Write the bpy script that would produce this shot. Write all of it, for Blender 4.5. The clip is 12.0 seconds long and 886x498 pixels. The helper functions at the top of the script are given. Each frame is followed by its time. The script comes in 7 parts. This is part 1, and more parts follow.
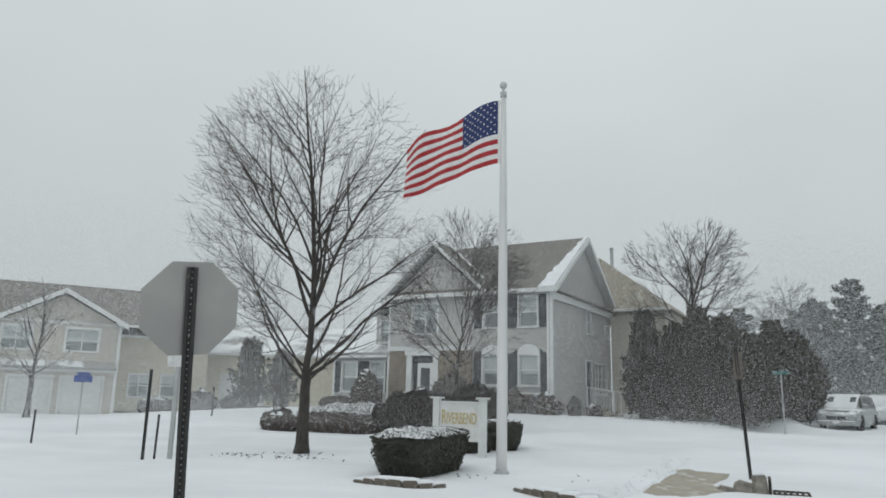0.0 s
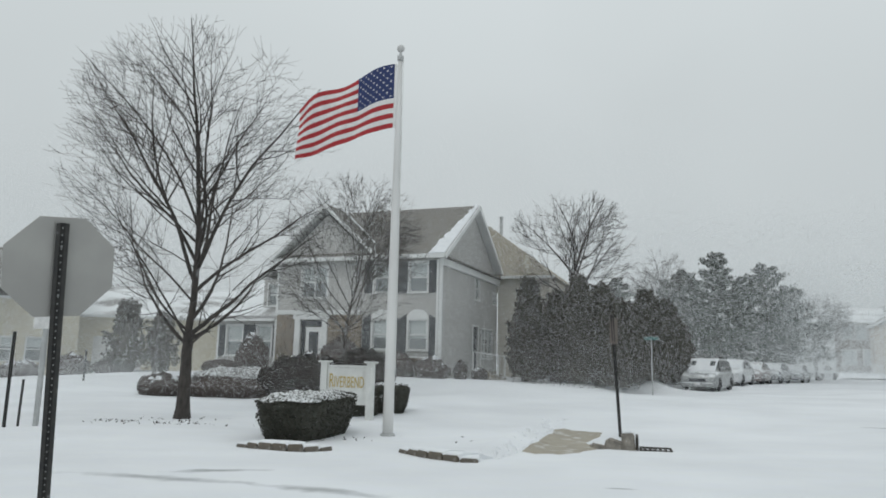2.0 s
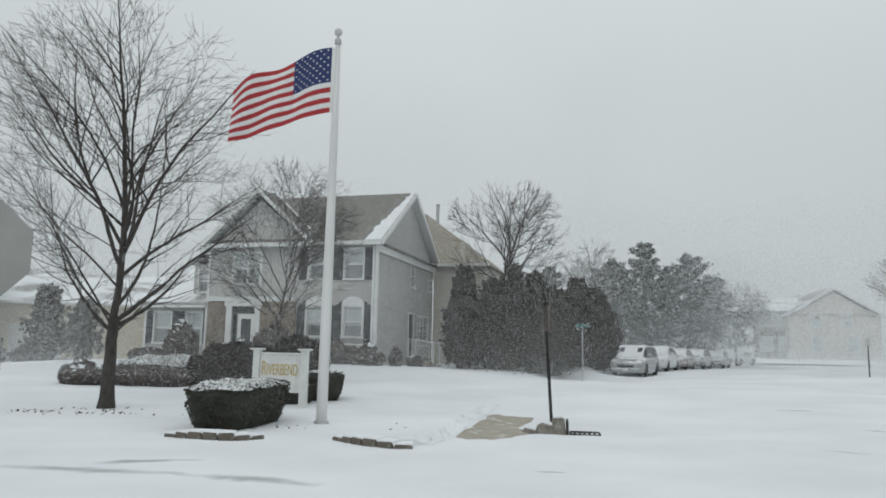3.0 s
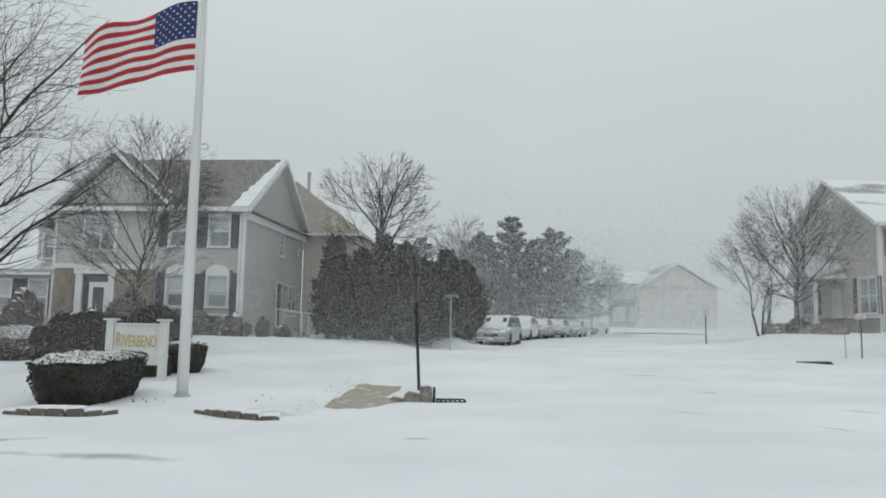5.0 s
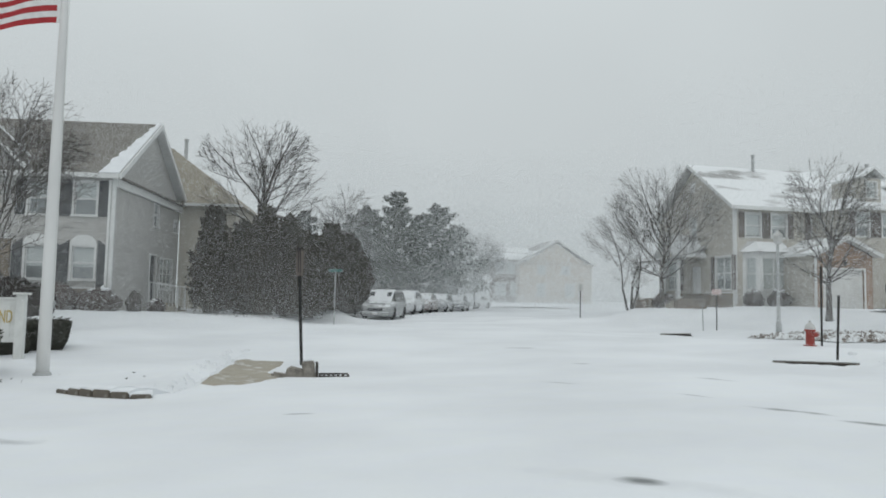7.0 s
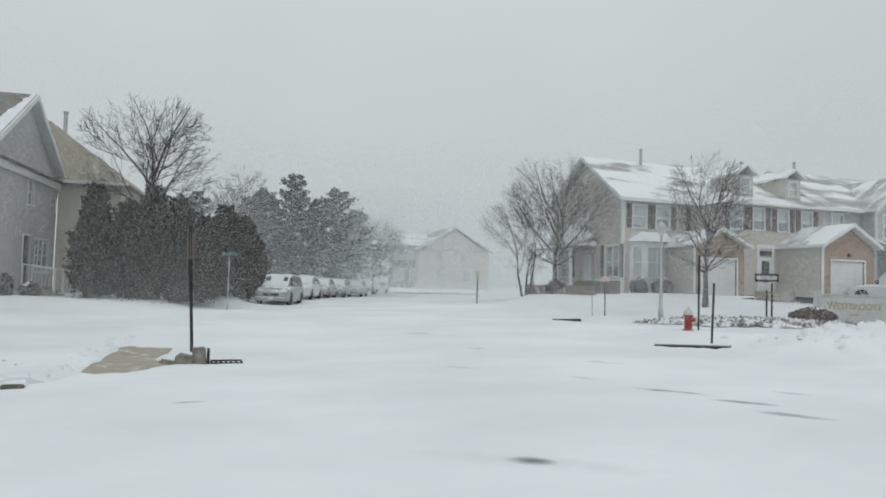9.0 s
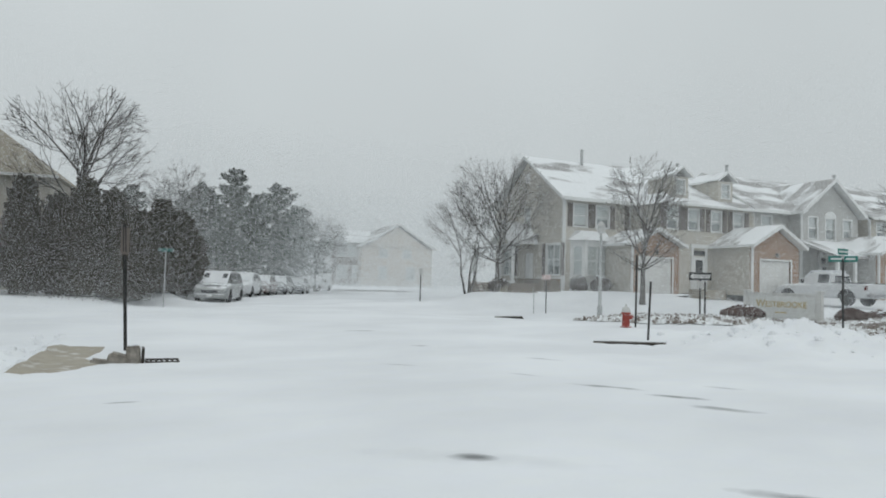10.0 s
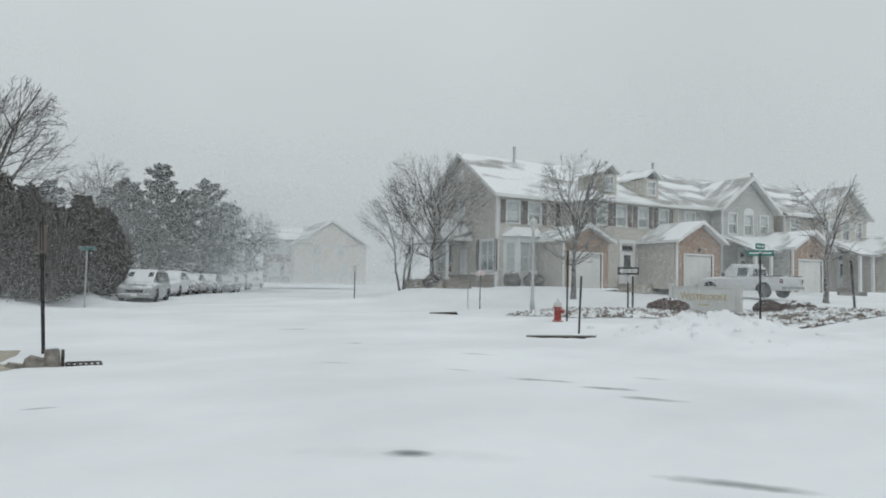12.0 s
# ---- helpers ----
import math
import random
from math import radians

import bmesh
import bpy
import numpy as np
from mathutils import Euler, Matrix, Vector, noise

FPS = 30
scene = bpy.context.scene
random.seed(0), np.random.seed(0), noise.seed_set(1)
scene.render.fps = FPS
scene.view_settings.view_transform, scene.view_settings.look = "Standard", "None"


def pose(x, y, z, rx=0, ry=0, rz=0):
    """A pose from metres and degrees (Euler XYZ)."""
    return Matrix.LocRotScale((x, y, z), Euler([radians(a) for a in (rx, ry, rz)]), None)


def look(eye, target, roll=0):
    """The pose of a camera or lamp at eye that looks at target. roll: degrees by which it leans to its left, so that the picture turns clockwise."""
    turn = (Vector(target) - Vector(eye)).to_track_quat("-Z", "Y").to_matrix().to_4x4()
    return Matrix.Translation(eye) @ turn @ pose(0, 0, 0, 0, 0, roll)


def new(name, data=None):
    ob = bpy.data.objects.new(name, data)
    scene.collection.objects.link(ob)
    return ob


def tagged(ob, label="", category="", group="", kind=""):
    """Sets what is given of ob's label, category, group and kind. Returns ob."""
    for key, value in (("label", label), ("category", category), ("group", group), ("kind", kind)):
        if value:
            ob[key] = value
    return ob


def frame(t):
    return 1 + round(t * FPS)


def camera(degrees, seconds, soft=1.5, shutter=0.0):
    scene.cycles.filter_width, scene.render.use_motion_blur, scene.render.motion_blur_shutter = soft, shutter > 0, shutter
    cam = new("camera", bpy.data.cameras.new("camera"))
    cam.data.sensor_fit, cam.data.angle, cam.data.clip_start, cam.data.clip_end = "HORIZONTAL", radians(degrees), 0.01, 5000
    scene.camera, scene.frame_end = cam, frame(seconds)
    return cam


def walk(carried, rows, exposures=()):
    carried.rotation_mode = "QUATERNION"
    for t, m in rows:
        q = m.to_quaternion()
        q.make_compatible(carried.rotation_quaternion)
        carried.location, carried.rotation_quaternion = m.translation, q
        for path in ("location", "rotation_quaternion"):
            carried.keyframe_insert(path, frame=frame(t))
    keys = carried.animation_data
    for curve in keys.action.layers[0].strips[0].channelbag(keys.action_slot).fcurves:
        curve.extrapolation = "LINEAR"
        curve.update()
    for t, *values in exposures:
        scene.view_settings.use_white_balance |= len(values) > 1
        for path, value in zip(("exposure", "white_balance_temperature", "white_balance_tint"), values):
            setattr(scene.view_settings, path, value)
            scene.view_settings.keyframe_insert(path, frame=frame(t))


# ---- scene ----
# ---- camera: a hand-held turn on the spot, 1.6 m above the street ----
EYE = 1.6
TURN = [  # seconds, heading to the right, tilt up, lean
    (0, -11.74, 11.69, 1.31),
    (0.5, -10.02, 11.31, 1.39),
    (1, -7.82, 10.79, 1.40),
    (1.5, -5.33, 9.85, 1.34),
    (2, -2.71, 9.04, 1.33),
    (2.5, 0.00, 8.62, 1.19),
    (3, 2.58, 8.12, 1.19),
    (3.2, 3.70, 7.91, 1.13),
    (4.8, 12.13, 6.09, 1.23),
    (5, 13.18, 5.92, 1.10),
    (5.5, 14.97, 5.35, 1.20),
    (6, 17.81, 4.90, 1.25),
    (6.5, 20.35, 4.46, 1.31),
    (7, 22.60, 4.03, 1.22),
    (7.2, 23.35, 3.90, 1.43),
    (8.8, 29.98, 2.97, 1.80),
    (9, 30.88, 3.05, 1.58),
    (9.5, 32.98, 2.98, 1.62),
    (10, 35.51, 2.98, 1.75),
    (10.5, 37.52, 2.99, 1.59),
    (11, 38.97, 2.90, 1.39),
    (11.5, 40.31, 2.80, 1.21),
    (12, 40.89, 2.83, 1.16),
]
cam = camera(64.67, 12.0, soft=1.8)
walk(cam, [(t, pose(0, 0, EYE, 90 + tilt, 0, -heading) @ pose(0, 0, 0, 0, 0, lean)) for t, heading, tilt, lean in TURN])

# ---- world and light: a snowstorm's bright, even overcast ----
SKY_NEAR = (0.495, 0.54, 0.555, 1)
SKY_HIGH = (0.81, 0.875, 0.895, 1)


def make_world():
    w = bpy.data.worlds.new("overcast")
    w.use_nodes = True
    nt = w.node_tree
    nt.nodes.clear()
    n, l = nt.nodes.new, nt.links.new
    out, bg = n("ShaderNodeOutputWorld"), n("ShaderNodeBackground")
    sky = n("ShaderNodeTexSky")
    sky.sky_type, sky.sun_disc = "NISHITA", False
    sky.sun_elevation, sky.sun_rotation = radians(35), radians(200)
    grey = n("ShaderNodeHueSaturation")
    grey.inputs["Saturation"].default_value, grey.inputs["Value"].default_value = 0.15, 0.08
    l(sky.outputs[0], grey.inputs["Color"])
    co, sep = n("ShaderNodeTexCoord"), n("ShaderNodeSeparateXYZ")
    l(co.outputs["Generated"], sep.inputs[0])
    ramp = n("ShaderNodeValToRGB")
    e = ramp.color_ramp.elements
    e[0].position, e[0].color = 0.0, SKY_NEAR
    e[1].position, e[1].color = 1.0, SKY_HIGH
    m = ramp.color_ramp.elements.new(0.35)
    m.color = (0.585, 0.635, 0.65, 1)
    l(sep.outputs[2], ramp.inputs[0])
    cloud = n("ShaderNodeTexNoise")
    cloud.inputs["Scale"].default_value, cloud.inputs["Detail"].default_value = 1.7, 3
    l(co.outputs["Generated"], cloud.inputs["Vector"])
    band = n("ShaderNodeMapRange")
    band.inputs[1].default_value, band.inputs[2].default_value = 0.3, 0.7
    band.inputs[3].default_value, band.inputs[4].default_value = 0.95, 1.05
    l(cloud.outputs[0], band.inputs[0])
    mul = n("ShaderNodeMixRGB")
    mul.blend_type, mul.inputs[0].default_value = "MULTIPLY", 1.0
    l(ramp.outputs[0], mul.inputs[1]), l(band.outputs[0], mul.inputs[2])
    mix = n("ShaderNodeMixRGB")
    mix.inputs[0].default_value = 0.06
    l(mul.outputs[0], mix.inputs[1]), l(grey.outputs[0], mix.inputs[2])
    l(mix.outputs[0], bg.inputs[0])
    bg.inputs[1].default_value = 1.0
    l(bg.outputs[0], out.inputs[0])
    scene.world = w


make_world()
sun = new("sun", bpy.data.lights.new("sun", "SUN"))
sun.data.energy, sun.data.angle, sun.data.color = 0.35, radians(40), (1.0, 0.98, 0.95)
sun.matrix_world = look((0, 0, 60), (18, 40, 0))


# ---- materials ----
SNOW = (0.83, 0.85, 0.862)


def material(name, color, color2=None, scale=4.0, rough=0.7, metal=0.0, bump=0.2, bscale=None, snow_up=0.0, dust=0.0, dust_scale=6.0,
             stretch=(1, 1, 1), spec=0.4, lap=0.0, rand=0.0, snow_low=0.45, clear=0.0):
    """A surface with two scales of grain, bump, snow on what faces up (snow_up 0..1) and white patches (dust 0..1):
    wind-packed snow, and on far things painted haze.
    lap: spacing of clapboards in metres. rand: how much single pieces differ."""
    m = bpy.data.materials.new(name)
    m.use_nodes = True
    nt = m.node_tree
    n, l = nt.nodes.new, nt.links.new
    b = nt.nodes["Principled BSDF"]
    b.inputs["Metallic"].default_value = metal
    b.inputs["Specular IOR Level"].default_value = spec
    b.inputs["Coat Weight"].default_value = clear
    co = n("ShaderNodeTexCoord")
    mp = n("ShaderNodeMapping")
    mp.inputs["Scale"].default_value = stretch
    l(co.outputs["Object"], mp.inputs[0])

    def nz(s, d=4):
        t = n("ShaderNodeTexNoise")
        t.inputs["Scale"].default_value, t.inputs["Detail"].default_value = s, d
        l(mp.outputs[0], t.inputs["Vector"])
        return t.outputs[0]

    def rng(src, a, b2, c=0.0, d=1.0):
        r = n("ShaderNodeMapRange")
        r.inputs[1].default_value, r.inputs[2].default_value, r.inputs[3].default_value, r.inputs[4].default_value = a, b2, c, d
        l(src, r.inputs[0])
        return r.outputs[0]

    def mixc(fac, a, c, kind="MIX"):
        x = n("ShaderNodeMixRGB")
        x.blend_type = kind
        for slot, v in ((0, fac), (1, a), (2, c)):
            if isinstance(v, bpy.types.NodeSocket):
                l(v, x.inputs[slot])
            else:
                x.inputs[slot].default_value = v if slot == 0 else (*v[:3], 1)
        return x.outputs[0]

    def mth(op, a, c):
        x = n("ShaderNodeMath")
        x.operation = op
        x.use_clamp = True
        for slot, v in ((0, a), (1, c)):
            if isinstance(v, bpy.types.NodeSocket):
                l(v, x.inputs[slot])
            else:
                x.inputs[slot].default_value = v
        return x.outputs[0]

    color2 = color2 or tuple(c * 0.78 for c in color)
    fine, coarse = nz(scale), nz(scale * 0.13, 3)
    col = mixc(rng(fine, 0.35, 0.65), color, color2)
    col = mixc(rng(coarse, 0.35, 0.65, 0.0, 0.35), col, tuple(c * 0.7 for c in color2))
    if rand:
        info = n("ShaderNodeObjectInfo")
        col = mixc(rng(info.outputs["Random"], 0, 1, 0, rand), col, tuple(c * 0.45 for c in color))
    height = nz(bscale or scale * 3, 5)
    if lap:
        sep = n("ShaderNodeSeparateXYZ")
        l(co.outputs["Object"], sep.inputs[0])
        saw = mth("FRACT", math_raw(nt, "DIVIDE", sep.outputs[2], lap), 0)
        col = mixc(rng(saw, 0.0, 0.12, 0.45, 0.0), col, tuple(c * 0.4 for c in color))
        height = mth("ADD", mth("MULTIPLY", rng(saw, 0, 1, 1, 0), 0.9), mth("MULTIPLY", height, 0.1))
    rgh = rough
    white = None
    if snow_up > 0:
        geo = n("ShaderNodeNewGeometry")
        s2 = n("ShaderNodeSeparateXYZ")
        l(geo.outputs["Normal"], s2.inputs[0])
        up = rng(s2.outputs[2], snow_low, snow_low + 0.25)
        patch = rng(nz(dust_scale * 0.35, 6), 0.62 - 0.35 * snow_up, 0.74 - 0.35 * snow_up)
        white = mth("MULTIPLY", up, patch)
    if dust > 0:
        d = rng(nz(dust_scale, 6), 0.72 - 0.35 * dust, 0.86 - 0.3 * dust, 0.0, min(1.0, 0.35 + dust * 0.5))
        white = d if white is None else mth("ADD", white, d)
    if white is not None:
        col = mixc(white, col, SNOW)
        rgh = rng(white, 0, 1, rough, 0.85)
    l(col, b.inputs["Base Color"])
    if isinstance(rgh, bpy.types.NodeSocket):
        l(rgh, b.inputs["Roughness"])
    else:
        l(rng(fine, 0.3, 0.7, max(0.02, rgh - 0.08), min(1, rgh + 0.08)), b.inputs["Roughness"])
    bp = n("ShaderNodeBump")
    bp.inputs["Strength"].default_value, bp.inputs["Distance"].default_value = bump, 0.02
    l(height, bp.inputs["Height"])
    l(bp.outputs[0], b.inputs["Normal"])
    return m


def math_raw(nt, op, a, c):
    x = nt.nodes.new("ShaderNodeMath")
    x.operation = op
    nt.links.new(a, x.inputs[0])
    x.inputs[1].default_value = c
    return x.outputs[0]


def glass_material():
    m = bpy.data.materials.new("window_glass")
    m.use_nodes = True
    nt = m.node_tree
    nt.nodes.clear()
    n, l = nt.nodes.new, nt.links.new
    out, mx, tr, gl, fr = n("ShaderNodeOutputMaterial"), n("ShaderNodeMixShader"), n("ShaderNodeBsdfTransparent"), n("ShaderNodeBsdfGlossy"), n("ShaderNodeMapRange")
    lw = n("ShaderNodeLayerWeight")
    lw.inputs[0].default_value = 0.3
    l(lw.outputs["Facing"], fr.inputs[0])
    tr.inputs[0].default_value = (0.93, 0.95, 0.95, 1)
    gl.inputs["Roughness"].default_value = 0.04
    fr.inputs[3].default_value, fr.inputs[4].default_value = 0.09, 0.5
    l(fr.outputs[0], mx.inputs[0]), l(tr.outputs[0], mx.inputs[1]), l(gl.outputs[0], mx.inputs[2]), l(mx.outputs[0], out.inputs[0])
    return m


GLASS = glass_material()
M_SNOW = material("packed_snow", SNOW, (0.80, 0.82, 0.85), scale=9, rough=0.85, bump=0.35, bscale=30, spec=0.2)
M_SIDING = material("grey_clapboard", (0.485, 0.48, 0.46), (0.445, 0.44, 0.425), scale=3, rough=0.6, bump=0.5, lap=0.13, dust=0.04)
M_BEIGE = material("beige_clapboard", (0.55, 0.52, 0.45), (0.50, 0.47, 0.40), scale=3, rough=0.6, bump=0.5, lap=0.13, dust=0.12)
M_TAN = material("tan_clapboard", (0.55, 0.525, 0.47), (0.51, 0.485, 0.435), scale=3, rough=0.6, bump=0.5, lap=0.13, dust=0.04)
M_PALEGREY = material("pale_grey_clapboard", (0.51, 0.51, 0.495), (0.47, 0.47, 0.455), scale=3, rough=0.6, bump=0.5, lap=0.13, dust=0.04)
M_CREAM = material("cream_clapboard", (0.66, 0.62, 0.50), (0.60, 0.56, 0.45), scale=3, rough=0.6, bump=0.5, lap=0.13, dust=0.3)
M_TRIM = material("white_trim_paint", (0.78, 0.79, 0.78), (0.72, 0.73, 0.72), scale=6, rough=0.5, bump=0.08, snow_up=0.6)
M_SHINGLE = material("grey_shingle", (0.235, 0.222, 0.20), (0.19, 0.18, 0.165), scale=7, rough=0.9, bump=0.8, lap=0.10, dust=0.16, dust_scale=1.4)
# shingle grey raised to imitate haze; the patches on it are real snow
M_SHINGLE_SNOW = material("hazed_shingle_under_snow", (0.40, 0.395, 0.39), (0.35, 0.345, 0.34), scale=7, rough=0.9, bump=0.6, lap=0.10, snow_up=0.72, dust_scale=1.6, snow_low=0.2, stretch=(0.5, 1.3, 1))
M_SHINGLE_HALF = material("hazed_shingle_half_snow", (0.40, 0.395, 0.39), (0.36, 0.355, 0.35), scale=7, rough=0.9, bump=0.6, lap=0.10, snow_up=0.38, dust_scale=1.4, snow_low=0.2, stretch=(0.5, 1.3, 1))
M_SHUTTER = material("dark_shutter_paint", (0.085, 0.09, 0.095), scale=8, rough=0.55, bump=0.4, dust=0.32, dust_scale=9)
M_SHUTTER_B = material("brown_shutter_paint", (0.17, 0.145, 0.13), scale=8, rough=0.55, bump=0.4, dust=0.42, dust_scale=9)
M_STONE = material("tan_stone_veneer", (0.34, 0.29, 0.23), (0.22, 0.19, 0.16), scale=5, rough=0.85, bump=0.9, bscale=9, dust=0.1)
M_BRICK = material("red_brown_brick", (0.40, 0.28, 0.21), (0.35, 0.25, 0.19), scale=9, rough=0.85, bump=0.7, lap=0.075, dust=0.08)
M_BLIND = material("white_blind", (0.80, 0.81, 0.80), (0.76, 0.77, 0.76), scale=5, rough=0.8, bump=0.3, lap=0.05)
M_ROOM_SHADE = material("dark_room", (0.16, 0.165, 0.17), scale=2, rough=0.9)
M_PANE_BACKING = material("grey_pane_backing", (0.36, 0.37, 0.375), (0.31, 0.32, 0.325), scale=3, rough=0.9, bump=0.3, stretch=(6, 1, 0.3))
M_DOOR = material("garage_door_paint", (0.74, 0.74, 0.72), (0.68, 0.68, 0.66), scale=5, rough=0.5, bump=0.15)
M_BARK = material("wet_bark", (0.085, 0.075, 0.068), (0.05, 0.045, 0.042), scale=12, rough=0.9, bump=0.9, stretch=(1, 1, 0.3), dust=0.16, dust_scale=5)
# bark for far trees: snow flecks, plus haze put into the paler colour
M_BARK_FAR = material("haze_paled_bark", (0.12, 0.108, 0.098), (0.09, 0.083, 0.077), scale=12, rough=0.9, bump=0.9, stretch=(1, 1, 0.3), dust=0.5, dust_scale=5)
M_BARK_HAZE = material("haze_paled_far_bark", (0.13, 0.12, 0.11), (0.10, 0.095, 0.09), scale=12, rough=0.9, bump=0.9, stretch=(1, 1, 0.3), dust=0.4, dust_scale=5)
M_LEAF = material("evergreen_leaves", (0.048, 0.053, 0.042), (0.065, 0.062, 0.048), scale=14, rough=0.6, bump=0.3, dust=0.16, dust_scale=18)
M_LEAF_BROWN = material("winter_brown_leaves", (0.06, 0.05, 0.045), (0.045, 0.04, 0.035), scale=14, rough=0.7, bump=0.3, dust=0.26, dust_scale=16)
# leaves for distant shrubs: flecked with snow and lightened to imitate haze
M_LEAF_FAR = material("haze_paled_flecked_leaves", (0.13, 0.108, 0.098), (0.11, 0.092, 0.083), scale=10, rough=0.7, bump=0.3, dust=0.5, dust_scale=9)
M_LEAF_RED = material("red_brown_winter_leaves", (0.19, 0.135, 0.12), (0.15, 0.11, 0.10), scale=10, rough=0.7, bump=0.3, dust=0.2, dust_scale=9)
M_ARBOR = material("arborvitae_leaves", (0.072, 0.070, 0.058), (0.095, 0.085, 0.068), scale=6, rough=0.7, bump=0.3, dust=0.06, dust_scale=9)
M_PINE = material("snow_dusted_pine", (0.085, 0.105, 0.085), (0.065, 0.08, 0.066), scale=5, rough=0.8, bump=0.3, dust=0.06, dust_scale=7)
M_STEEL = material("weathered_black_steel", (0.035, 0.036, 0.036), (0.055, 0.053, 0.05), scale=14, rough=0.6, metal=0.3, bump=0.2, dust=0.12, dust_scale=14)
M_GALV = material("galvanised_steel", (0.50, 0.51, 0.51), (0.42, 0.43, 0.43), scale=10, rough=0.5, metal=0.5, bump=0.1, dust=0.3, dust_scale=8)
M_SIGNBACK = material("bare_aluminium", (0.385, 0.38, 0.36), (0.35, 0.345, 0.33), scale=3, rough=0.55, metal=0.25, bump=0.06)
M_RED = material("red_enamel", (0.36, 0.065, 0.05), (0.29, 0.055, 0.045), scale=9, rough=0.5, bump=0.2, snow_up=0.7, dust_scale=12, dust=0.1)
M_POLE = material("white_pole_paint", (0.74, 0.74, 0.73), (0.66, 0.66, 0.65), scale=3, rough=0.4, bump=0.05, stretch=(1, 1, 0.2))
M_SIGNWOOD = material("white_sign_paint", (0.76, 0.77, 0.75), (0.68, 0.69, 0.67), scale=6, rough=0.55, bump=0.12, dust=0.1)
M_SIGNPALE = material("pale_weathered_sign_paint", (0.70, 0.70, 0.68), (0.62, 0.62, 0.60), scale=6, rough=0.6, bump=0.12, dust=0.06)
M_SIGNGREY = material("grey_sign_paint", (0.60, 0.60, 0.58), (0.53, 0.53, 0.52), scale=6, rough=0.6, bump=0.12, dust=0.25)
M_GOLD = material("gold_letter_paint", (0.58, 0.45, 0.17), (0.48, 0.37, 0.14), scale=20, rough=0.45, bump=0.1)
M_FLAG_R = material("red_nylon", (0.42, 0.045, 0.05), (0.36, 0.04, 0.045), scale=60, rough=0.7, bump=0.1, spec=0.2)
M_FLAG_W = material("white_nylon", (0.78, 0.77, 0.76), (0.7, 0.69, 0.68), scale=60, rough=0.7, bump=0.1, spec=0.2)
M_FLAG_B = material("blue_nylon", (0.045, 0.06, 0.16), (0.035, 0.05, 0.13), scale=60, rough=0.7, bump=0.1, spec=0.2)
M_BLUE = material("blue_sign_sheeting", (0.12, 0.17, 0.42), scale=9, rough=0.5, dust=0.25)
M_GREEN = material("green_sign_sheeting", (0.02, 0.20, 0.17), scale=9, rough=0.45, dust=0.12)
# far sign's green, washed out in the colour as haze would do
M_GREEN_FAR = material("haze_paled_green_sheeting", (0.10, 0.24, 0.22), scale=9, rough=0.6, dust=0.55, dust_scale=10)
M_BLACK = material("black_sign_sheeting", (0.03, 0.03, 0.032), scale=9, rough=0.5, dust=0.1)
M_WHITE = material("white_sign_sheeting", (0.78, 0.78, 0.77), scale=9, rough=0.45)
M_CONCRETE = material("tan_concrete", (0.42, 0.385, 0.32), (0.37, 0.34, 0.285), scale=4, rough=0.9, bump=0.4, bscale=30, dust=0.46, dust_scale=2.6)
M_KERB = material("granite_kerb_block", (0.22, 0.19, 0.15), (0.15, 0.135, 0.115), scale=8, rough=0.9, bump=0.9, bscale=14, rand=0.5, dust=0.1)
M_BLOCK = material("rough_kerb_concrete", (0.34, 0.315, 0.275), (0.20, 0.185, 0.165), scale=11, rough=0.92, bump=0.9, bscale=16, dust=0.16, dust_scale=7)
M_IRON = material("cast_iron", (0.045, 0.043, 0.04), (0.07, 0.06, 0.05), scale=12, rough=0.7, metal=0.5, bump=0.4, dust=0.12)
M_CAR_W = material("white_car_paint", (0.66, 0.67, 0.68), (0.6, 0.61, 0.62), scale=2, rough=0.3, bump=0.02, snow_up=0.75, dust=0.12, clear=0.5)
M_CAR_S = material("silver_car_paint", (0.36, 0.37, 0.37), (0.31, 0.32, 0.32), scale=2, rough=0.35, metal=0.3, bump=0.02, snow_up=0.75, dust=0.12, clear=0.5)
M_CAR_D = material("dark_car_paint", (0.10, 0.11, 0.12), (0.13, 0.14, 0.15), scale=2, rough=0.35, metal=0.3, bump=0.02, snow_up=0.75, dust=0.25, clear=0.5)
M_CAR_R = material("dull_red_car_paint", (0.22, 0.17, 0.16), (0.2, 0.16, 0.15), scale=2, rough=0.35, bump=0.02, snow_up=0.75, dust=0.25, clear=0.5)
M_CARGLASS = material("dark_car_glass", (0.06, 0.065, 0.07), scale=3, rough=0.12, spec=0.6, bump=0.02, dust=0.1)
M_TYRE = material("rubber_tyre", (0.035, 0.035, 0.036), scale=12, rough=0.85, bump=0.4, dust=0.25)
M_RIM = material("alloy_rim", (0.4, 0.4, 0.41), scale=8, rough=0.4, metal=0.7, dust=0.2)
M_LAMP = material("clear_headlamp", (0.6, 0.62, 0.62), scale=6, rough=0.2, dust=0.2)
M_MULCH = material("brown_mulch_in_snow", (0.17, 0.14, 0.12), (0.22, 0.185, 0.16), scale=14, rough=0.95, bump=0.9, snow_up=0.56, dust_scale=7, snow_low=0.1)
M_DUSTED = material("snow_dusted_hedge_top", (0.055, 0.058, 0.048), (0.08, 0.075, 0.06), scale=16, rough=0.8, bump=0.8, bscale=25, dust=1.02, dust_scale=17)
M_PINK = material("pale_pink_card", (0.62, 0.50, 0.48), scale=6, rough=0.7, dust=0.2)


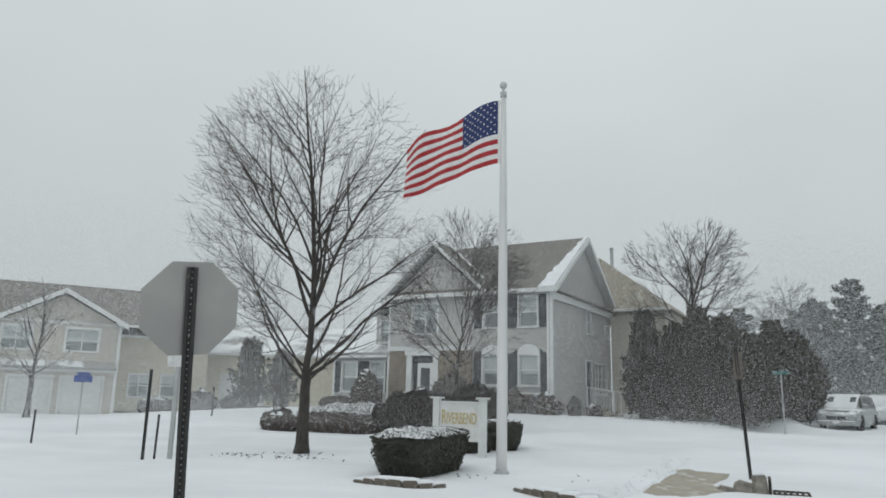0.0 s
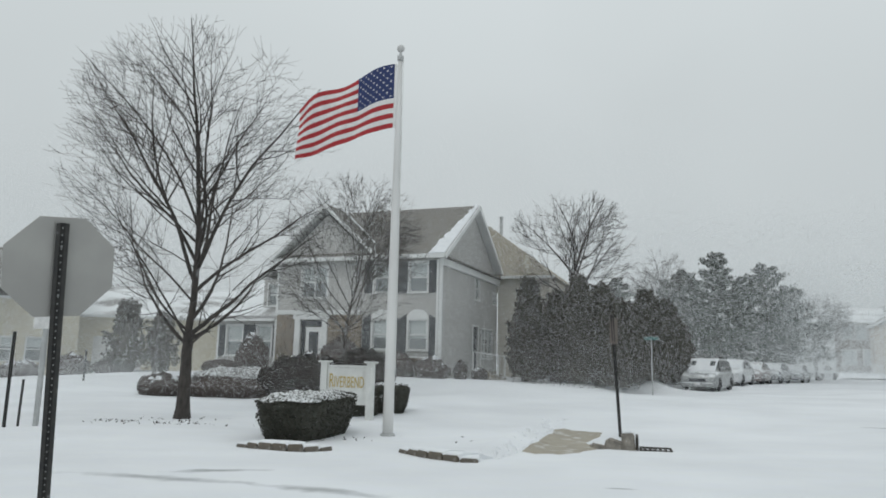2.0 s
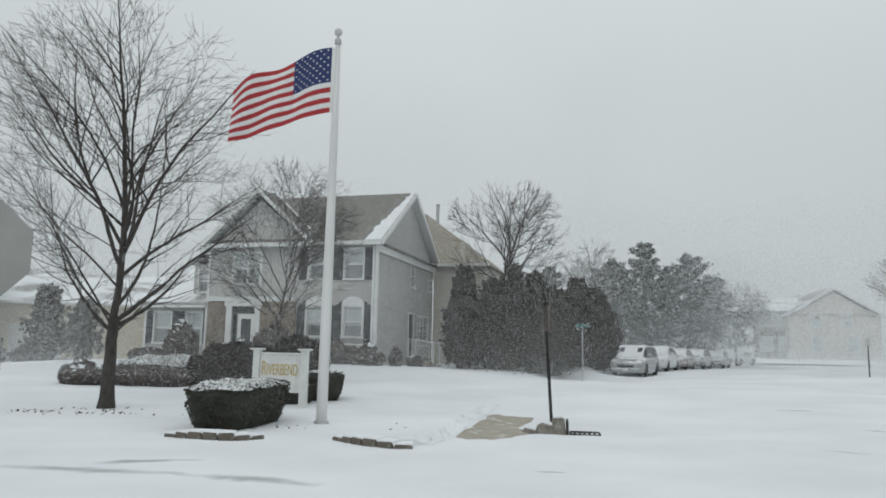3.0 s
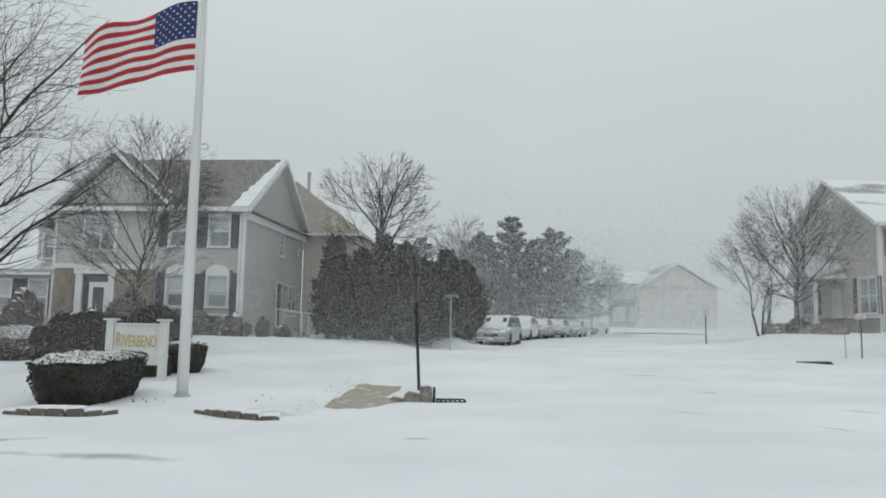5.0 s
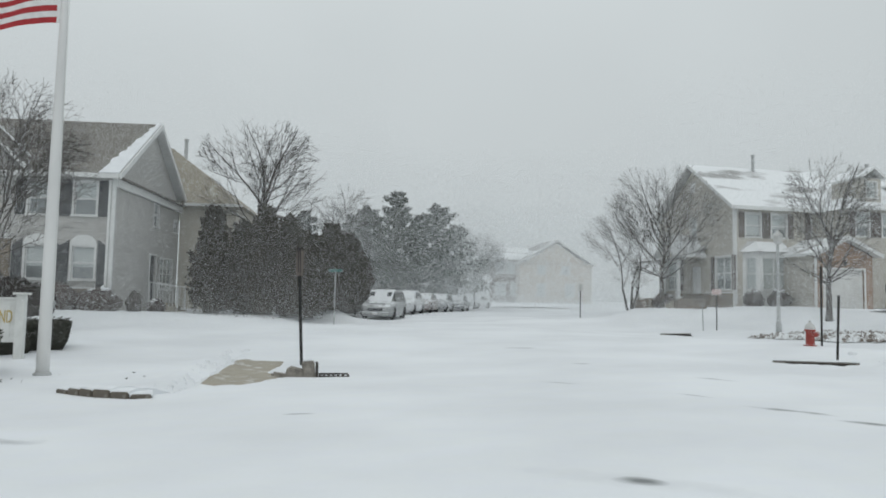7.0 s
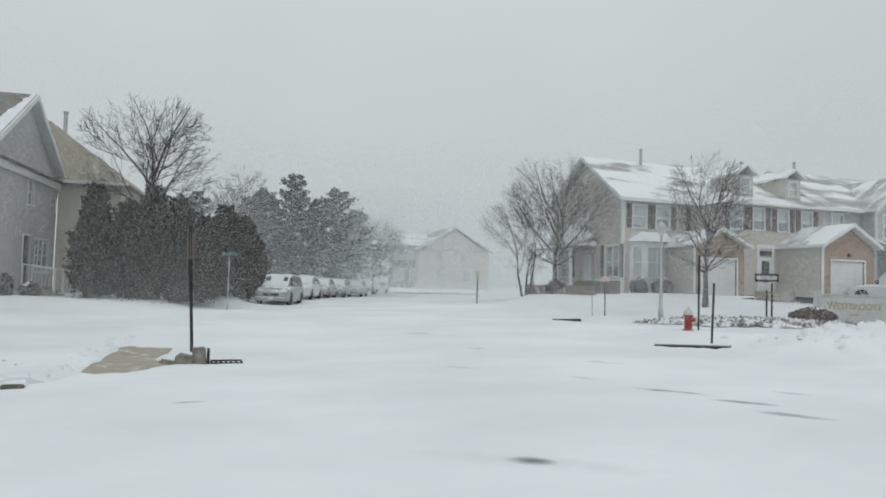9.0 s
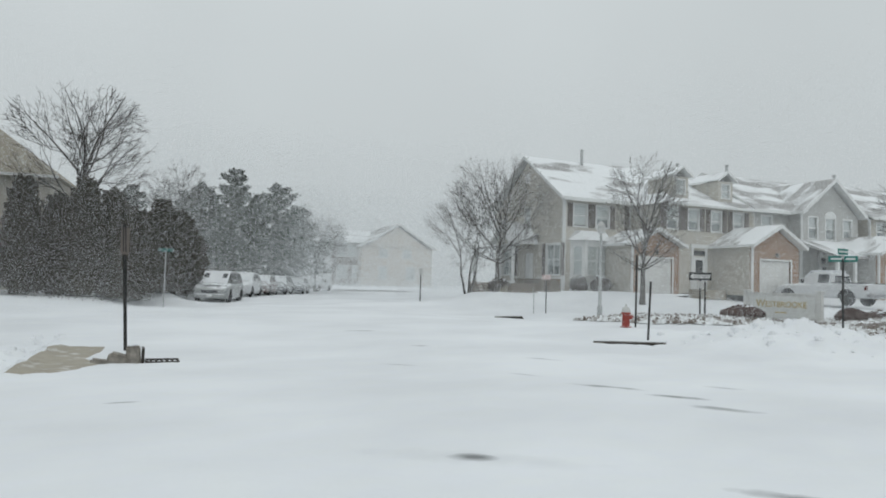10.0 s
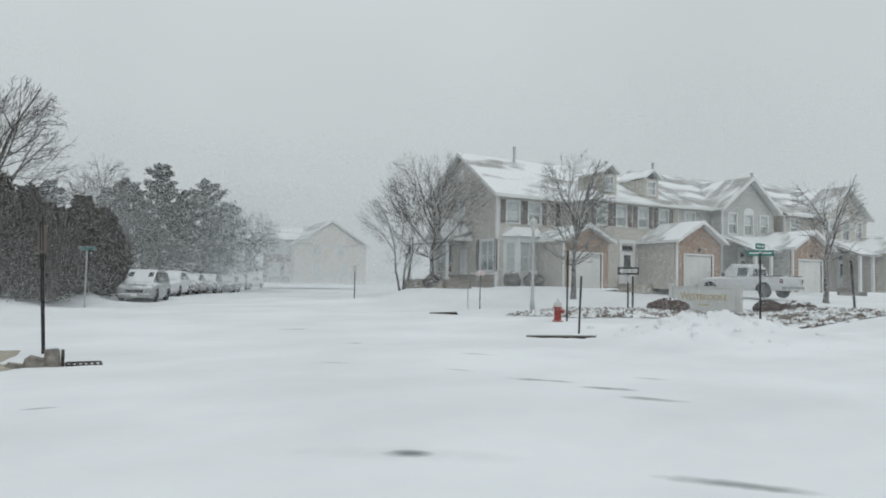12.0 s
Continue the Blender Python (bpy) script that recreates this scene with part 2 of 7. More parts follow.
def flake_material():
    m = bpy.data.materials.new("snowflake")
    m.use_nodes = True
    b = m.node_tree.nodes["Principled BSDF"]
    b.inputs["Base Color"].default_value = (0.87, 0.89, 0.90, 1)
    b.inputs["Roughness"].default_value, b.inputs["Specular IOR Level"].default_value = 0.9, 0.1
    # ice crystals scatter as much light through as back
    nt = m.node_tree
    through_light, mix = nt.nodes.new("ShaderNodeBsdfTranslucent"), nt.nodes.new("ShaderNodeMixShader")
    through_light.inputs[0].default_value = (0.87, 0.89, 0.90, 1)
    nt.links.new(b.outputs[0], mix.inputs[1])
    nt.links.new(through_light.outputs[0], mix.inputs[2])
    nt.links.new(mix.outputs[0], nt.nodes["Material Output"].inputs[0])
    return m


M_FLAKE = flake_material()


# ---- helpers for meshes ----
def part(name, bm, mat, parent=None, label="", smooth=False, at=None):
    """Links a bmesh as one mesh object, under a thing or a part."""
    me = bpy.data.meshes.new(name)
    bm.to_mesh(me)
    bm.free()
    me.materials.append(mat)
    if name.endswith("roof"):
        me.materials.append(M_TRIM)
    if smooth:
        me.polygons.foreach_set("use_smooth", [True] * len(me.polygons))
    ob = new(name, me)
    if parent is not None:
        ob.parent = parent
    if at is not None:
        ob.matrix_basis = at
    if label:
        ob["label"] = label
    return ob


def thing(name, m, label, category, group="", kind=""):
    ob = new(name)
    ob.empty_display_size = 0.2
    ob.matrix_basis = m
    return tagged(ob, label, category, group, kind)


def box(bm, x0, y0, z0, x1, y1, z1, m=None):
    vs = [bm.verts.new((x, y, z)) for z in (z0, z1) for x, y in ((x0, y0), (x1, y0), (x1, y1), (x0, y1))]
    for f in ((3, 2, 1, 0), (4, 5, 6, 7), (0, 1, 5, 4), (1, 2, 6, 5), (2, 3, 7, 6), (3, 0, 4, 7)):
        bm.faces.new([vs[i] for i in f])
    if m is not None:
        bmesh.ops.transform(bm, matrix=m, verts=vs)
    return bm


def boxes(*sizes, m=None):
    bm = bmesh.new()
    for s in sizes:
        box(bm, *s, m=m)
    return bm


def bevelled(bm, width, segments=1):
    bmesh.ops.bevel(bm, geom=bm.edges[:], offset=width, segments=segments, affect="EDGES")
    return bm


def tube(bm, p, q, r0, r1, sides=8, cap=True):
    p, q = Vector(p), Vector(q)
    d = (q - p).normalized()
    a = d.orthogonal().normalized()
    b = d.cross(a)
    rings = []
    for c, r in ((p, r0), (q, r1)):
        rings.append([bm.verts.new(c + (a * math.cos(k * 2 * math.pi / sides) + b * math.sin(k * 2 * math.pi / sides)) * r) for k in range(sides)])
    for k in range(sides):
        bm.faces.new((rings[0][k], rings[0][(k + 1) % sides], rings[1][(k + 1) % sides], rings[1][k]))
    if cap:
        bm.faces.new(rings[0][::-1])
        bm.faces.new(rings[1])
    return bm


def lathe(bm, profile, sides=14, at=(0, 0, 0)):
    rings = []
    for r, z in profile:
        rings.append([bm.verts.new((at[0] + r * math.cos(k * 2 * math.pi / sides), at[1] + r * math.sin(k * 2 * math.pi / sides), at[2] + z)) for k in range(sides)])
    for i in range(len(rings) - 1):
        for k in range(sides):
            bm.faces.new((rings[i][k], rings[i][(k + 1) % sides], rings[i + 1][(k + 1) % sides], rings[i + 1][k]))
    bm.faces.new(rings[0][::-1])
    bm.faces.new(rings[-1])
    return bm


def prism(bm, outline, y0, y1):
    """A closed outline in x and z, drawn out from y0 to y1."""
    a = [bm.verts.new((x, y0, z)) for x, z in outline]
    b = [bm.verts.new((x, y1, z)) for x, z in outline]
    bm.faces.new(a)
    bm.faces.new(b[::-1])
    for i in range(len(a)):
        j = (i + 1) % len(a)
        bm.faces.new((a[j], a[i], b[i], b[j]))
    bmesh.ops.recalc_face_normals(bm, faces=bm.faces[:])
    return bm


def mesh_of(name, verts, faces, mat, parent=None, smooth=False, label=""):
    me = bpy.data.meshes.new(name)
    me.from_pydata(verts, [], faces)
    me.materials.append(mat)
    if smooth:
        me.polygons.foreach_set("use_smooth", [True] * len(me.polygons))
    ob = new(name, me)
    if parent is not None:
        ob.parent = parent
    if label:
        ob["label"] = label
    return ob


# ---- ground: one sheet of snow, with the lots rising from the street ----
GRADES = [(0, 0, 0), (-2, 15, 0), (-7.5, 18.2, 0), (3.4, 15, 0), (-10, 15, 0), (-16, 19, 0.02), (-29, 34, 0.0), (-17.6, 31.4, 0.3), (-15, 33, 0.6),
          (-9, 26, 0.05), (-5.5, 26, 0.3), (-2, 32, 0.8), (-12, 36, 0.85), (5, 36.5, 0.7), (8.7, 34.9, 0.16), (12.4, 39, 0.27), (8.5, 40, 0.9),
          (24, 54, 0.5), (25, 37.4, 0.49), (21.8, 24.8, 0.19), (27, 24, 0.36), (18.8, 15.7, 0.32), (15.8, 13, 0.08), (25.6, 17, 0.6), (24.5, 11.3, 0.31),
          (39, 18, 1.0), (42, 22, 1.12), (28.5, 34, 1.3), (33, 29, 1.55), (45, 24, 1.7), (30.3, 10.2, 0.85), (80, 140, 1.0), (20, -40, 0.0)]
MOUND = (19.6, 10.4)


def track_x(y):
    """Where the trodden track beside the ramp runs."""
    return 0.3 + 0.3 * (y - 12.2) - 0.006 * (y - 12.2) ** 2


def ground_z(x, y):
    s = w = 0.0
    for a, b, z in GRADES:
        k = 1.0 / ((x - a) ** 2 + (y - b) ** 2 + 0.6) ** 1.8
        s, w = s + k * z, w + k
    h = s / w
    d = math.hypot(x, y)
    v = Vector((x, y, 0))
    h += 0.03 * noise.noise(v * 0.45) + 0.02 * noise.noise(Vector((x * 1.9 + y * 1.1, y * 0.6 - x * 0.4, 3))) + 0.008 * noise.noise(v * 1.9)
    if d > 7:
        h += 0.06 * min(1, (d - 7) / 15) * noise.noise(v * 0.13 + Vector((7, 3, 0)))
    # a ploughed heap of snow at the corner across the street
    rx, ry = x - MOUND[0], y - MOUND[1]
    u, n2 = rx * 0.36 - ry * 0.93, rx * 0.93 + ry * 0.36
    e = (u / 2.3) ** 2 + (n2 / (1.2 if n2 > 0 else 3.0)) ** 2
    if e < 4:
        h += 0.62 * math.exp(-e * 1.0) * (1 + 0.5 * noise.noise(v * 1.9)) + math.exp(-e * 0.4) * (0.1 * noise.noise(v * 2.6) + 0.13 * noise.noise(v * 5.5))
    # a trodden track beside the ramp
    if -2 < x < 4 and 11 < y < 20.5:
        c = track_x(y)
        f = min(1, max(0, 20 - y)) * min(1, max(0, y - 11.6))
        h -= 0.11 * math.exp(-((x - c) / 0.2) ** 2) * (1 + noise.noise(v * 2.5)) * f
        h += 0.06 * (math.exp(-((x - c - 0.4) / 0.2) ** 2) + math.exp(-((x - c + 0.4) / 0.2) ** 2)) * f * (1 + noise.noise(v * 3.1))
    return h


def make_ground():
    steps = [0.0]
    while steps[-1] < 3500:
        steps.append(steps[-1] + max(0.22, (steps[-1] - 14) * 0.07 if steps[-1] > 14 else 0.22))
    xs = [9 - s for s in steps[:0:-1]] + [9 + s for s in steps]
    ys = [15 - s for s in steps[:0:-1]] + [15 + s for s in steps]
    verts = [(x, y, ground_z(x, y)) for y in ys for x in xs]
    w = len(xs)
    faces = [(j * w + i, j * w + i + 1, (j + 1) * w + i + 1, (j + 1) * w + i) for j in range(len(ys) - 1) for i in range(w - 1)]
    m = material("wind_blown_snow", SNOW, (0.82, 0.84, 0.87), scale=2.2, rough=0.9, bump=0.6, bscale=5, stretch=(0.85, 1.25, 1), spec=0.15)
    nt = m.node_tree
    n, l = nt.nodes.new, nt.links.new
    b = nt.nodes["Principled BSDF"]
    col = b.inputs["Base Color"].links[0].from_socket
    co = n("ShaderNodeTexCoord")
    # where the wind has scoured the street down to the asphalt: x, y, half length, half width, turn, strength
    scoured = [(4.01, 5.06, 0.2, 0.11, -36, 0.9), (4.04, 5.04, 1.0, 0.2, -43, 0.12), (8.45, 7.38, 0.55, 0.11, -66, 0.7), (8.6, 6.2, 0.34, 0.1, -66, 0.85), (8.35, 5.35, 0.4, 0.11, -62, 0.6), (9.9, 6.3, 0.25, 0.07, -66, 0.4), (10.2, 10.6, 0.4, 0.09, -66, 0.45), (7.2, 11.4, 0.3, 0.06, -50, 0.45),
               (5.54, 2.73, 0.6, 0.09, -62, 0.7), (8.25, 9.07, 0.25, 0.04, -72, 0.55), (-4.09, 9.21, 1.1, 0.16, -6, 0.6), (-1.89, 8.73, 0.9, 0.15, -21, 0.6), (-3.51, 9.91, 0.6, 0.12, 17, 0.7),
               (1.88, 9.47, 0.2, 0.05, 0, 0.65), (10.4, 18.6, 0.45, 0.2, -8, 0.5), (9.63, 14.4, 0.2, 0.12, -16, 0.6)]
    nz = n("ShaderNodeTexNoise")
    nz.inputs["Scale"].default_value, nz.inputs["Detail"].default_value = 3.0, 6
    l(co.outputs["Object"], nz.inputs["Vector"])
    for x, y, a, c, turn, power in scoured:
        mp, ln, r, mul, mx = n("ShaderNodeMapping"), n("ShaderNodeVectorMath"), n("ShaderNodeMapRange"), n("ShaderNodeMath"), n("ShaderNodeMixRGB")
        mp.vector_type = "TEXTURE"
        mp.inputs["Location"].default_value, mp.inputs["Rotation"].default_value, mp.inputs["Scale"].default_value = (x, y, 0), (0, 0, radians(turn)), (a, c, 1e4)
        l(co.outputs["Object"], mp.inputs[0])
        ln.operation = "LENGTH"
        l(mp.outputs[0], ln.inputs[0])
        add = n("ShaderNodeMath")
        add.operation, mul.operation = "MULTIPLY_ADD", "MULTIPLY"
        l(nz.outputs[0], add.inputs[0])
        add.inputs[1].default_value, add.inputs[2].default_value = 1.6, -0.8
        mul.operation = "ADD"
        l(ln.outputs["Value"], mul.inputs[0]), l(add.outputs[0], mul.inputs[1])
        r.inputs[1].default_value, r.inputs[2].default_value, r.inputs[3].default_value, r.inputs[4].default_value = 1.3, 0.2, 0.0, power
        l(mul.outputs[0], r.inputs[0])
        l(r.outputs[0], mx.inputs[0]), l(col, mx.inputs[1])
        mx.inputs[2].default_value = (0.19, 0.20, 0.20, 1)
        col = mx.outputs[0]
    l(col, b.inputs["Base Color"])
    return tagged(mesh_of("ground", verts, faces, m, smooth=True), "wind-blown snow over a street corner and lawns", "ground", kind="structure")


make_ground()


def on_ground(x, y, turn=0.0, sink=0.02):
    return pose(x, y, ground_z(x, y) - sink, 0, 0, turn)


# ---- houses ----
def panel(length, height, holes=(), thick=0.2):
    """A wall in x and z with openings (x0, z0, x1, z1) that go through it; its face is at y = 0, its back at y = thick."""
    xs = sorted({0.0, length, *(h[0] for h in holes), *(h[2] for h in holes)})
    zs = sorted({0.0, height, *(h[1] for h in holes), *(h[3] for h in holes)})

    def solid(i, j):
        if not (0 <= i < len(xs) - 1 and 0 <= j < len(zs) - 1):
            return False
        cx, cz = (xs[i] + xs[i + 1]) / 2, (zs[j] + zs[j + 1]) / 2
        return not any(h[0] < cx < h[2] and h[1] < cz < h[3] for h in holes)

    bm = bmesh.new()
    v = {}

    def vert(i, j, k):
        if (i, j, k) not in v:
            v[i, j, k] = bm.verts.new((xs[i], k * thick, zs[j]))
        return v[i, j, k]

    for i in range(len(xs) - 1):
        for j in range(len(zs) - 1):
            if not solid(i, j):
                continue
            bm.faces.new([vert(i, j, 0), vert(i + 1, j, 0), vert(i + 1, j + 1, 0), vert(i, j + 1, 0)])
            bm.faces.new([vert(i, j, 1), vert(i, j + 1, 1), vert(i + 1, j + 1, 1), vert(i + 1, j, 1)])
            for di, dj, a, b in ((-1, 0, (i, j), (i, j + 1)), (1, 0, (i + 1, j + 1), (i + 1, j)), (0, -1, (i + 1, j), (i, j)), (0, 1, (i, j + 1), (i + 1, j + 1))):
                if not solid(i + di, j + dj):
                    bm.faces.new([vert(*a, 0), vert(*b, 0), vert(*b, 1), vert(*a, 1)])
    return bm


def window(house, m, x, z, w, h, blind=0.6, cols=1, trim=0.09, arch=False, rows=2):
    """A sash window at x, z in the wall whose frame is m: frame, sill, blind, panes. It sits in its opening."""
    t = trim
    bm = panel(w + 2 * t, h + t, [(t, 0.0, w + t, h)], 0.095)
    bmesh.ops.translate(bm, vec=(x - t, -0.035, z), verts=bm.verts[:])
    win = part("window", bm, M_TRIM, house, at=m)
    cw, rh, s = w / cols, h / rows, 0.04
    for c in range(cols):
        for r in range(rows):
            bm = panel(cw - 0.002, rh - 0.002, [(s, s, cw - s, rh - s)], 0.04)
            bmesh.ops.translate(bm, vec=(x + c * cw + 0.001, 0.05 if r == 0 else 0.03, z + r * rh + 0.001), verts=bm.verts[:])
            part("sash", bm, M_TRIM, win)
    part("sill", boxes((x - t - 0.03, -0.08, z - 0.07, x + w + t + 0.03, 0.05, z)), M_TRIM, win)
    for c in range(cols):
        for r in range(rows):
            x0, z0 = x + c * cw + 0.04, z + r * h / rows + 0.04
            p = part("pane", boxes((x0, 0.072, z0, x0 + cw - 0.08, 0.078, z0 + h / rows - 0.08)), GLASS, win)
            p.visible_shadow = False
    if blind > 0:
        part("blind", boxes((x + 0.01, 0.11, z + h * (1 - blind), x + w - 0.01, 0.125, z + h - 0.01)), M_BLIND, win)
    # grey sheet added behind the lower panes to brighten the unlit room
    if blind < 0.9:
        part("curtain", boxes((x + 0.01, 0.14, z + 0.01, x + w - 0.01, 0.15, z + h * (1 - blind) + 0.05)), M_PANE_BACKING, win)
    # dark sheet behind the panes stands in for the unlit room
    part("dark_room", boxes((x - 0.3, 0.9, z - 0.3, x + w + 0.3, 0.95, z + h + 0.3)), M_ROOM_SHADE, win)
    if arch:
        bm = bmesh.new()
        k = 12
        r0 = w / 2 + t
        pts = [(x + w / 2 + r0 * math.cos(math.pi * i / k), z + h + t + 0.42 * math.sin(math.pi * i / k)) for i in range(k + 1)]
        prism(bm, pts, -0.05, -0.002)
        part("arch_panel", bm, M_TRIM, win)
    return win


def shutter(house, m, x, z, w, h, mat, arch=0.0):
    pts = [(x, z), (x + w, z), (x + w, z + h)] + ([(x + w / 2, z + h + arch)] if arch == 0.01 else []) + [(x, z + h + arch)]
    if arch < 0:
        pts = [(x, z), (x + w, z), (x + w, z + h - arch), (x, z + h)]
    bm = prism(bmesh.new(), pts, -0.05, -0.004)
    for i in range(int(h / 0.12)):
        box(bm, x + 0.05, -0.062, z + 0.06 + i * 0.12, x + w - 0.05, -0.05, z + 0.12 + i * 0.12)
    return part("shutter", bm, mat, house, at=m)


def gable(bm, x0, x1, y0, y1, ze, zr, axis="x", thick=0.16):
    """A gable roof as two slabs over a plan; its ridge runs along the axis."""
    if axis == "x":
        ym = (y0 + y1) / 2
        out = [(y0, ze), (ym, zr), (y1, ze), (y1, ze + thick), (ym, zr + thick), (y0, ze + thick)]
        f = lambda a, s: (s, a[0], a[1])
        lo, hi = x0, x1
    else:
        xm = (x0 + x1) / 2
        out = [(x0, ze), (xm, zr), (x1, ze), (x1, ze + thick), (xm, zr + thick), (x0, ze + thick)]
        f = lambda a, s: (a[0], s, a[1])
        lo, hi = y0, y1
    a = [bm.verts.new(f(p, lo)) for p in out]
    b = [bm.verts.new(f(p, hi)) for p in out]
    for i in range(6):
        j = (i + 1) % 6
        bm.faces.new((a[i], a[j], b[j], b[i])).material_index = 0 if i in (3, 4) else 1
    for s in (a, b):
        bm.faces.new((s[0], s[1], s[4], s[5])).material_index = 1
        bm.faces.new((s[1], s[2], s[3], s[4])).material_index = 1
    bmesh.ops.recalc_face_normals(bm, faces=bm.faces[:])
    return bm


def rake_boards(house, x0, x1, y, ze, zr, w=0.2, m=None, t=0.06):
    """Two sloping white boards of a gable end that lies in the plane y."""
    xm = (x0 + x1) / 2
    for a, c in (((x0, ze), (xm, zr)), ((xm, zr), (x1, ze))):
        bm = prism(bmesh.new(), [a, c, (c[0], c[1] - w), (a[0], a[1] - w)], y - t, y)
        part("rake_board", bm, M_TRIM, house, at=m)


def gable_wall(house, x0, x1, y, ze, zr, mat, m=None, thick=0.2):
    bm = prism(bmesh.new(), [(x0, ze), (x1, ze), ((x0 + x1) / 2, zr)], y, y + thick)
    return part("gable_wall", bm, mat, house, at=m)


def vent_pipe(house, x, y, z, h=0.9, r=0.09):
    bm = tube(bmesh.new(), (x, y, z), (x, y, z + h), r, r, 10)
    tube(bm, (x, y, z + h), (x, y, z + h + 0.08), r * 1.4, r * 1.4, 10)
    return part("vent_pipe", bm, M_GALV, house)


def four_walls(house, x0, x1, y0, y1, h, mat, front=(), left=(), right=()):
    """Walls round a plan; holes in each wall's own x from its left end as seen from outside. Returns the frames of front, left and right."""
    f = pose(x0, y0, 0)
    r = pose(x1, y0 + 0.2, 0, 0, 0, 90)
    lf = pose(x0, y1 - 0.2, 0, 0, 0, -90)
    part("wall", panel(x1 - x0, h, front), mat, house, at=f)
    part("wall", panel(y1 - y0 - 0.4, h, right), mat, house, at=r)
    part("wall", panel(y1 - y0 - 0.4, h, left), mat, house, at=lf)
    part("wall", panel(x1 - x0, h), mat, house, at=pose(x1, y1, 0, 0, 0, 180))
    return f, lf, r


def corner_board(house, x, y, h, z0=0.0, s=0.12):
    return part("corner_board", boxes((x - s / 2, y - s / 2, z0, x + s / 2, y + s / 2, h)), M_TRIM, house)


def stone_course(house, x0, x1, z0, z1, y, mat, m=None, bw=0.4, bh=0.2, parent_name="stone_facing"):
    """A facing of single stones in courses."""
    rnd = random.Random(int((x0 + z1) * 100))
    back = part(parent_name, boxes((x0, y - 0.05, z0, x1, y - 0.002, z1)), mat, house, at=m)
    z = z0
    while z < z1 - 0.05:
        h = min(bh * rnd.uniform(0.8, 1.25), z1 - z)
        x = x0
        while x < x1 - 0.05:
            w = min(bw * rnd.uniform(0.7, 1.4), x1 - x)
            part("stone", boxes((x + 0.012, y - 0.07 - rnd.random() * 0.025, z + 0.012, x + w - 0.012, y - 0.04, z + h - 0.012)), mat, back)
            x += w
        z += h
    return back


def house_main():
    """The grey corner house. Its own x runs along the front, 0 at the corner nearest the street; y runs back."""
    hs = thing("house", pose(-1.61, 32.96, 0.72, 0, 0, -18), "grey two-storey clapboard house with dark shutters and snow-edged roof", "house")
    W, D, E, R = 9.0, 9.5, 5.72, 9.1
    up = [(W - 1.62, 4.1, W - 0.72, 5.5), (W - 3.5, 4.1, W - 2.6, 5.5), (W - 7.6, 3.9, W - 6.15, 5.4)]
    low = [(W - 1.6, 1.35, W - 0.68, 2.75), (W - 3.5, 1.35, W - 2.6, 2.75), (W - 7.55, 0.25, W - 6.3, 2.75)]
    side = [(5.0, 4.2, 5.75, 5.4), (8.35, 4.2, 8.95, 4.85), (4.75, 0.45, 5.65, 2.72), (6.35, 1.05, 8.35, 2.65)]
    f, lf, r = four_walls(hs, -W, 0, 0, D, E, M_SIDING, up + low, (), side)
    for i, (x0, z0, x1, z1) in enumerate(up):
        window(hs, f, x0, z0, x1 - x0, z1 - z0, 0.5, 2 if i == 2 else 1)
        if i < 2:
            shutter(hs, f, x0 - 0.52, z0 - 0.05, 0.4, z1 - z0 + 0.15, M_SHUTTER), shutter(hs, f, x1 + 0.12, z0 - 0.05, 0.4, z1 - z0 + 0.15, M_SHUTTER)
    for x0, z0, x1, z1 in low[:2]:
        window(hs, f, x0, z0, x1 - x0, z1 - z0, 0.62, 1, arch=True)
        shutter(hs, f, x0 - 0.54, z0 - 0.3, 0.4, z1 - z0 + 0.3, M_SHUTTER, -0.28)
        s = shutter(hs, f, -(x1 + 0.12) - 0.42, z0 - 0.3, 0.4, z1 - z0 + 0.3, M_SHUTTER, -0.28)
        s.matrix_basis = f @ Matrix.Diagonal((-1, 1, 1, 1))
    for x0, z0, x1, z1 in (side[0], side[1], side[3]):
        window(hs, r, x0, z0, x1 - x0, z1 - z0, 0.35, 3 if x1 - x0 > 1.5 else 1, trim=0.06)
    # front door with surround
    x0, z0, x1, z1 = low[2]
    d = part("door", boxes((x0 + 0.28, 0.06, z0, x1 - 0.02, 0.11, z1 - 0.35)), M_TRIM, hs, "white front door", at=f)
    part("door_glass", boxes((x0 + 0.48, 0.045, z0 + 0.7, x1 - 0.24, 0.058, z1 - 0.6)), M_CARGLASS, d, "dark oval-height glass")
    part("door_handle", boxes((x1 - 0.16, 0.02, z0 + 0.95, x1 - 0.1, 0.06, z0 + 1.1)), M_GALV, d)
    part("sidelight", boxes((x0 + 0.03, 0.06, z0, x0 + 0.22, 0.08, z1 - 0.35)), M_CARGLASS, hs, at=f)
    part("transom", boxes((x0, 0.06, z1 - 0.3, x1, 0.08, z1 - 0.03)), M_CARGLASS, hs, at=f)
    part("door_surround", boxes((x0 - 0.32, -0.09, 0.1, x0 - 0.004, 0.05, z1 + 0.02), (x1 + 0.004, -0.09, 0.1, x1 + 0.3, 0.05, z1 + 0.02), (x0 - 0.4, -0.14, z1 + 0.02, x1 + 0.4, 0.05, z1 + 0.25)), M_TRIM, hs, at=f)
    part("belt_trim", boxes((0.02, -0.09, 3.02, 4.9, -0.004, 3.24)), M_TRIM, hs, at=f)
    part("door_step", boxes((x0 - 0.5, -1.2, -0.2, x1 + 0.5, -0.004, 0.24)), M_CONCRETE, hs, at=f)
    stone_course(hs, 0.05, x0 - 0.34, 0.1, 3.0, -0.003, M_STONE, f)
    stone_course(hs, x1 + 0.32, 4.9, 0.1, 3.0, -0.003, M_STONE, f)
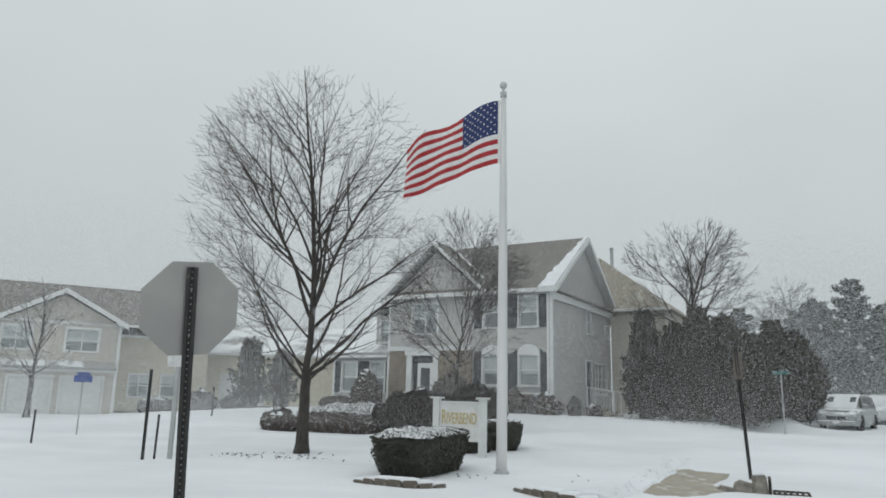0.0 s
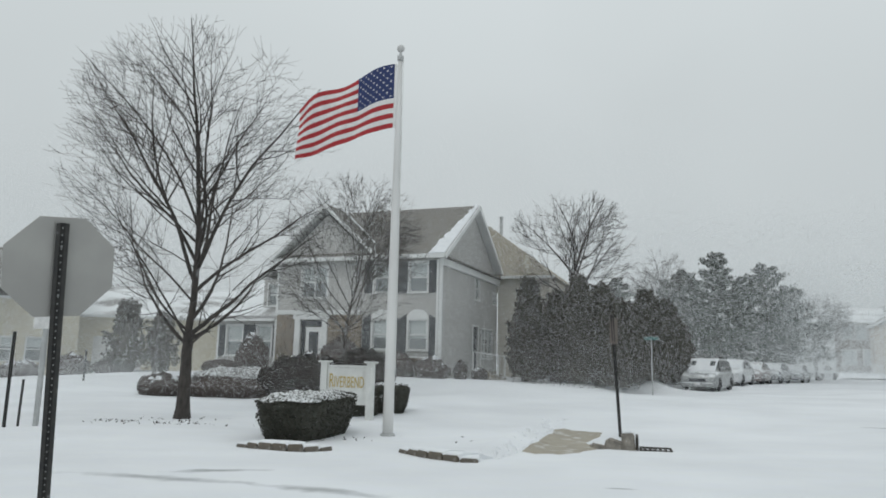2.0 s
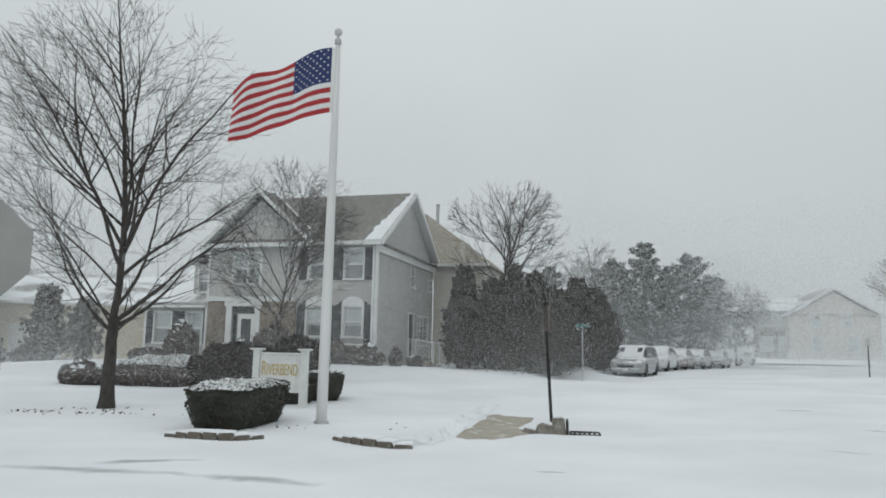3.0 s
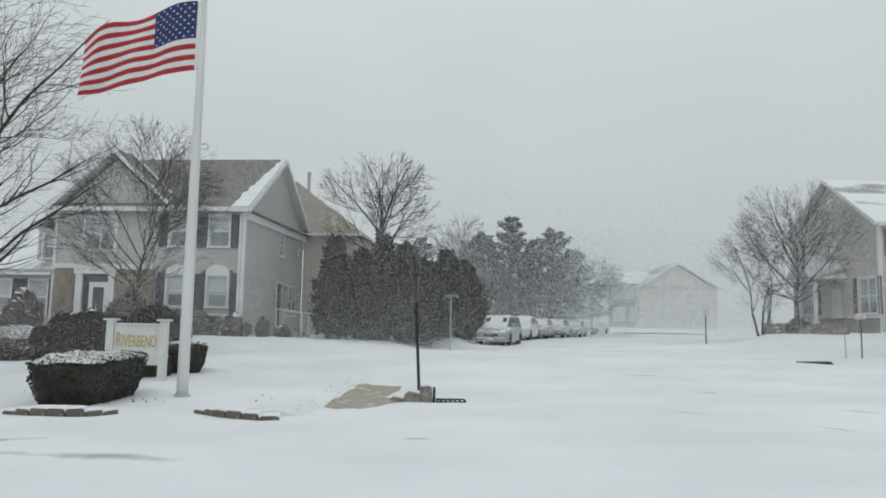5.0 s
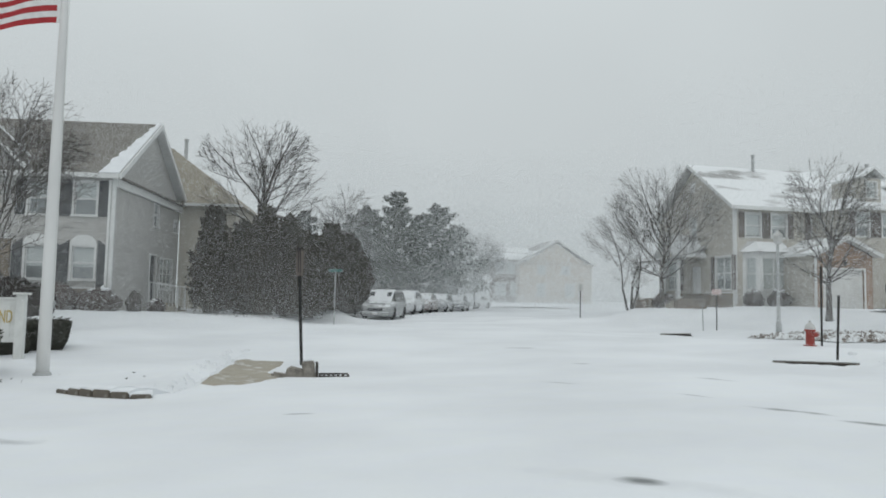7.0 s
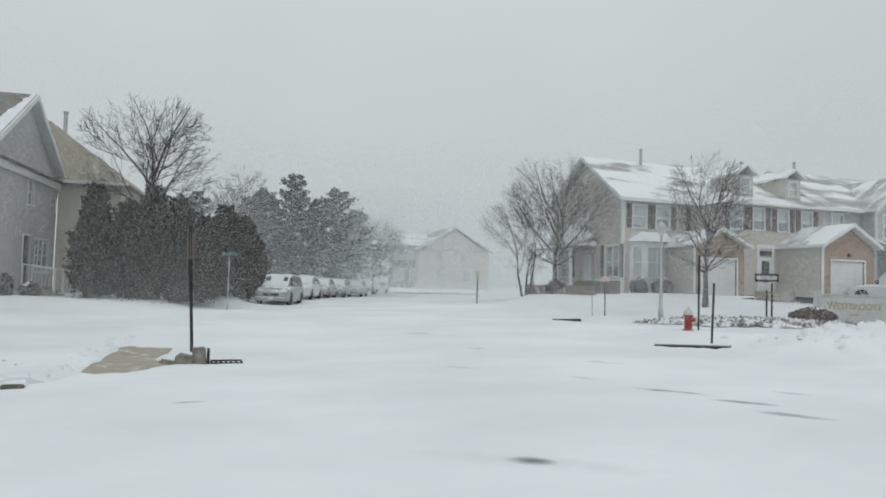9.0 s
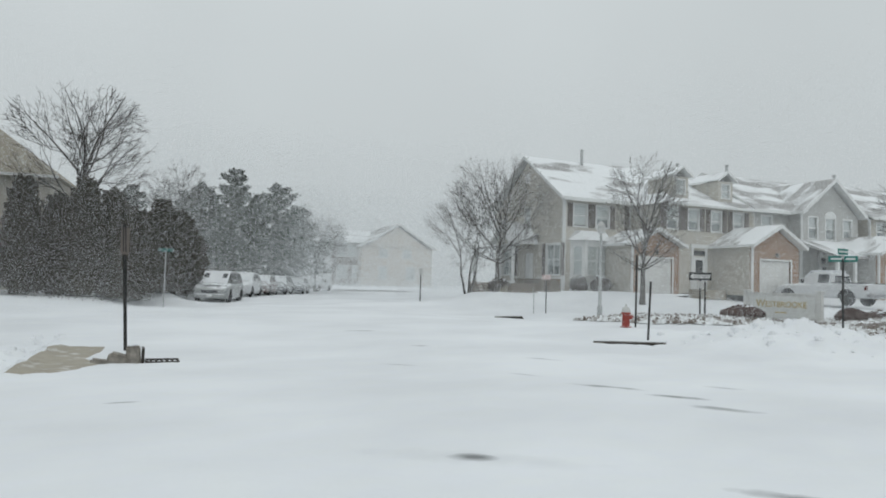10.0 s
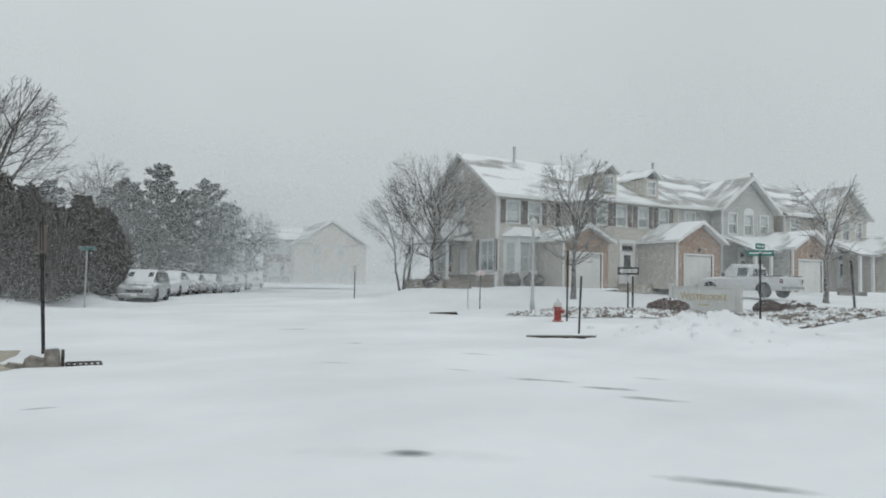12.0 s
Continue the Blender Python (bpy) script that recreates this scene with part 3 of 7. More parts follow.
    stone_course(hs, 5.0, 8.95, 0.0, 0.95, -0.003, M_STONE, f)
    part("water_table", boxes((4.95, -0.11, 0.955, 9.05, -0.004, 1.04)), M_TRIM, hs, at=f)
    # side door, steps and rail
    d = part("door", boxes((4.78, 0.08, 0.45, 5.62, 0.13, 2.7)), M_SHUTTER, hs, "dark glazed side door", at=r)
    part("door_frame", boxes((4.68, -0.03, 0.45, 4.75, 0.05, 2.8), (5.65, -0.03, 0.45, 5.72, 0.05, 2.8), (4.75, -0.03, 2.72, 5.65, 0.05, 2.8)), M_TRIM, d)
    for i in range(3):
        part("step", boxes((4.6, -1.0 - 0.28 * i, -0.2, 5.9, -0.02 if i == 0 else -1.0 - 0.28 * (i - 1), 0.36 - 0.17 * i)), M_CONCRETE, hs, at=r)
    for x in (4.62, 5.88):
        bm = boxes((x - 0.03, -1.5, 0.1, x + 0.03, -1.44, 1.2), (x - 0.03, -0.12, 0.36, x + 0.03, -0.06, 1.4))
        tube(bm, (x, -1.5, 1.15), (x, -0.06, 1.38), 0.03, 0.03, 6)
        for i in range(8):
            y = -1.38 + i * 0.16
            tube(bm, (x, y, 0.2), (x, y, 1.2 + 0.16 * (y + 1.4)), 0.012, 0.012, 4)
        part("railing", bm, M_TRIM, hs, "white metal stair railing", at=r)
    part("meter_box", bevelled(boxes((6.0, -0.16, 2.35, 6.2, -0.004, 2.6)), 0.02), M_GALV, hs, at=r)
    # main roof, gable end towards the street, trim and gutters
    part("roof", gable(bmesh.new(), -W - 0.1, 0.32, -0.35, D + 0.35, E, R), M_SHINGLE, hs)
    sl = math.atan2(R - E, D / 2 + 0.35)
    run = (D / 2 + 0.35) / math.cos(sl)
    rnd = random.Random(3)
    edge = [(-0.5 + 0.62 * (k / 24) ** 1.3 + rnd.uniform(-0.1, 0.1), run * k / 24) for k in range(25)]
    bm = bmesh.new()
    lo = [bm.verts.new((x, y, 0.0)) for x, y in edge] + [bm.verts.new((0.30, y, 0.0)) for _, y in reversed(edge)]
    face = bm.faces.new(lo)
    up = bmesh.ops.extrude_face_region(bm, geom=[face])
    bmesh.ops.translate(bm, vec=(0, 0, 0.05), verts=[q for q in up["geom"] if isinstance(q, bmesh.types.BMVert)])
    bmesh.ops.recalc_face_normals(bm, faces=bm.faces[:])
    part("roof_snow", bm, M_SNOW, hs, "wedge of drifted snow along the roof edge", at=pose(0, -0.36, E + 0.165, math.degrees(sl), 0, 0))
    gable_wall(hs, 0.2, D - 0.2, 0.0, E, R - 0.22, M_SIDING, pose(0, 0, 0, 0, 0, 90))
    rake_boards(hs, -0.35, D + 0.35, -0.33, E + 0.17, R + 0.17, 0.26, pose(0, 0, 0, 0, 0, 90))
    part("frieze", boxes((-0.02, -0.16, E - 0.34, D + 0.1, -0.004, E - 0.02)), M_TRIM, hs, at=pose(0, 0, 0, 0, 0, 90))
    part("pent_roof", prism(bmesh.new(), [(-0.36, E + 0.0), (-0.36, E + 0.05), (0.0, E + 0.16), (0.0, E + 0.0)], -D - 0.1, 0.02), M_SHINGLE, hs, at=pose(0, 0, 0, 0, 0, 180))
    part("gutter", boxes((-W, -0.48, E - 0.06, 0.3, -0.36, E + 0.08)), M_TRIM, hs)
    part("downspout", boxes((-0.2, -0.1, 1.04, -0.09, -0.01, E - 0.1)), M_TRIM, hs)
    corner_board(hs, 0, 0, E, 1.04, 0.14)
    # cross gable over the door bay
    part("cross_roof", gable(bmesh.new(), -W - 0.3, -3.2, -0.45, D / 2, E, E + 2.75, "y"), M_SHINGLE, hs)
    gable_wall(hs, -W + 0.05, -3.55, -0.03, E, E + 2.4, M_SIDING, thick=0.2)
    rake_boards(hs, -W - 0.3, -3.2, -0.44, E + 0.17, E + 2.92, 0.24)
    for s in (-1, 1):
        bm = prism(bmesh.new(), [(-6.1, E + 2.95), (-6.1, E + 3.0), (-6.1 + s * 2.95, E + 0.24), (-6.1 + s * 2.95, E + 0.19)], -0.1, 0.12)
        part("valley_snow", bm, M_SNOW, hs, at=pose(0, 1.0, 0))
    corner_board(hs, -W, 0, E, 0.1, 0.14)
    # one-storey wing with a dormer
    holes = [(0.55, 0.9, 1.5, 2.45), (2.45, 0.9, 3.3, 2.45)]
    part("wall", panel(3.75, 2.75, holes), M_SIDING, hs, at=pose(-W - 3.75, 0.25, 0))
    part("wall", panel(7.0, 2.75), M_SIDING, hs, at=pose(-W - 3.75, 7.45, 0, 0, 0, -90))
    wf = pose(-W - 3.75, 0.25, 0)
    for x0, z0, x1, z1 in holes:
        window(hs, wf, x0, z0, x1 - x0, z1 - z0, 0.55)
        shutter(hs, wf, x0 - 0.48, z0 - 0.05, 0.37, z1 - z0 + 0.1, M_SHUTTER), shutter(hs, wf, x1 + 0.11, z0 - 0.05, 0.37, z1 - z0 + 0.1, M_SHUTTER)
    bm = prism(bmesh.new(), [(-0.35, 2.75), (4.2, 5.0), (8.0, 2.75), (8.0, 2.95), (4.2, 5.2), (-0.35, 2.95)], 0, 4.1)
    part("wing_roof", bm, M_SHINGLE_SNOW, hs, at=pose(-W, 0.25, 0, 0, 0, 90))
    corner_board(hs, -W - 3.75, 0.25, 2.75, 0.1)
    part("gutter", boxes((-W - 4.1, -0.22, 2.68, -W - 0.02, -0.1, 2.8)), M_TRIM, hs)
    df = pose(-W - 1.5, 0.9, 3.2)
    part("dormer_wall", panel(1.4, 1.75, [(0.3, 0.35, 1.1, 1.5)]), M_SIDING, hs, at=df)
    part("dormer_side", boxes((0, 0.2, 0, 0.15, 3.0, 1.75), (1.25, 0.2, 0, 1.4, 3.0, 1.75)), M_SIDING, hs, at=df)
    window(hs, df, 0.3, 0.35, 0.8, 1.15, 0.4)
    part("dormer_roof", gable(bmesh.new(), -0.2, 1.6, -0.25, 3.3, 1.75, 2.35, "y", 0.1), M_SHINGLE_SNOW, hs, at=df)
    # rear block with a hipped tan roof
    part("wall", panel(3.1, 5.9), M_BEIGE, hs, at=pose(0.02, D + 0.1, 0))
    part("wall", panel(7.0, 5.9), M_BEIGE, hs, at=pose(3.12, D + 0.3, 0, 0, 0, 90))
    bm = bmesh.new()
    v = [bm.verts.new(p) for p in ((-6, D - 0.3, 5.85), (3.5, D - 0.3, 5.85), (3.5, D + 9, 5.85), (-6, D + 9, 5.85), (-6, D + 4.3, 9.9), (-1.8, D + 4.3, 9.9))]
    for q in ((0, 1, 5, 4), (1, 2, 5), (2, 3, 4, 5), (3, 0, 4), (3, 2, 1, 0)):
        bm.faces.new([v[i] for i in q])
    part("rear_roof", bm, material("tan_shingle", (0.33, 0.30, 0.245), (0.28, 0.26, 0.215), scale=7, rough=0.9, bump=0.8, lap=0.1, dust=0.3, dust_scale=1.5), hs)
    part("gutter", boxes((0.36, D - 0.44, 5.76, 3.55, D - 0.31, 5.9)), M_TRIM, hs)
    vent_pipe(hs, -0.9, D + 3.9, 8.9, 1.45, 0.11)
    return hs


house_main()


def garage_block(hs, x, y, w, depth, h, rise, mat_side, mat_front, lintel=0.25):
    """A one-car garage that juts out of a townhouse, its gable to the street. x, y: its front left corner."""
    door = ((w - 2.5) / 2, 0.0, (w + 2.5) / 2, 2.15)
    part("garage_wall", panel(w, h, [door]), mat_front, hs, at=pose(x, y, 0))
    part("garage_wall", panel(depth - 0.2, h), mat_side, hs, at=pose(x, y + depth, 0, 0, 0, -90))
    part("garage_wall", panel(depth - 0.2, h), mat_side, hs, at=pose(x + w, y + 0.2, 0, 0, 0, 90))
    gable_wall(hs, x, x + w, y, h, h + rise - 0.1, mat_front)
    part("garage_roof", gable(bmesh.new(), x - 0.35, x + w + 0.35, y - 0.4, y + depth + 0.5, h - 0.05, h + rise, "y"), M_SHINGLE_SNOW, hs)
    rake_boards(hs, x - 0.35, x + w + 0.35, y - 0.39, h + 0.12, h + rise + 0.17, 0.22)
    corner_board(hs, x, y, h)
    g = part("garage_door", boxes((door[0] + 0.01, 0.1, 0.0, door[2] - 0.01, 0.12, 2.14)), M_DOOR, hs, "white panelled garage door", at=pose(x, y, 0))
    for r in range(4):
        for c in range(4):
            cw = 2.48 / 4
            part("door_panel", bevelled(boxes((door[0] + c * cw + 0.06, 0.075, r * 0.535 + 0.06, door[0] + (c + 1) * cw - 0.04, 0.099, (r + 1) * 0.535 - 0.05)), 0.012), M_DOOR, g)
    part("door_trim", boxes((door[0] - 0.1, -0.03, 0, door[0], 0.08, 2.25), (door[2], -0.03, 0, door[2] + 0.1, 0.08, 2.25), (door[0], -0.03, 2.15, door[2], 0.08, 2.25)), M_TRIM, hs, at=pose(x, y, 0))
    part("carriage_lamp", lathe(bmesh.new(), [(0.03, 0), (0.08, 0.05), (0.09, 0.22), (0.03, 0.3)], 8, (x + w / 2, y - 0.1, 2.35)), M_SHUTTER, hs)


def entry(hs, m, x, z=0.3):
    d = part("door", boxes((x, -0.05, z, x + 0.95, -0.004, z + 2.05)), M_TRIM, hs, "white entry door with dark glass", at=m)
    part("door_glass", boxes((x + 0.18, -0.065, z + 0.8, x + 0.77, -0.052, z + 1.85)), M_CARGLASS, d)
    part("transom", boxes((x, -0.05, z + 2.15, x + 0.95, -0.004, z + 2.45)), M_CARGLASS, hs, at=m)
    part("door_surround", boxes((x - 0.18, -0.09, z - 0.1, x - 0.01, -0.003, z + 2.6), (x + 0.96, -0.09, z - 0.1, x + 1.13, -0.003, z + 2.6), (x - 0.24, -0.12, z + 2.6, x + 1.19, -0.003, z + 2.85)), M_TRIM, hs, at=m)
    part("door_step", boxes((x - 0.4, -1.4, -0.3, x + 1.4, -0.13, z - 0.02)), M_CONCRETE, hs, at=m)


def dormer(hs, x, y, z, mat):
    m = pose(x, y, z)
    part("dormer_wall", panel(1.25, 1.35, [(0.3, 0.25, 0.95, 1.15)]), mat, hs, at=m)
    part("dormer_side", boxes((0, 0.2, 0, 0.12, 2.4, 1.35), (1.13, 0.2, 0, 1.25, 2.4, 1.35)), mat, hs, at=m)
    window(hs, m, 0.3, 0.25, 0.65, 0.9, 0.95, trim=0.07)
    part("dormer_roof", gable(bmesh.new(), -0.2, 1.45, -0.22, 2.6, 1.35, 1.95, "y", 0.09), M_SHINGLE_SNOW, hs, at=m)
    rake_boards(hs, -0.2, 1.45, -0.21, 1.44, 2.04, 0.14, m)


ROW_TURN = -12


def row_house(x, y, z, label):
    return thing("townhouse", pose(x, y, z, 0, 0, ROW_TURN), label, "townhouse", "townhouses of the row")


def windows_in(hs, m, holes, blind, shut=None, cols=1):
    for x0, z0, x1, z1 in holes:
        window(hs, m, x0, z0, x1 - x0, z1 - z0, blind, cols)
        if shut:
            shutter(hs, m, x0 - 0.48, z0 - 0.05, 0.36, z1 - z0 + 0.12, shut), shutter(hs, m, x1 + 0.12, z0 - 0.05, 0.36, z1 - z0 + 0.12, shut)


def townhouse_end():
    hs = row_house(31.6, 31.33, 1.5, "tan end townhouse with side porch, bay window and snowy roof")
    W, D, E, R = 9.0, 9.0, 5.76, 9.03
    up = [(0.78, 4.12, 1.72, 5.5), (2.5, 4.12, 3.44, 5.5), (5.2, 4.12, 6.1, 5.5)]
    side = [(7.9, 4.3, 8.5, 5.4), (4.0, 4.2, 4.7, 5.6), (1.2, 4.3, 1.9, 5.5)]
    low = [(6.9, 1.0, 8.5, 2.95), (1.0, 1.0, 2.6, 2.95), (4.1, 0.3, 5.2, 2.5)]
    f, lf, r = four_walls(hs, 0, W, 0, D, E, M_TAN, up, [(a, b, c, d) for a, b, c, d in side[1:2]] + low, ())
    windows_in(hs, f, up[:1], 0.92, M_SHUTTER_B)
    windows_in(hs, f, up[1:], 0.62, M_SHUTTER_B)
    windows_in(hs, lf, side[1:2], 0.8)
    windows_in(hs, lf, low[:2], 0.7, M_SHUTTER_B, 2)
    part("door", boxes((4.12, 0.06, 0.3, 5.18, 0.11, 2.48)), M_TRIM, hs, "white side door", at=lf)
    part("roof", gable(bmesh.new(), -0.35, W + 0.1, -0.4, D + 0.4, E, R), M_SHINGLE_SNOW, hs)
    gable_wall(hs, 0.0, D - 0.2, 0.0, E, R - 0.25, M_TAN, pose(0, D - 0.1, 0, 0, 0, -90))
    rake_boards(hs, -0.4, D + 0.4, -0.33, E + 0.17, R + 0.17, 0.24, pose(0, D, 0, 0, 0, -90))
    part("gable_vent", boxes((D / 2 - 0.3, -0.04, 7.3, D / 2 + 0.3, -0.004, 8.0)), M_TRIM, hs, at=pose(0, D, 0, 0, 0, -90))
    part("gutter", boxes((-0.3, -0.53, E - 0.08, W, -0.41, E + 0.06)), M_TRIM, hs)
    part("downspout", boxes((0.03, -0.1, 0.1, 0.13, -0.01, E - 0.1)), M_TRIM, hs)
    corner_board(hs, 0, 0, E)
    vent_pipe(hs, 4.1, D / 2 - 0.4, R - 0.1, 1.0, 0.1)
    # bay window on the front
    thing_part_bay(hs)
    # side porch: a low roof along the gable wall with a small gable over the steps
    bm = prism(bmesh.new(), [(-1.9, 2.95), (0.0, 3.75), (0.0, 3.6), (-1.9, 2.8)], 0.0, 6.2)
    part("porch_roof", bm, M_SHINGLE_SNOW, hs, at=pose(-0.02, 2.9, 0))
    pm = pose(-2.05, 5.1, 0, 0, 0, -90)
    part("porch_gable_roof", gable(bmesh.new(), -0.25, 2.25, -0.25, 2.0, 3.0, 4.35, "y", 0.12), M_SHINGLE_SNOW, hs, at=pm)
    gable_wall(hs, -0.05, 2.05, 0.02, 3.0, 4.1, M_TAN, pm, 0.1)
    rake_boards(hs, -0.25, 2.25, -0.24, 3.12, 4.47, 0.16, pm)
    for y in (3.2, 4.95, 8.8):
        bm = boxes((-1.87, y - 0.09, 0.5, -1.69, y + 0.09, 2.82), (-1.92, y - 0.14, 0.4, -1.64, y + 0.14, 0.55), (-1.92, y - 0.14, 2.7, -1.64, y + 0.14, 2.8))
        part("porch_column", bm, M_TRIM, hs)
    part("porch_floor", boxes((-2.0, 2.9, -0.3, -0.02, 9.2, 0.4)), M_STONE, hs)
    stone_course(hs, 0.1, 6.0, -0.1, 0.75, -0.004, M_STONE, pose(-0.004, 6.1, 0, 0, 0, -90), 0.45, 0.22)
    part("water_table", boxes((3.2, -0.12, 0.755, 6.1, -0.003, 0.84)), M_TRIM, hs, at=pose(-0.004, 6.1, 0, 0, 0, -90))
    for i in range(3):
        part("porch_step", boxes((-2.3 - 0.3 * i, 3.3, -0.5, -2.02 - 0.3 * i, 4.9, 0.25 - 0.16 * i)), M_CONCRETE, hs)
    # garage
    garage_block(hs, 2.75, -3.3, 3.6, 3.4, 2.9, 0.95, M_TAN, M_BRICK)
    return hs


def thing_part_bay(hs):
    """A three-sided white bay window under its own snowy hip roof."""
    out = [(0.55, 0.0), (1.15, -0.75), (3.0, -0.75), (3.6, 0.0)]
    for i in range(3):
        (x0, y0), (x1, y1) = out[i], out[i + 1]
        ln = math.hypot(x1 - x0, y1 - y0)
        m = pose(x0, y0, 0, 0, 0, math.degrees(math.atan2(y1 - y0, x1 - x0)))
        hole = [(0.2, 1.0, ln - 0.2, 2.85)]
        part("bay_wall", panel(ln, 3.2, hole, 0.1), M_TRIM, hs, at=m)
        window(hs, m, 0.2, 1.0, ln - 0.4, 1.85, 0.97, 1 if ln < 1.5 else 2, trim=0.05)
    bm = bmesh.new()
    lo = [bm.verts.new(p) for p in ((0.3, 0.0, 3.2), (1.0, -0.95, 3.2), (3.15, -0.95, 3.2), (3.85, 0.0, 3.2))]
    hi = [bm.verts.new(p) for p in ((0.9, 0.0, 3.85), (1.3, -0.15, 3.85), (2.85, -0.15, 3.85), (3.25, 0.0, 3.85))]
    for i in range(3):
        bm.faces.new((lo[i], lo[i + 1], hi[i + 1], hi[i]))
    bm.faces.new(hi), bm.faces.new(lo[::-1])
    return part("bay_roof", bm, M_SHINGLE_SNOW, hs)


def townhouse_dormers():
    hs = row_house(36.1, 27.4, 1.55, "tan townhouse with dormers, brown shutters and a brick garage front")
    W, D, E, R = 7.8, 9.0, 5.58, 8.2
    up = [(0.5, 4.05, 1.3, 5.35), (2.2, 4.05, 3.0, 5.35), (4.1, 4.05, 4.9, 5.35), (6.0, 4.05, 6.8, 5.35)]
    f, lf, r = four_walls(hs, 0, W, 0, D, E, M_TAN, up, (), ())
    windows_in(hs, f, up, 0.6, M_SHUTTER_B)
    bm = bmesh.new()
    v = [bm.verts.new(p) for p in ((-0.2, -0.45, E), (W + 0.3, -0.45, E), (W + 0.3, D + 0.4, E), (-0.2, D + 0.4, E), (4.2, D / 2, R), (W + 0.3, D / 2, R))]
    for q in ((0, 1, 5, 4), (1, 2, 5), (2, 3, 4, 5), (3, 0, 4), (3, 2, 1, 0)):
        bm.faces.new([v[i] for i in q])
    part("roof", bm, M_SHINGLE_SNOW, hs)
    part("gutter", boxes((0, -0.58, E - 0.08, W + 0.3, -0.46, E + 0.06)), M_TRIM, hs)
    gable_wall(hs, 0.0, D - 0.2, 0.0, E, R - 0.25, M_TAN, pose(W, 0.1, 0, 0, 0, 90))
    dormer(hs, 1.4, 0.55, E + 0.55, M_TAN)
    dormer(hs, 5.2, 0.55, E + 0.55, M_TAN)
    entry(hs, f, 2.6)
    part("hanging_card", boxes((2.9, -0.1, 0.5, 3.2, -0.07, 0.9)), M_PINK, hs, at=f)
    garage_block(hs, 4.1, -3.3, 3.9, 3.3, 2.95, 1.25, M_TAN, M_BRICK)
    vent_pipe(hs, 5.3, D / 2, R + 0.05, 0.9, 0.1)
    return hs


def townhouse_gabled(x, y, z, label, mat, garage_x=9.2):
    """A townhouse with a recessed bay, a wide gabled bay and a garage beside it."""
    hs = row_house(x, y, z, label)
    E, D = 5.7, 9.0
    up = [(0.75, 4.2, 1.65, 5.45)]
    f, lf, r = four_walls(hs, 0, 9.6, 0, D, E, mat, up, (), ())
    windows_in(hs, f, up, 0.5)
    b = pose(3.3, -1.0, 0)
    bw = 5.6
    holes = [(0.7, 4.05, 1.5, 5.5), (2.35, 4.05, 3.25, 5.5), (4.1, 4.05, 4.9, 5.5)]
    part("bay_wall", panel(bw, E, holes), mat, hs, at=b)
    part("bay_wall", panel(0.8, E), mat, hs, at=pose(3.3, -0.004, 0, 0, 0, -90))
    part("bay_wall", panel(0.8, E), mat, hs, at=pose(3.3 + bw, -0.8, 0, 0, 0, 90))
    for i, (x0, z0, x1, z1) in enumerate(holes):
        window(hs, b, x0, z0, x1 - x0, z1 - z0, 0.55, arch=i == 1)
    gable_wall(hs, 0, bw, 0, E, E + 2.2, mat, b)
    part("bay_roof", gable(bmesh.new(), -0.4, bw + 0.4, -0.45, 5.5, E - 0.05, E + 2.4, "y"), M_SHINGLE_HALF, hs, at=b)
    rake_boards(hs, -0.4, bw + 0.4, -0.44, E + 0.12, E + 2.57, 0.26, b)
    part("roof", gable(bmesh.new(), -0.3, 9.9, -0.4, D + 0.4, E, E + 3.0), M_SHINGLE_HALF, hs)
    gable_wall(hs, 0.0, D - 0.2, 0.0, E, E + 2.75, mat, pose(0, D - 0.1, 0, 0, 0, -90))
    corner_board(hs, 0, 0, E), corner_board(hs, 3.3, -1.0, E)
    part("gutter", boxes((-0.3, -0.53, E - 0.08, 3.0, -0.41, E + 0.06)), M_TRIM, hs)
    vent_pipe(hs, 2.2, D / 2, E + 3.0, 0.9, 0.1)
    # low snowy roof over the entry, running into the garage
    part("entry_roof", prism(bmesh.new(), [(-3.2, 2.75), (0.0, 3.95), (0.0, 3.8), (-3.2, 2.6)], -garage_x + 0.2, -2.6), M_SHINGLE_SNOW, hs, at=pose(0, -1.0, 0, 0, 0, 90))
    for cx in (3.0, 4.6):
        part("porch_column", boxes((cx - 0.09, -4.0, 0.0, cx + 0.09, -3.82, 2.62)), M_TRIM, hs)
    entry(hs, b, 1.8)
    garage_block(hs, garage_x - 3.6, -4.8, 3.9, 3.75, 2.9, 1.2, mat, M_BRICK)
    return hs


townhouse_end()
townhouse_dormers()
townhouse_gabled(43.95, 25.95, 1.5, "pale grey townhouse with a wide front gable and brick garage", M_PALEGREY)
townhouse_gabled(54.0, 23.0, 1.6, "tan townhouse with a front gable, far along the row", M_TAN)


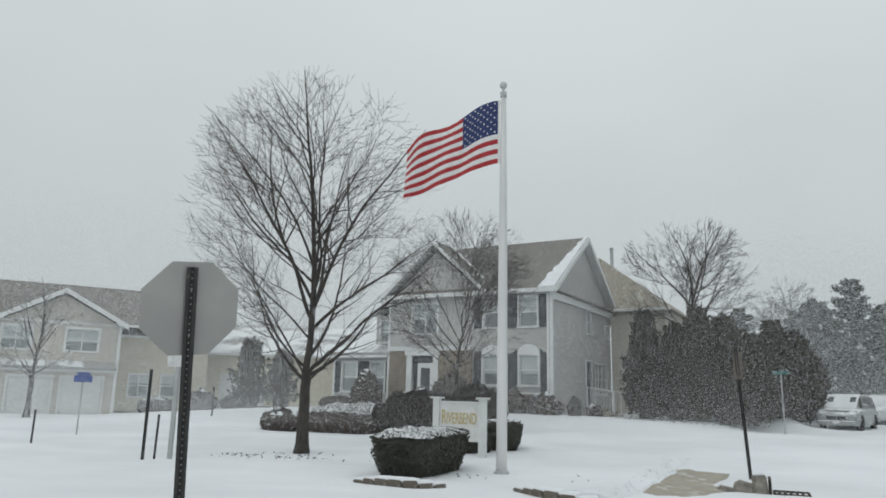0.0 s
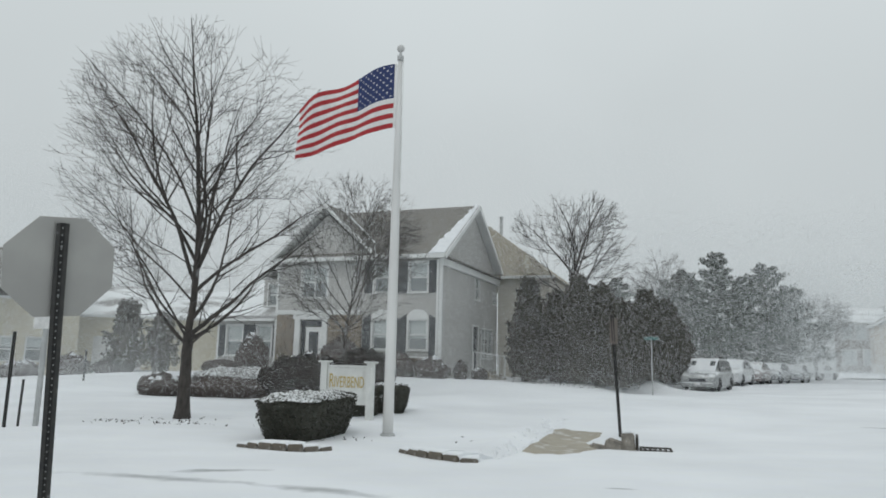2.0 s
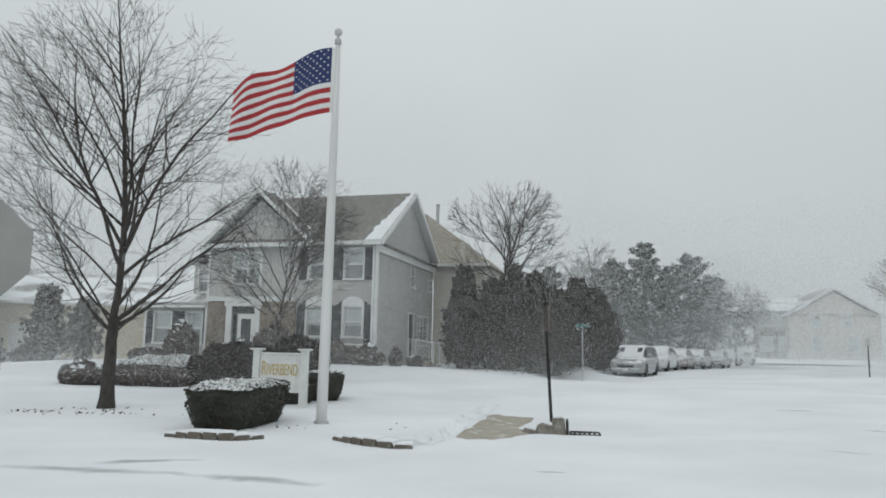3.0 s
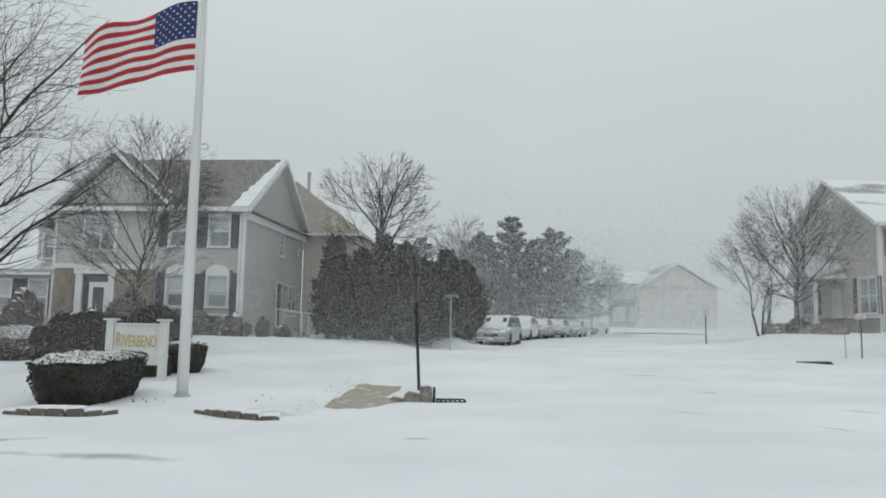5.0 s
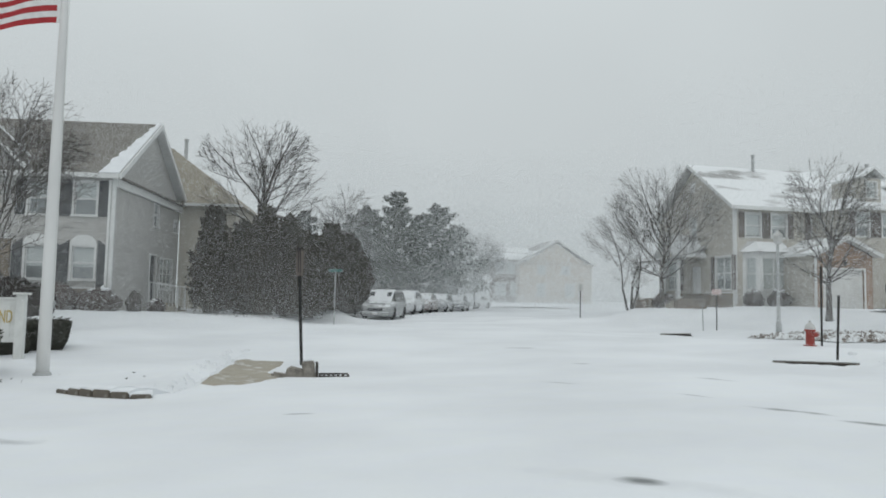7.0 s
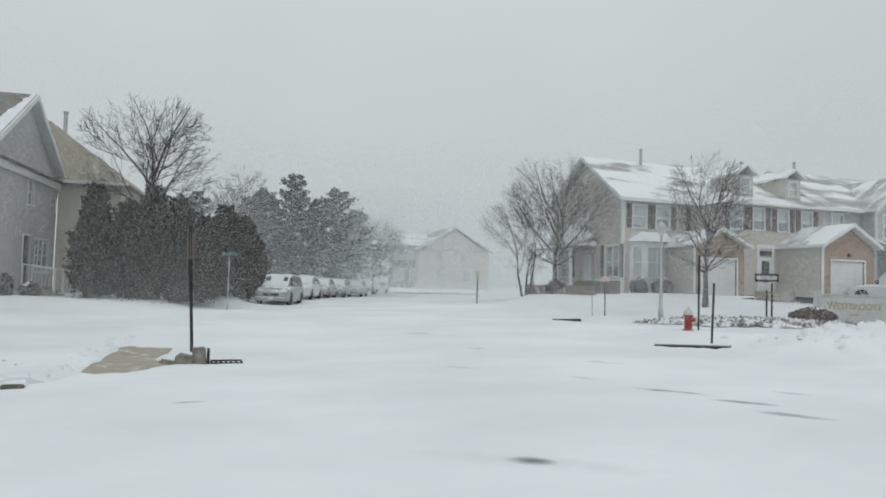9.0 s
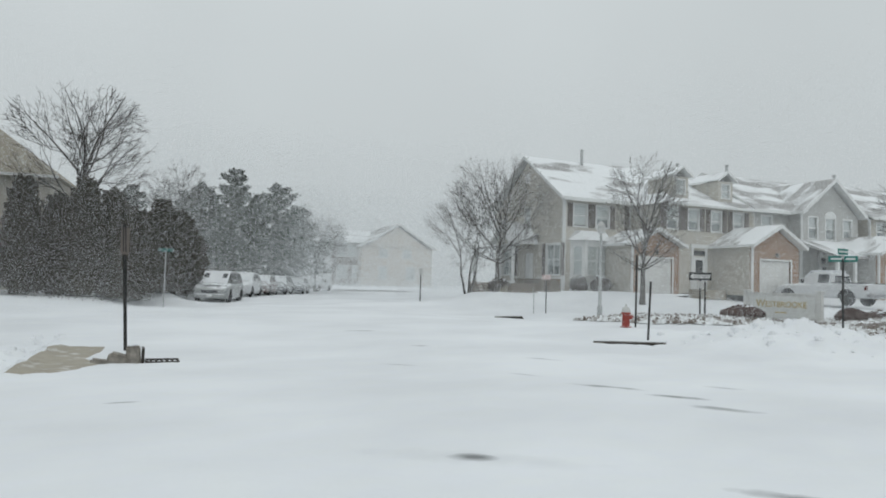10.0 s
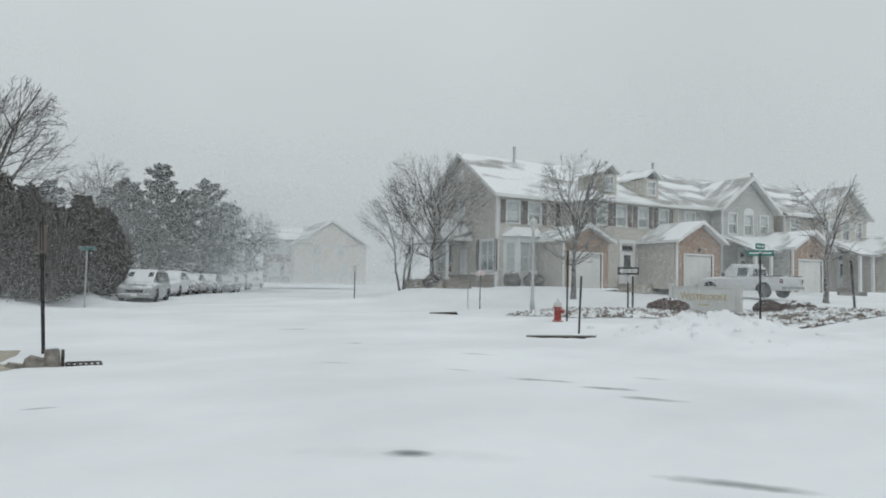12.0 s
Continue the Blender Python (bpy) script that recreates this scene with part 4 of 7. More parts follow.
def house_across():
    """The house with two garage doors beyond the stop sign."""
    hs = thing("house", pose(-27.3, 37.25, 0.0, 0, 0, 42) @ Matrix.Diagonal((0.82, 1, 0.96, 1)), "grey-tan house with double garage doors in blowing snow", "house")
    # its x runs along the front from the right corner to the left (negative), its face towards the street
    E, D, W = 5.3, 8.0, 9.0
    up = [(W - 7.3, 3.7, W - 5.6, 5.0), (W - 3.4, 3.7, W - 1.4, 5.0)]
    doors = [(W - 6.6, 0, W - 4.0, 2.1), (W - 3.4, 0, W - 0.8, 2.1)]
    f, lf, r = four_walls(hs, -W, 0, 0, D, E, M_TAN, up + doors, (), [(0.5, 3.8, 1.3, 4.9)])
    for q in up:
        window(hs, f, q[0], q[1], q[2] - q[0], q[3] - q[1], 0.6, 2, trim=0.14)
    window(hs, r, 0.5, 3.8, 0.8, 1.1, 0.3)
    for q in doors:
        g = part("garage_door", boxes((q[0] + 0.01, 0.1, 0, q[2] - 0.01, 0.13, 2.09)), M_DOOR, hs, "white panelled garage door", at=f)
        for i in range(4):
            for c in range(4):
                cw = (q[2] - q[0]) / 4
                part("door_panel", boxes((q[0] + c * cw + 0.06, 0.08, i * 0.52 + 0.05, q[0] + (c + 1) * cw - 0.05, 0.099, i * 0.52 + 0.47)), M_DOOR, g)
    part("door_trim", boxes(*[(q[0] - 0.12, -0.03, 0, q[0], 0.05, 2.25) for q in doors], *[(q[2], -0.03, 0, q[2] + 0.12, 0.05, 2.25) for q in doors], *[(q[0], -0.03, 2.1, q[2], 0.05, 2.25) for q in doors]), M_TRIM, hs, at=f)
    part("belt_roof", prism(bmesh.new(), [(-0.5, 2.75), (0.0, 3.1), (0.0, 2.6), (-0.5, 2.65)], 0.05, W + 0.1), M_SHINGLE_HALF, hs, at=pose(0, -0.004, 0, 0, 0, 90) @ pose(0, 0, 0))
    part("belt_trim", boxes((-W, -0.12, 2.45, 0, -0.006, 2.64)), M_TRIM, hs)
    gable_wall(hs, -7.6, 0, 0, E, E + 1.75, M_TAN)
    part("front_roof", gable(bmesh.new(), -8.0, 0.45, -0.5, 5, E - 0.05, E + 1.95, "y"), M_SHINGLE, hs)
    rake_boards(hs, -8.0, 0.45, -0.49, E + 0.12, E + 2.1, 0.3)
    part("roof", gable(bmesh.new(), -W - 3.3, 4.6, 0.0, D + 3, E, E + 2.9), M_SHINGLE, hs)
    part("wall", panel(3.2, E, [(0.6, 0.9, 1.9, 2.6)]), M_TAN, hs, at=pose(-W - 3.2, 0.6, 0))
    window(hs, pose(-W - 3.2, 0.6, 0), 0.6, 0.9, 1.3, 1.7, 0.5, 1, trim=0.14, arch=True)
    # cream wing beside it with its own low roof and garage
    wf = pose(0.25, 1.6, 0.15)
    part("wall", panel(6.5, 4.8, [(0.9, 0.9, 2.3, 2.3), (3.2, 0.9, 4.2, 2.3)]), M_CREAM, hs, at=wf)
    window(hs, wf, 0.9, 0.9, 1.4, 1.4, 0.4, 2)
    window(hs, wf, 3.2, 0.9, 1.0, 1.4, 0.4)
    part("wing_roof", gable(bmesh.new(), 0.0, 7.2, 1.1, 9, 4.75, 7.5), M_SHINGLE, hs)
    corner_board(hs, 0, 0, E, s=0.2)
    return hs


house_across()


def cream_house():
    hs = thing("house", pose(-19.5, 46.5, 0.5, 0, 0, 20), "cream clapboard house with a white garage door in blowing snow", "house")
    q = (1.0, 0, 4.0, 2.15)
    f, lf, r = four_walls(hs, -6.5, 6.0, 0, 7, 3.4, M_CREAM, [q], (), ())
    g = part("garage_door", boxes((q[0] + 0.01, 0.1, 0, q[2] - 0.01, 0.13, 2.14)), M_DOOR, hs, "white garage door", at=f)
    for i in range(4):
        part("door_panel", boxes((q[0] + 0.08, 0.08, i * 0.53 + 0.05, q[2] - 0.08, 0.099, i * 0.53 + 0.48)), M_DOOR, g)
    part("roof", gable(bmesh.new(), -6.9, 6.4, -0.4, 7.4, 3.35, 5.6), M_SHINGLE_SNOW, hs)
    gable_wall(hs, 0, 6.6, 0, 3.4, 5.3, M_CREAM, pose(6.0, 0.2, 0, 0, 0, 90))
    gable_wall(hs, 0, 6.6, 0, 3.4, 5.3, M_CREAM, pose(-6.5, 6.8, 0, 0, 0, -90))


cream_house()


def street_end_house(x, y, z, turn, w, e, r, mat, label, top):
    hs = thing("house", pose(x, y, z, 0, 0, turn), label, "house", "houses at the street's end")
    holes = [(w * k, 3.4, w * k + 1.0, 4.8) for k in (0.15, 0.45, 0.75)] + [(w * k, 0.8, w * k + 1.2, 2.3) for k in (0.15, 0.6)]
    side = [(2.0, 3.4, 3.0, 4.8), (5.0, 3.4, 6.0, 4.8), (2.0, 0.8, 3.0, 2.3), (5.5, 0.8, 6.6, 2.3)]
    f, lf, rr = four_walls(hs, 0, w, 0, 9, e, mat, holes, side, ())
    # nearly full blinds keep these windows pale, in place of haze
    windows_in(hs, f, holes, 0.98)
    windows_in(hs, lf, side, 0.98)
    part("roof", gable(bmesh.new(), -0.4, w + 0.4, -0.4, 9.4, e, r), top, hs)
    gable_wall(hs, 0, 8.6, 0.0, e, r - 0.25, mat, pose(0, 8.8, 0, 0, 0, -90))
    rake_boards(hs, -0.4, 9.4, -0.42, e + 0.17, r + 0.17, 0.26, pose(0, 9, 0, 0, 0, -90))


# white flecks in these far walls stand in for haze
M_PALE = material("haze_flecked_clapboard", (0.66, 0.61, 0.55), (0.62, 0.57, 0.51), scale=2, rough=0.7, bump=0.2, lap=0.13, dust=0.3, dust_scale=5)
M_PALE_T = material("haze_flecked_tan_clapboard", (0.30, 0.27, 0.245), (0.27, 0.245, 0.22), scale=2, rough=0.7, bump=0.3, lap=0.13, dust=0.25, dust_scale=3)
street_end_house(37.6, 75.4, 1.3, -27.7, 4.2, 5.0, 6.8, M_PALE_T, "tan house in blowing snow at the street's end", M_SHINGLE_SNOW)
street_end_house(48.9, 70.8, 1.3, 78, 12, 4.5, 7.4, M_PALE, "pale cream gabled house in blowing snow at the street's end", M_SHINGLE_HALF)


def log_border():
    """Snow-topped timbers that edge the bed by the porch tree."""
    t = thing("timber_border", on_ground(28.6, 35.4, 50, 0.05), "stacked timber bed border topped with snow", "border")
    for i, (x0, x1, y, z) in enumerate(((-1.9, 1.7, 0, 0.0), (-1.2, 1.9, 0.1, 0.2), (-0.4, 1.8, 0.2, 0.4))):
        part("timber", bevelled(boxes((x0, y, z, x1, y + 0.2, z + 0.19)), 0.02), M_STONE, t)
        part("snow_ledge", bevelled(boxes((x0, y + 0.02, z + 0.192, x1, y + 0.22, z + 0.23)), 0.015), M_SNOW, t)


log_border()


# ---- trees ----
class Limbs:
    """Collects tapered limbs as one mesh of tubes."""

    def __init__(self):
        self.v, self.f = [], []

    def limb(self, pts, radii, sides):
        base = len(self.v)
        for i, (p, r) in enumerate(zip(pts, radii)):
            d = (pts[min(i + 1, len(pts) - 1)] - pts[max(i - 1, 0)]).normalized()
            a = d.orthogonal().normalized()
            b = d.cross(a)
            for k in range(sides):
                t = k * 2 * math.pi / sides
                self.v.append(p + (a * math.cos(t) + b * math.sin(t)) * r)
        for i in range(len(pts) - 1):
            for k in range(sides):
                q = base + i * sides
                self.f.append((q + k, q + (k + 1) % sides, q + sides + (k + 1) % sides, q + sides + k))

    def mesh(self, name, mat, parent):
        return mesh_of(name, self.v, self.f, mat, parent, smooth=True)


def bare_tree(m, height, spread, fork, girth, seed, mat, label, leaders=9, twig=0.006, dense=1.0, lean=0.0, low=0.2, stems=1, group=""):
    """A leafless tree: trunk, leaders that rise in a fan, branches and twigs that reach an oval outline."""
    rnd = random.Random(seed)
    tree = thing("tree", m, label, "tree", group)
    crown = Limbs()
    mid = fork + (height - fork) * 0.42

    def reach(p):
        """How far p lies out towards the crown's outline; 1 is on it."""
        h = abs(p.z - mid) / ((height - mid) if p.z > mid else (mid - fork * 0.85))
        return (math.hypot(p.x, p.y) / spread) ** 2.2 + h ** 2.2

    def run(p, d, most):
        ln = 0.15
        while ln < most and reach(p + d * ln) < 1.0:
            ln += 0.15
        return ln

    def grow(p, d, length, r, level):
        n = max(3, int(length / (0.26, 0.22, 0.18, 0.14, 0.14)[level]))
        step = length / n
        pts, radii, kids = [p.copy()], [r], []
        bend = Vector((rnd.uniform(-1, 1), rnd.uniform(-1, 1), rnd.uniform(-0.2, 0.9))) * (0.05 if level < 2 else 0.03)
        for i in range(n):
            f = (i + 1) / n
            d = (d + bend + Vector((rnd.gauss(0, 1), rnd.gauss(0, 1), rnd.gauss(0, 1))) * (0.05 + 0.022 * level) + Vector((0, 0, 0.03 if level < 1 else 0.022))).normalized()
            p = p + d * step
            pts.append(p.copy())
            radii.append(max(twig * 0.55, r * (1 - 0.88 * f ** 1.1)))
            if reach(p) > 1.12 and i > 1:
                radii[-1] = twig * 0.5
                break
            if level < 4 and f > (0.22, 0.16, 0.15, 0.2)[level] and rnd.random() < (0.9, 0.74, 0.66, 0.55)[level] * dense:
                kids.append((p.copy(), d.copy(), radii[-1], f))
        crown.limb(pts, radii, 6 if r > 0.05 else 4 if r > 0.02 else 3)
        for q, e, rr, f in kids:
            side = e.cross(Vector((rnd.gauss(0, 1), rnd.gauss(0, 1), rnd.gauss(0, 0.6)))).normalized()
            out = Vector((q.x, q.y, 0))
            out = (out.normalized() if out.length > 0.15 else out) + Vector((0, 0, 0.5))
            if side.dot(out) < 0 and rnd.random() < 0.75:
                side = -side
            ang = radians(rnd.uniform(30, 56))
            k = (e * math.cos(ang) + side * math.sin(ang)).normalized()
            most = length * rnd.uniform(0.33, 0.64) * (1.1 - 0.5 * f)
            ln = min(run(q, k, most), most)
            if ln > 0.2:
                grow(q, k, ln, max(twig, rr * rnd.uniform(0.4, 0.62)), level + 1)
        return pts

    trunk = bmesh.new()
    tops = []
    for s in range(stems):
        a = s * 2.4 + rnd.random()
        off = Vector((math.cos(a), math.sin(a), 0)) * (0.0 if stems == 1 else 0.18)
        out = Vector((math.cos(a), math.sin(a), 0)) * (0.0 if stems == 1 else 0.35)
        prev, pr = off + Vector((0, 0, -0.15)), girth * 1.55
        for i in range(1, 9):
            f = i / 8
            q = off + out * f * fork + Vector((lean * f * f + 0.02 * rnd.uniform(-1, 1), 0.02 * rnd.uniform(-1, 1), fork * f * 1.02))
            r = girth * (1.0 - 0.25 * f) * (1 + 0.4 * math.exp(-f * 9))
            tube(trunk, prev, q, pr, r, 10, cap=i in (1, 8))
            prev, pr = q, r
        tops.append((prev, pr))
    bmesh.ops.remove_doubles(trunk, verts=trunk.verts[:], dist=0.0005)
    part("trunk", trunk, mat, tree, smooth=True)
    per = max(3, leaders // stems)
    for top, pr in tops:
        spine = []
        for i in range(per):
            a = i * 2.399 + rnd.uniform(-0.3, 0.3)
            f = i / max(1, per - 1)
            tilt = radians((6 if i == 0 else 16 + 60 * f) * rnd.uniform(0.75, 1.2))
            d = Vector((math.sin(tilt) * math.cos(a), math.sin(tilt) * math.sin(a), math.cos(tilt)))
            # the steep leaders leave the central one higher up, the spreading ones at the fork or below it
            if i and f < 0.7:
                start = spine[int((0.7 - f) * 0.5 * len(spine))]
            else:
                start = top - Vector((0, 0, rnd.uniform(0, low * fork) if i else 0))
            ln = run(start + d * 0.4, d, height * 1.2) + 0.4
            way = grow(start, d, ln, pr * (0.8 if i == 0 else rnd.uniform(0.24, 0.5)), 0)
            spine = spine or way
    crown.mesh("crown", mat, tree)
    return tree


def leafy(name, spots, size, mat, parent, seed, kind="", squash=1.0):
    """Many small leaf blades at the given (place, outward) spots, as one mesh."""
    rnd = random.Random(seed)
    v, f = [], []
    for p, o in spots:
        d = (o + Vector((rnd.gauss(0, 0.7), rnd.gauss(0, 0.7), rnd.gauss(0, 0.7)))).normalized()
        a = d.cross(Vector((rnd.gauss(0, 1), rnd.gauss(0, 1), rnd.gauss(0, 1)))).normalized()
        s = size * rnd.uniform(0.6, 1.4)
        b = len(v)
        v += [p, p + d * s * 0.5 + a * s * 0.34, p + d * s, p + d * s * 0.5 - a * s * 0.34]
        f.append((b, b + 1, b + 2, b + 3))
    ob = mesh_of(name, v, f, mat, parent)
    if kind:
        ob["kind"] = kind
    return ob


def hedge(x, y, turn, length, depth, height, mat, label, leaf=0.045, count=5000, cap=0.8, seed=1, boxy=3.0, name="hedge", category="hedge", sink=0.05, taper=0.0, group="", crust=None):
    """A clipped shrub: a dark twig core, a skin of single leaves and a cap of snow."""
    rnd = random.Random(seed)
    h = thing(name, on_ground(x, y, turn, sink), label, category, group)
    ph = Vector((seed * 3.1, seed * 1.7, 0))

    def surface(a, t):
        """a round, t from 0 at the foot to 1 on top in the middle."""
        c, s = math.cos(a), math.sin(a)
        k = 1 / (abs(c) ** boxy + abs(s) ** boxy) ** (1 / boxy)
        if boxy < 2.5:
            rr = (0.74 + 0.26 * math.sin(min(1.0, t * 1.9) * math.pi / 2)) * math.cos(max(0.0, t - 0.3) / 0.7 * math.pi / 2) ** 0.65
            z = t ** 0.9
        elif t < 0.62:
            rr, z = 0.9 + 0.1 * math.sin(t / 0.62 * math.pi * 0.75) - taper * (0.62 - t), t / 0.62 * 0.86
        else:
            q = (t - 0.62) / 0.38
            rr, z = math.cos(q * math.pi / 2) ** 0.6, 0.86 + 0.14 * math.sin(q * math.pi / 2)
        p = Vector((c * k * rr * length / 2, s * k * rr * depth / 2, z * height))
        return p * (1 + (0.07 if boxy > 2.5 else 0.16) * noise.noise(p * 2.3 + ph) + 0.05 * noise.noise(p * 6 + ph))

    na, nt = 40, 16
    v, f = [], []
    for j in range(nt + 1):
        for i in range(na):
            v.append(surface(i * 2 * math.pi / na, min(j / nt, 0.985)) * 0.965)
    for j in range(nt):
        for i in range(na):
            f.append((j * na + i, j * na + (i + 1) % na, (j + 1) * na + (i + 1) % na, (j + 1) * na + i))
    f.append(tuple(nt * na + i for i in range(na)))
    mesh_of("twig_core", v, f, mat, h, smooth=True)
    spots = []
    for _ in range(count):
        a, t = rnd.uniform(0, 2 * math.pi), rnd.random() ** 0.9
        p = surface(a, t)
        o = Vector((p.x / (length / 2) ** 2, p.y / (depth / 2) ** 2, (p.z / height - 0.4) * (1.2 if t > 0.5 else 0.2) / height))
        spots.append((p * rnd.uniform(0.95, 1.0), o.normalized()))
    leafy("leaves", spots, leaf, mat, h, seed + 5, "stuff")
    if cap > 0:
        # snow lies on top in clumps; each blob is a low lens
        sv, sf = [], []
        n2 = int(260 * cap) if cap < 0.8 else 0
        for _ in range(n2):
            t = 0.66 + 0.34 * rnd.random() ** 0.6
            a = rnd.uniform(0, 2 * math.pi)
            p = surface(a, t)
            if noise.noise(p * 1.6 + ph) < -0.35 + (1 - cap) * 0.7:
                continue
            r = rnd.uniform(0.06, 0.14) * (0.6 + 0.5 * t)
            b = len(sv)
            sv.append(p + Vector((0, 0, r * 0.45)))
            for k in range(7):
                e = k * 2 * math.pi / 7
                rr = r * rnd.uniform(0.75, 1.25)
                sv.append(p + Vector((math.cos(e) * rr, math.sin(e) * rr, -0.015 - 0.1 * r)))
            sf += [(b, b + 1 + k, b + 1 + (k + 1) % 7) for k in range(7)]
        if sv:
            tagged(mesh_of("snow_cap", sv, sf, M_SNOW, h, smooth=True, label="patchy cap of fresh snow"), kind="stuff")
        if cap > 0.75:
            tv, tf = [], []
            nt2 = 8
            for j in range(nt2 + 1):
                for i in range(na):
                    tt = 0.70 + 0.285 * j / nt2
                    p = surface(i * 2 * math.pi / na, tt) * 1.0
                    p.z += 0.03 * (j / nt2) ** 0.5 - 0.01 + 0.03 * noise.noise(p * 3 + ph) + 0.015 * noise.noise(p * 11 + ph) - 0.03 * p.x / length
                    tv.append(p)
            for j in range(nt2):
                for i in range(na):
                    tf.append((j * na + i, j * na + (i + 1) % na, (j + 1) * na + (i + 1) % na, (j + 1) * na + i))
            tf.append(tuple(nt2 * na + i for i in range(na)))
            mesh_of("snow_crust", tv, tf, crust or M_SNOW, h, smooth=True, label="crust of snow on the clipped top")
    return h


def conifer(x, y, height, radius, seed, mat, label, leaf=0.22, count=5000, form="column", name="evergreen_tree", group="", bark=None):
    """An evergreen: trunk, and a ragged crown of single sprays with gaps."""
    rnd = random.Random(seed)
    tr = thing(name, on_ground(x, y, rnd.uniform(0, 360), 0.05), label, "tree", group)
    part("trunk", tube(bmesh.new(), (0, 0, -0.1), (0, 0, height * 0.9), radius * 0.10 + 0.05, 0.03, 8), bark or M_BARK, tr, smooth=True)
    ph = Vector((seed * 1.3, seed * 2.1, 0))
    limbs, spots = Limbs(), []
    if form == "column":
        for _ in range(count // 26):
            t = rnd.random() ** 0.85
            a = rnd.uniform(0, 2 * math.pi)
            prof = min(1.0, 0.66 + t * 1.7) * (1 - max(0, t - 0.3) / 0.7) ** 0.7 + 0.025
            c = Vector((math.cos(a), math.sin(a), 0))
            lump = 1 + 0.38 * noise.noise(Vector((c.x * 1.8, c.y * 1.8, t * height * 0.8)) + ph) + 0.32 * noise.noise(Vector((c.x * 4, c.y * 4, t * height * 1.8)) + ph)
            r = radius * prof * lump * (1.0 - 0.35 * rnd.random())
            p = Vector((c.x * r, c.y * r, 0.05 + t * (height - 0.4)))
            # each spray fans upwards and out from its twig
            d = (c * rnd.uniform(0.25, 0.9) + Vector((rnd.gauss(0, 0.2), rnd.gauss(0, 0.2), 1.0))).normalized()
            ln = rnd.uniform(0.3, 0.85) * (1.0 - 0.35 * t)
            for _ in range(26):
                u = rnd.random()
                w = 0.11 * (1.1 - u)
                spots.append((p + d * ln * u + Vector((rnd.gauss(0, w), rnd.gauss(0, w), rnd.gauss(0, w))), d))
        core = []
        na, nt = 14, 18
        for j in range(nt + 1):
            for i in range(na):
                t, a = j / nt, i * 2 * math.pi / na
                prof = min(1.0, 0.66 + t * 1.7) * (1 - max(0, t - 0.3) / 0.7) ** 0.7
                c = Vector((math.cos(a), math.sin(a), 0))
                lump = 1 + 0.38 * noise.noise(Vector((c.x * 1.8, c.y * 1.8, t * height * 0.8)) + ph)
                core.append(c * radius * prof * lump * 0.62 + Vector((0, 0, 0.05 + t * (height - 0.5))))
        mesh_of("inner_core", core, [(j * na + i, j * na + (i + 1) % na, (j + 1) * na + (i + 1) % na, (j + 1) * na + i) for j in range(nt) for i in range(na)], mat, tr, smooth=True)
    else:
        # a pine: whorls of limbs that carry tufts
        n = int(height * 4)
        for i in range(n):
            t = 0.14 + 0.86 * i / n
            a = i * 2.4 + rnd.uniform(-0.4, 0.4)
            ln = radius * (1 - ((t - 0.14) / 0.86) ** 1.6) * rnd.uniform(0.45, 1.35) + 0.35
            rise = rnd.uniform(-0.05, 0.35) + 0.35 * t
            base = Vector((0, 0, t * height))
            d = Vector((math.cos(a), math.sin(a), rise)).normalized()
            pts = [base + d * ln * k / 4 + Vector((0, 0, 0.08 * (k / 4) ** 2 * ln)) for k in range(5)]
            limbs.limb(pts, [0.05 * (1 - 0.8 * k / 4) for k in range(5)], 4)
            for _ in range(int(count / n)):
                k = rnd.random() ** 0.6
                q = base + d * ln * k + Vector((rnd.gauss(0, 0.15), rnd.gauss(0, 0.15), rnd.gauss(0.03, 0.085))) * (0.6 + ln * 0.4) + Vector((0, 0, 0.1 * k * k * ln))
                spots.append((q, (d + Vector((0, 0, 0.7))).normalized()))
        limbs.mesh("branchwork", bark or M_BARK_FAR, tr)
    leafy("foliage", spots, leaf, mat, tr, seed + 3, "stuff")
    return tr


bare_tree(on_ground(-7.51, 18.21), 10.6, 3.95, 2.2, 0.17, 11, M_BARK, "tall bare maple with a dark trunk standing in snow", 19, 0.0058, 0.84, 0.0)
bare_tree(on_ground(-4.75, 25.8), 8.3, 3.1, 2.3, 0.095, 5, M_BARK_FAR, "slender bare tree behind the entrance hedges", 21, 0.0085, 1.05)
bare_tree(on_ground(5.36, 39.64), 10.7, 3.7, 4.4, 0.2, 8, M_BARK, "bare tree with a dark nest behind the tall evergreens", 15, 0.013, 0.85)


def birds_nest(x, y, z):
    t = thing("bird_nest", pose(x, y, z), "dark twig nest in the fork of a bare tree", "nest")
    rnd = random.Random(4)
    bm = bmesh.new()
    for _ in range(70):
        a, r = rnd.uniform(0, 6.28), rnd.uniform(0.05, 0.15)
        p = Vector((math.cos(a) * r, math.sin(a) * r, rnd.uniform(-0.12, 0.1)))
        d = Vector((-math.sin(a), math.cos(a), rnd.uniform(-0.3, 0.3))) * 0.12
        tube(bm, p - d, p + d, 0.015, 0.01, 4)
    part("twigs", bm, M_BARK, t)


birds_nest(5.4, 39.5, 8.55)
ROW_TREES = "bare street trees by the townhouses"
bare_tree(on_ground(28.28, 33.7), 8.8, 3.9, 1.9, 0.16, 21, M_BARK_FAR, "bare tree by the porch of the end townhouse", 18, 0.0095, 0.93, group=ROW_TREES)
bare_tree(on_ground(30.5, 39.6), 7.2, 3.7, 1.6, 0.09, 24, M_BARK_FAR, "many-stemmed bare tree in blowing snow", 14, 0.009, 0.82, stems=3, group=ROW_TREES)
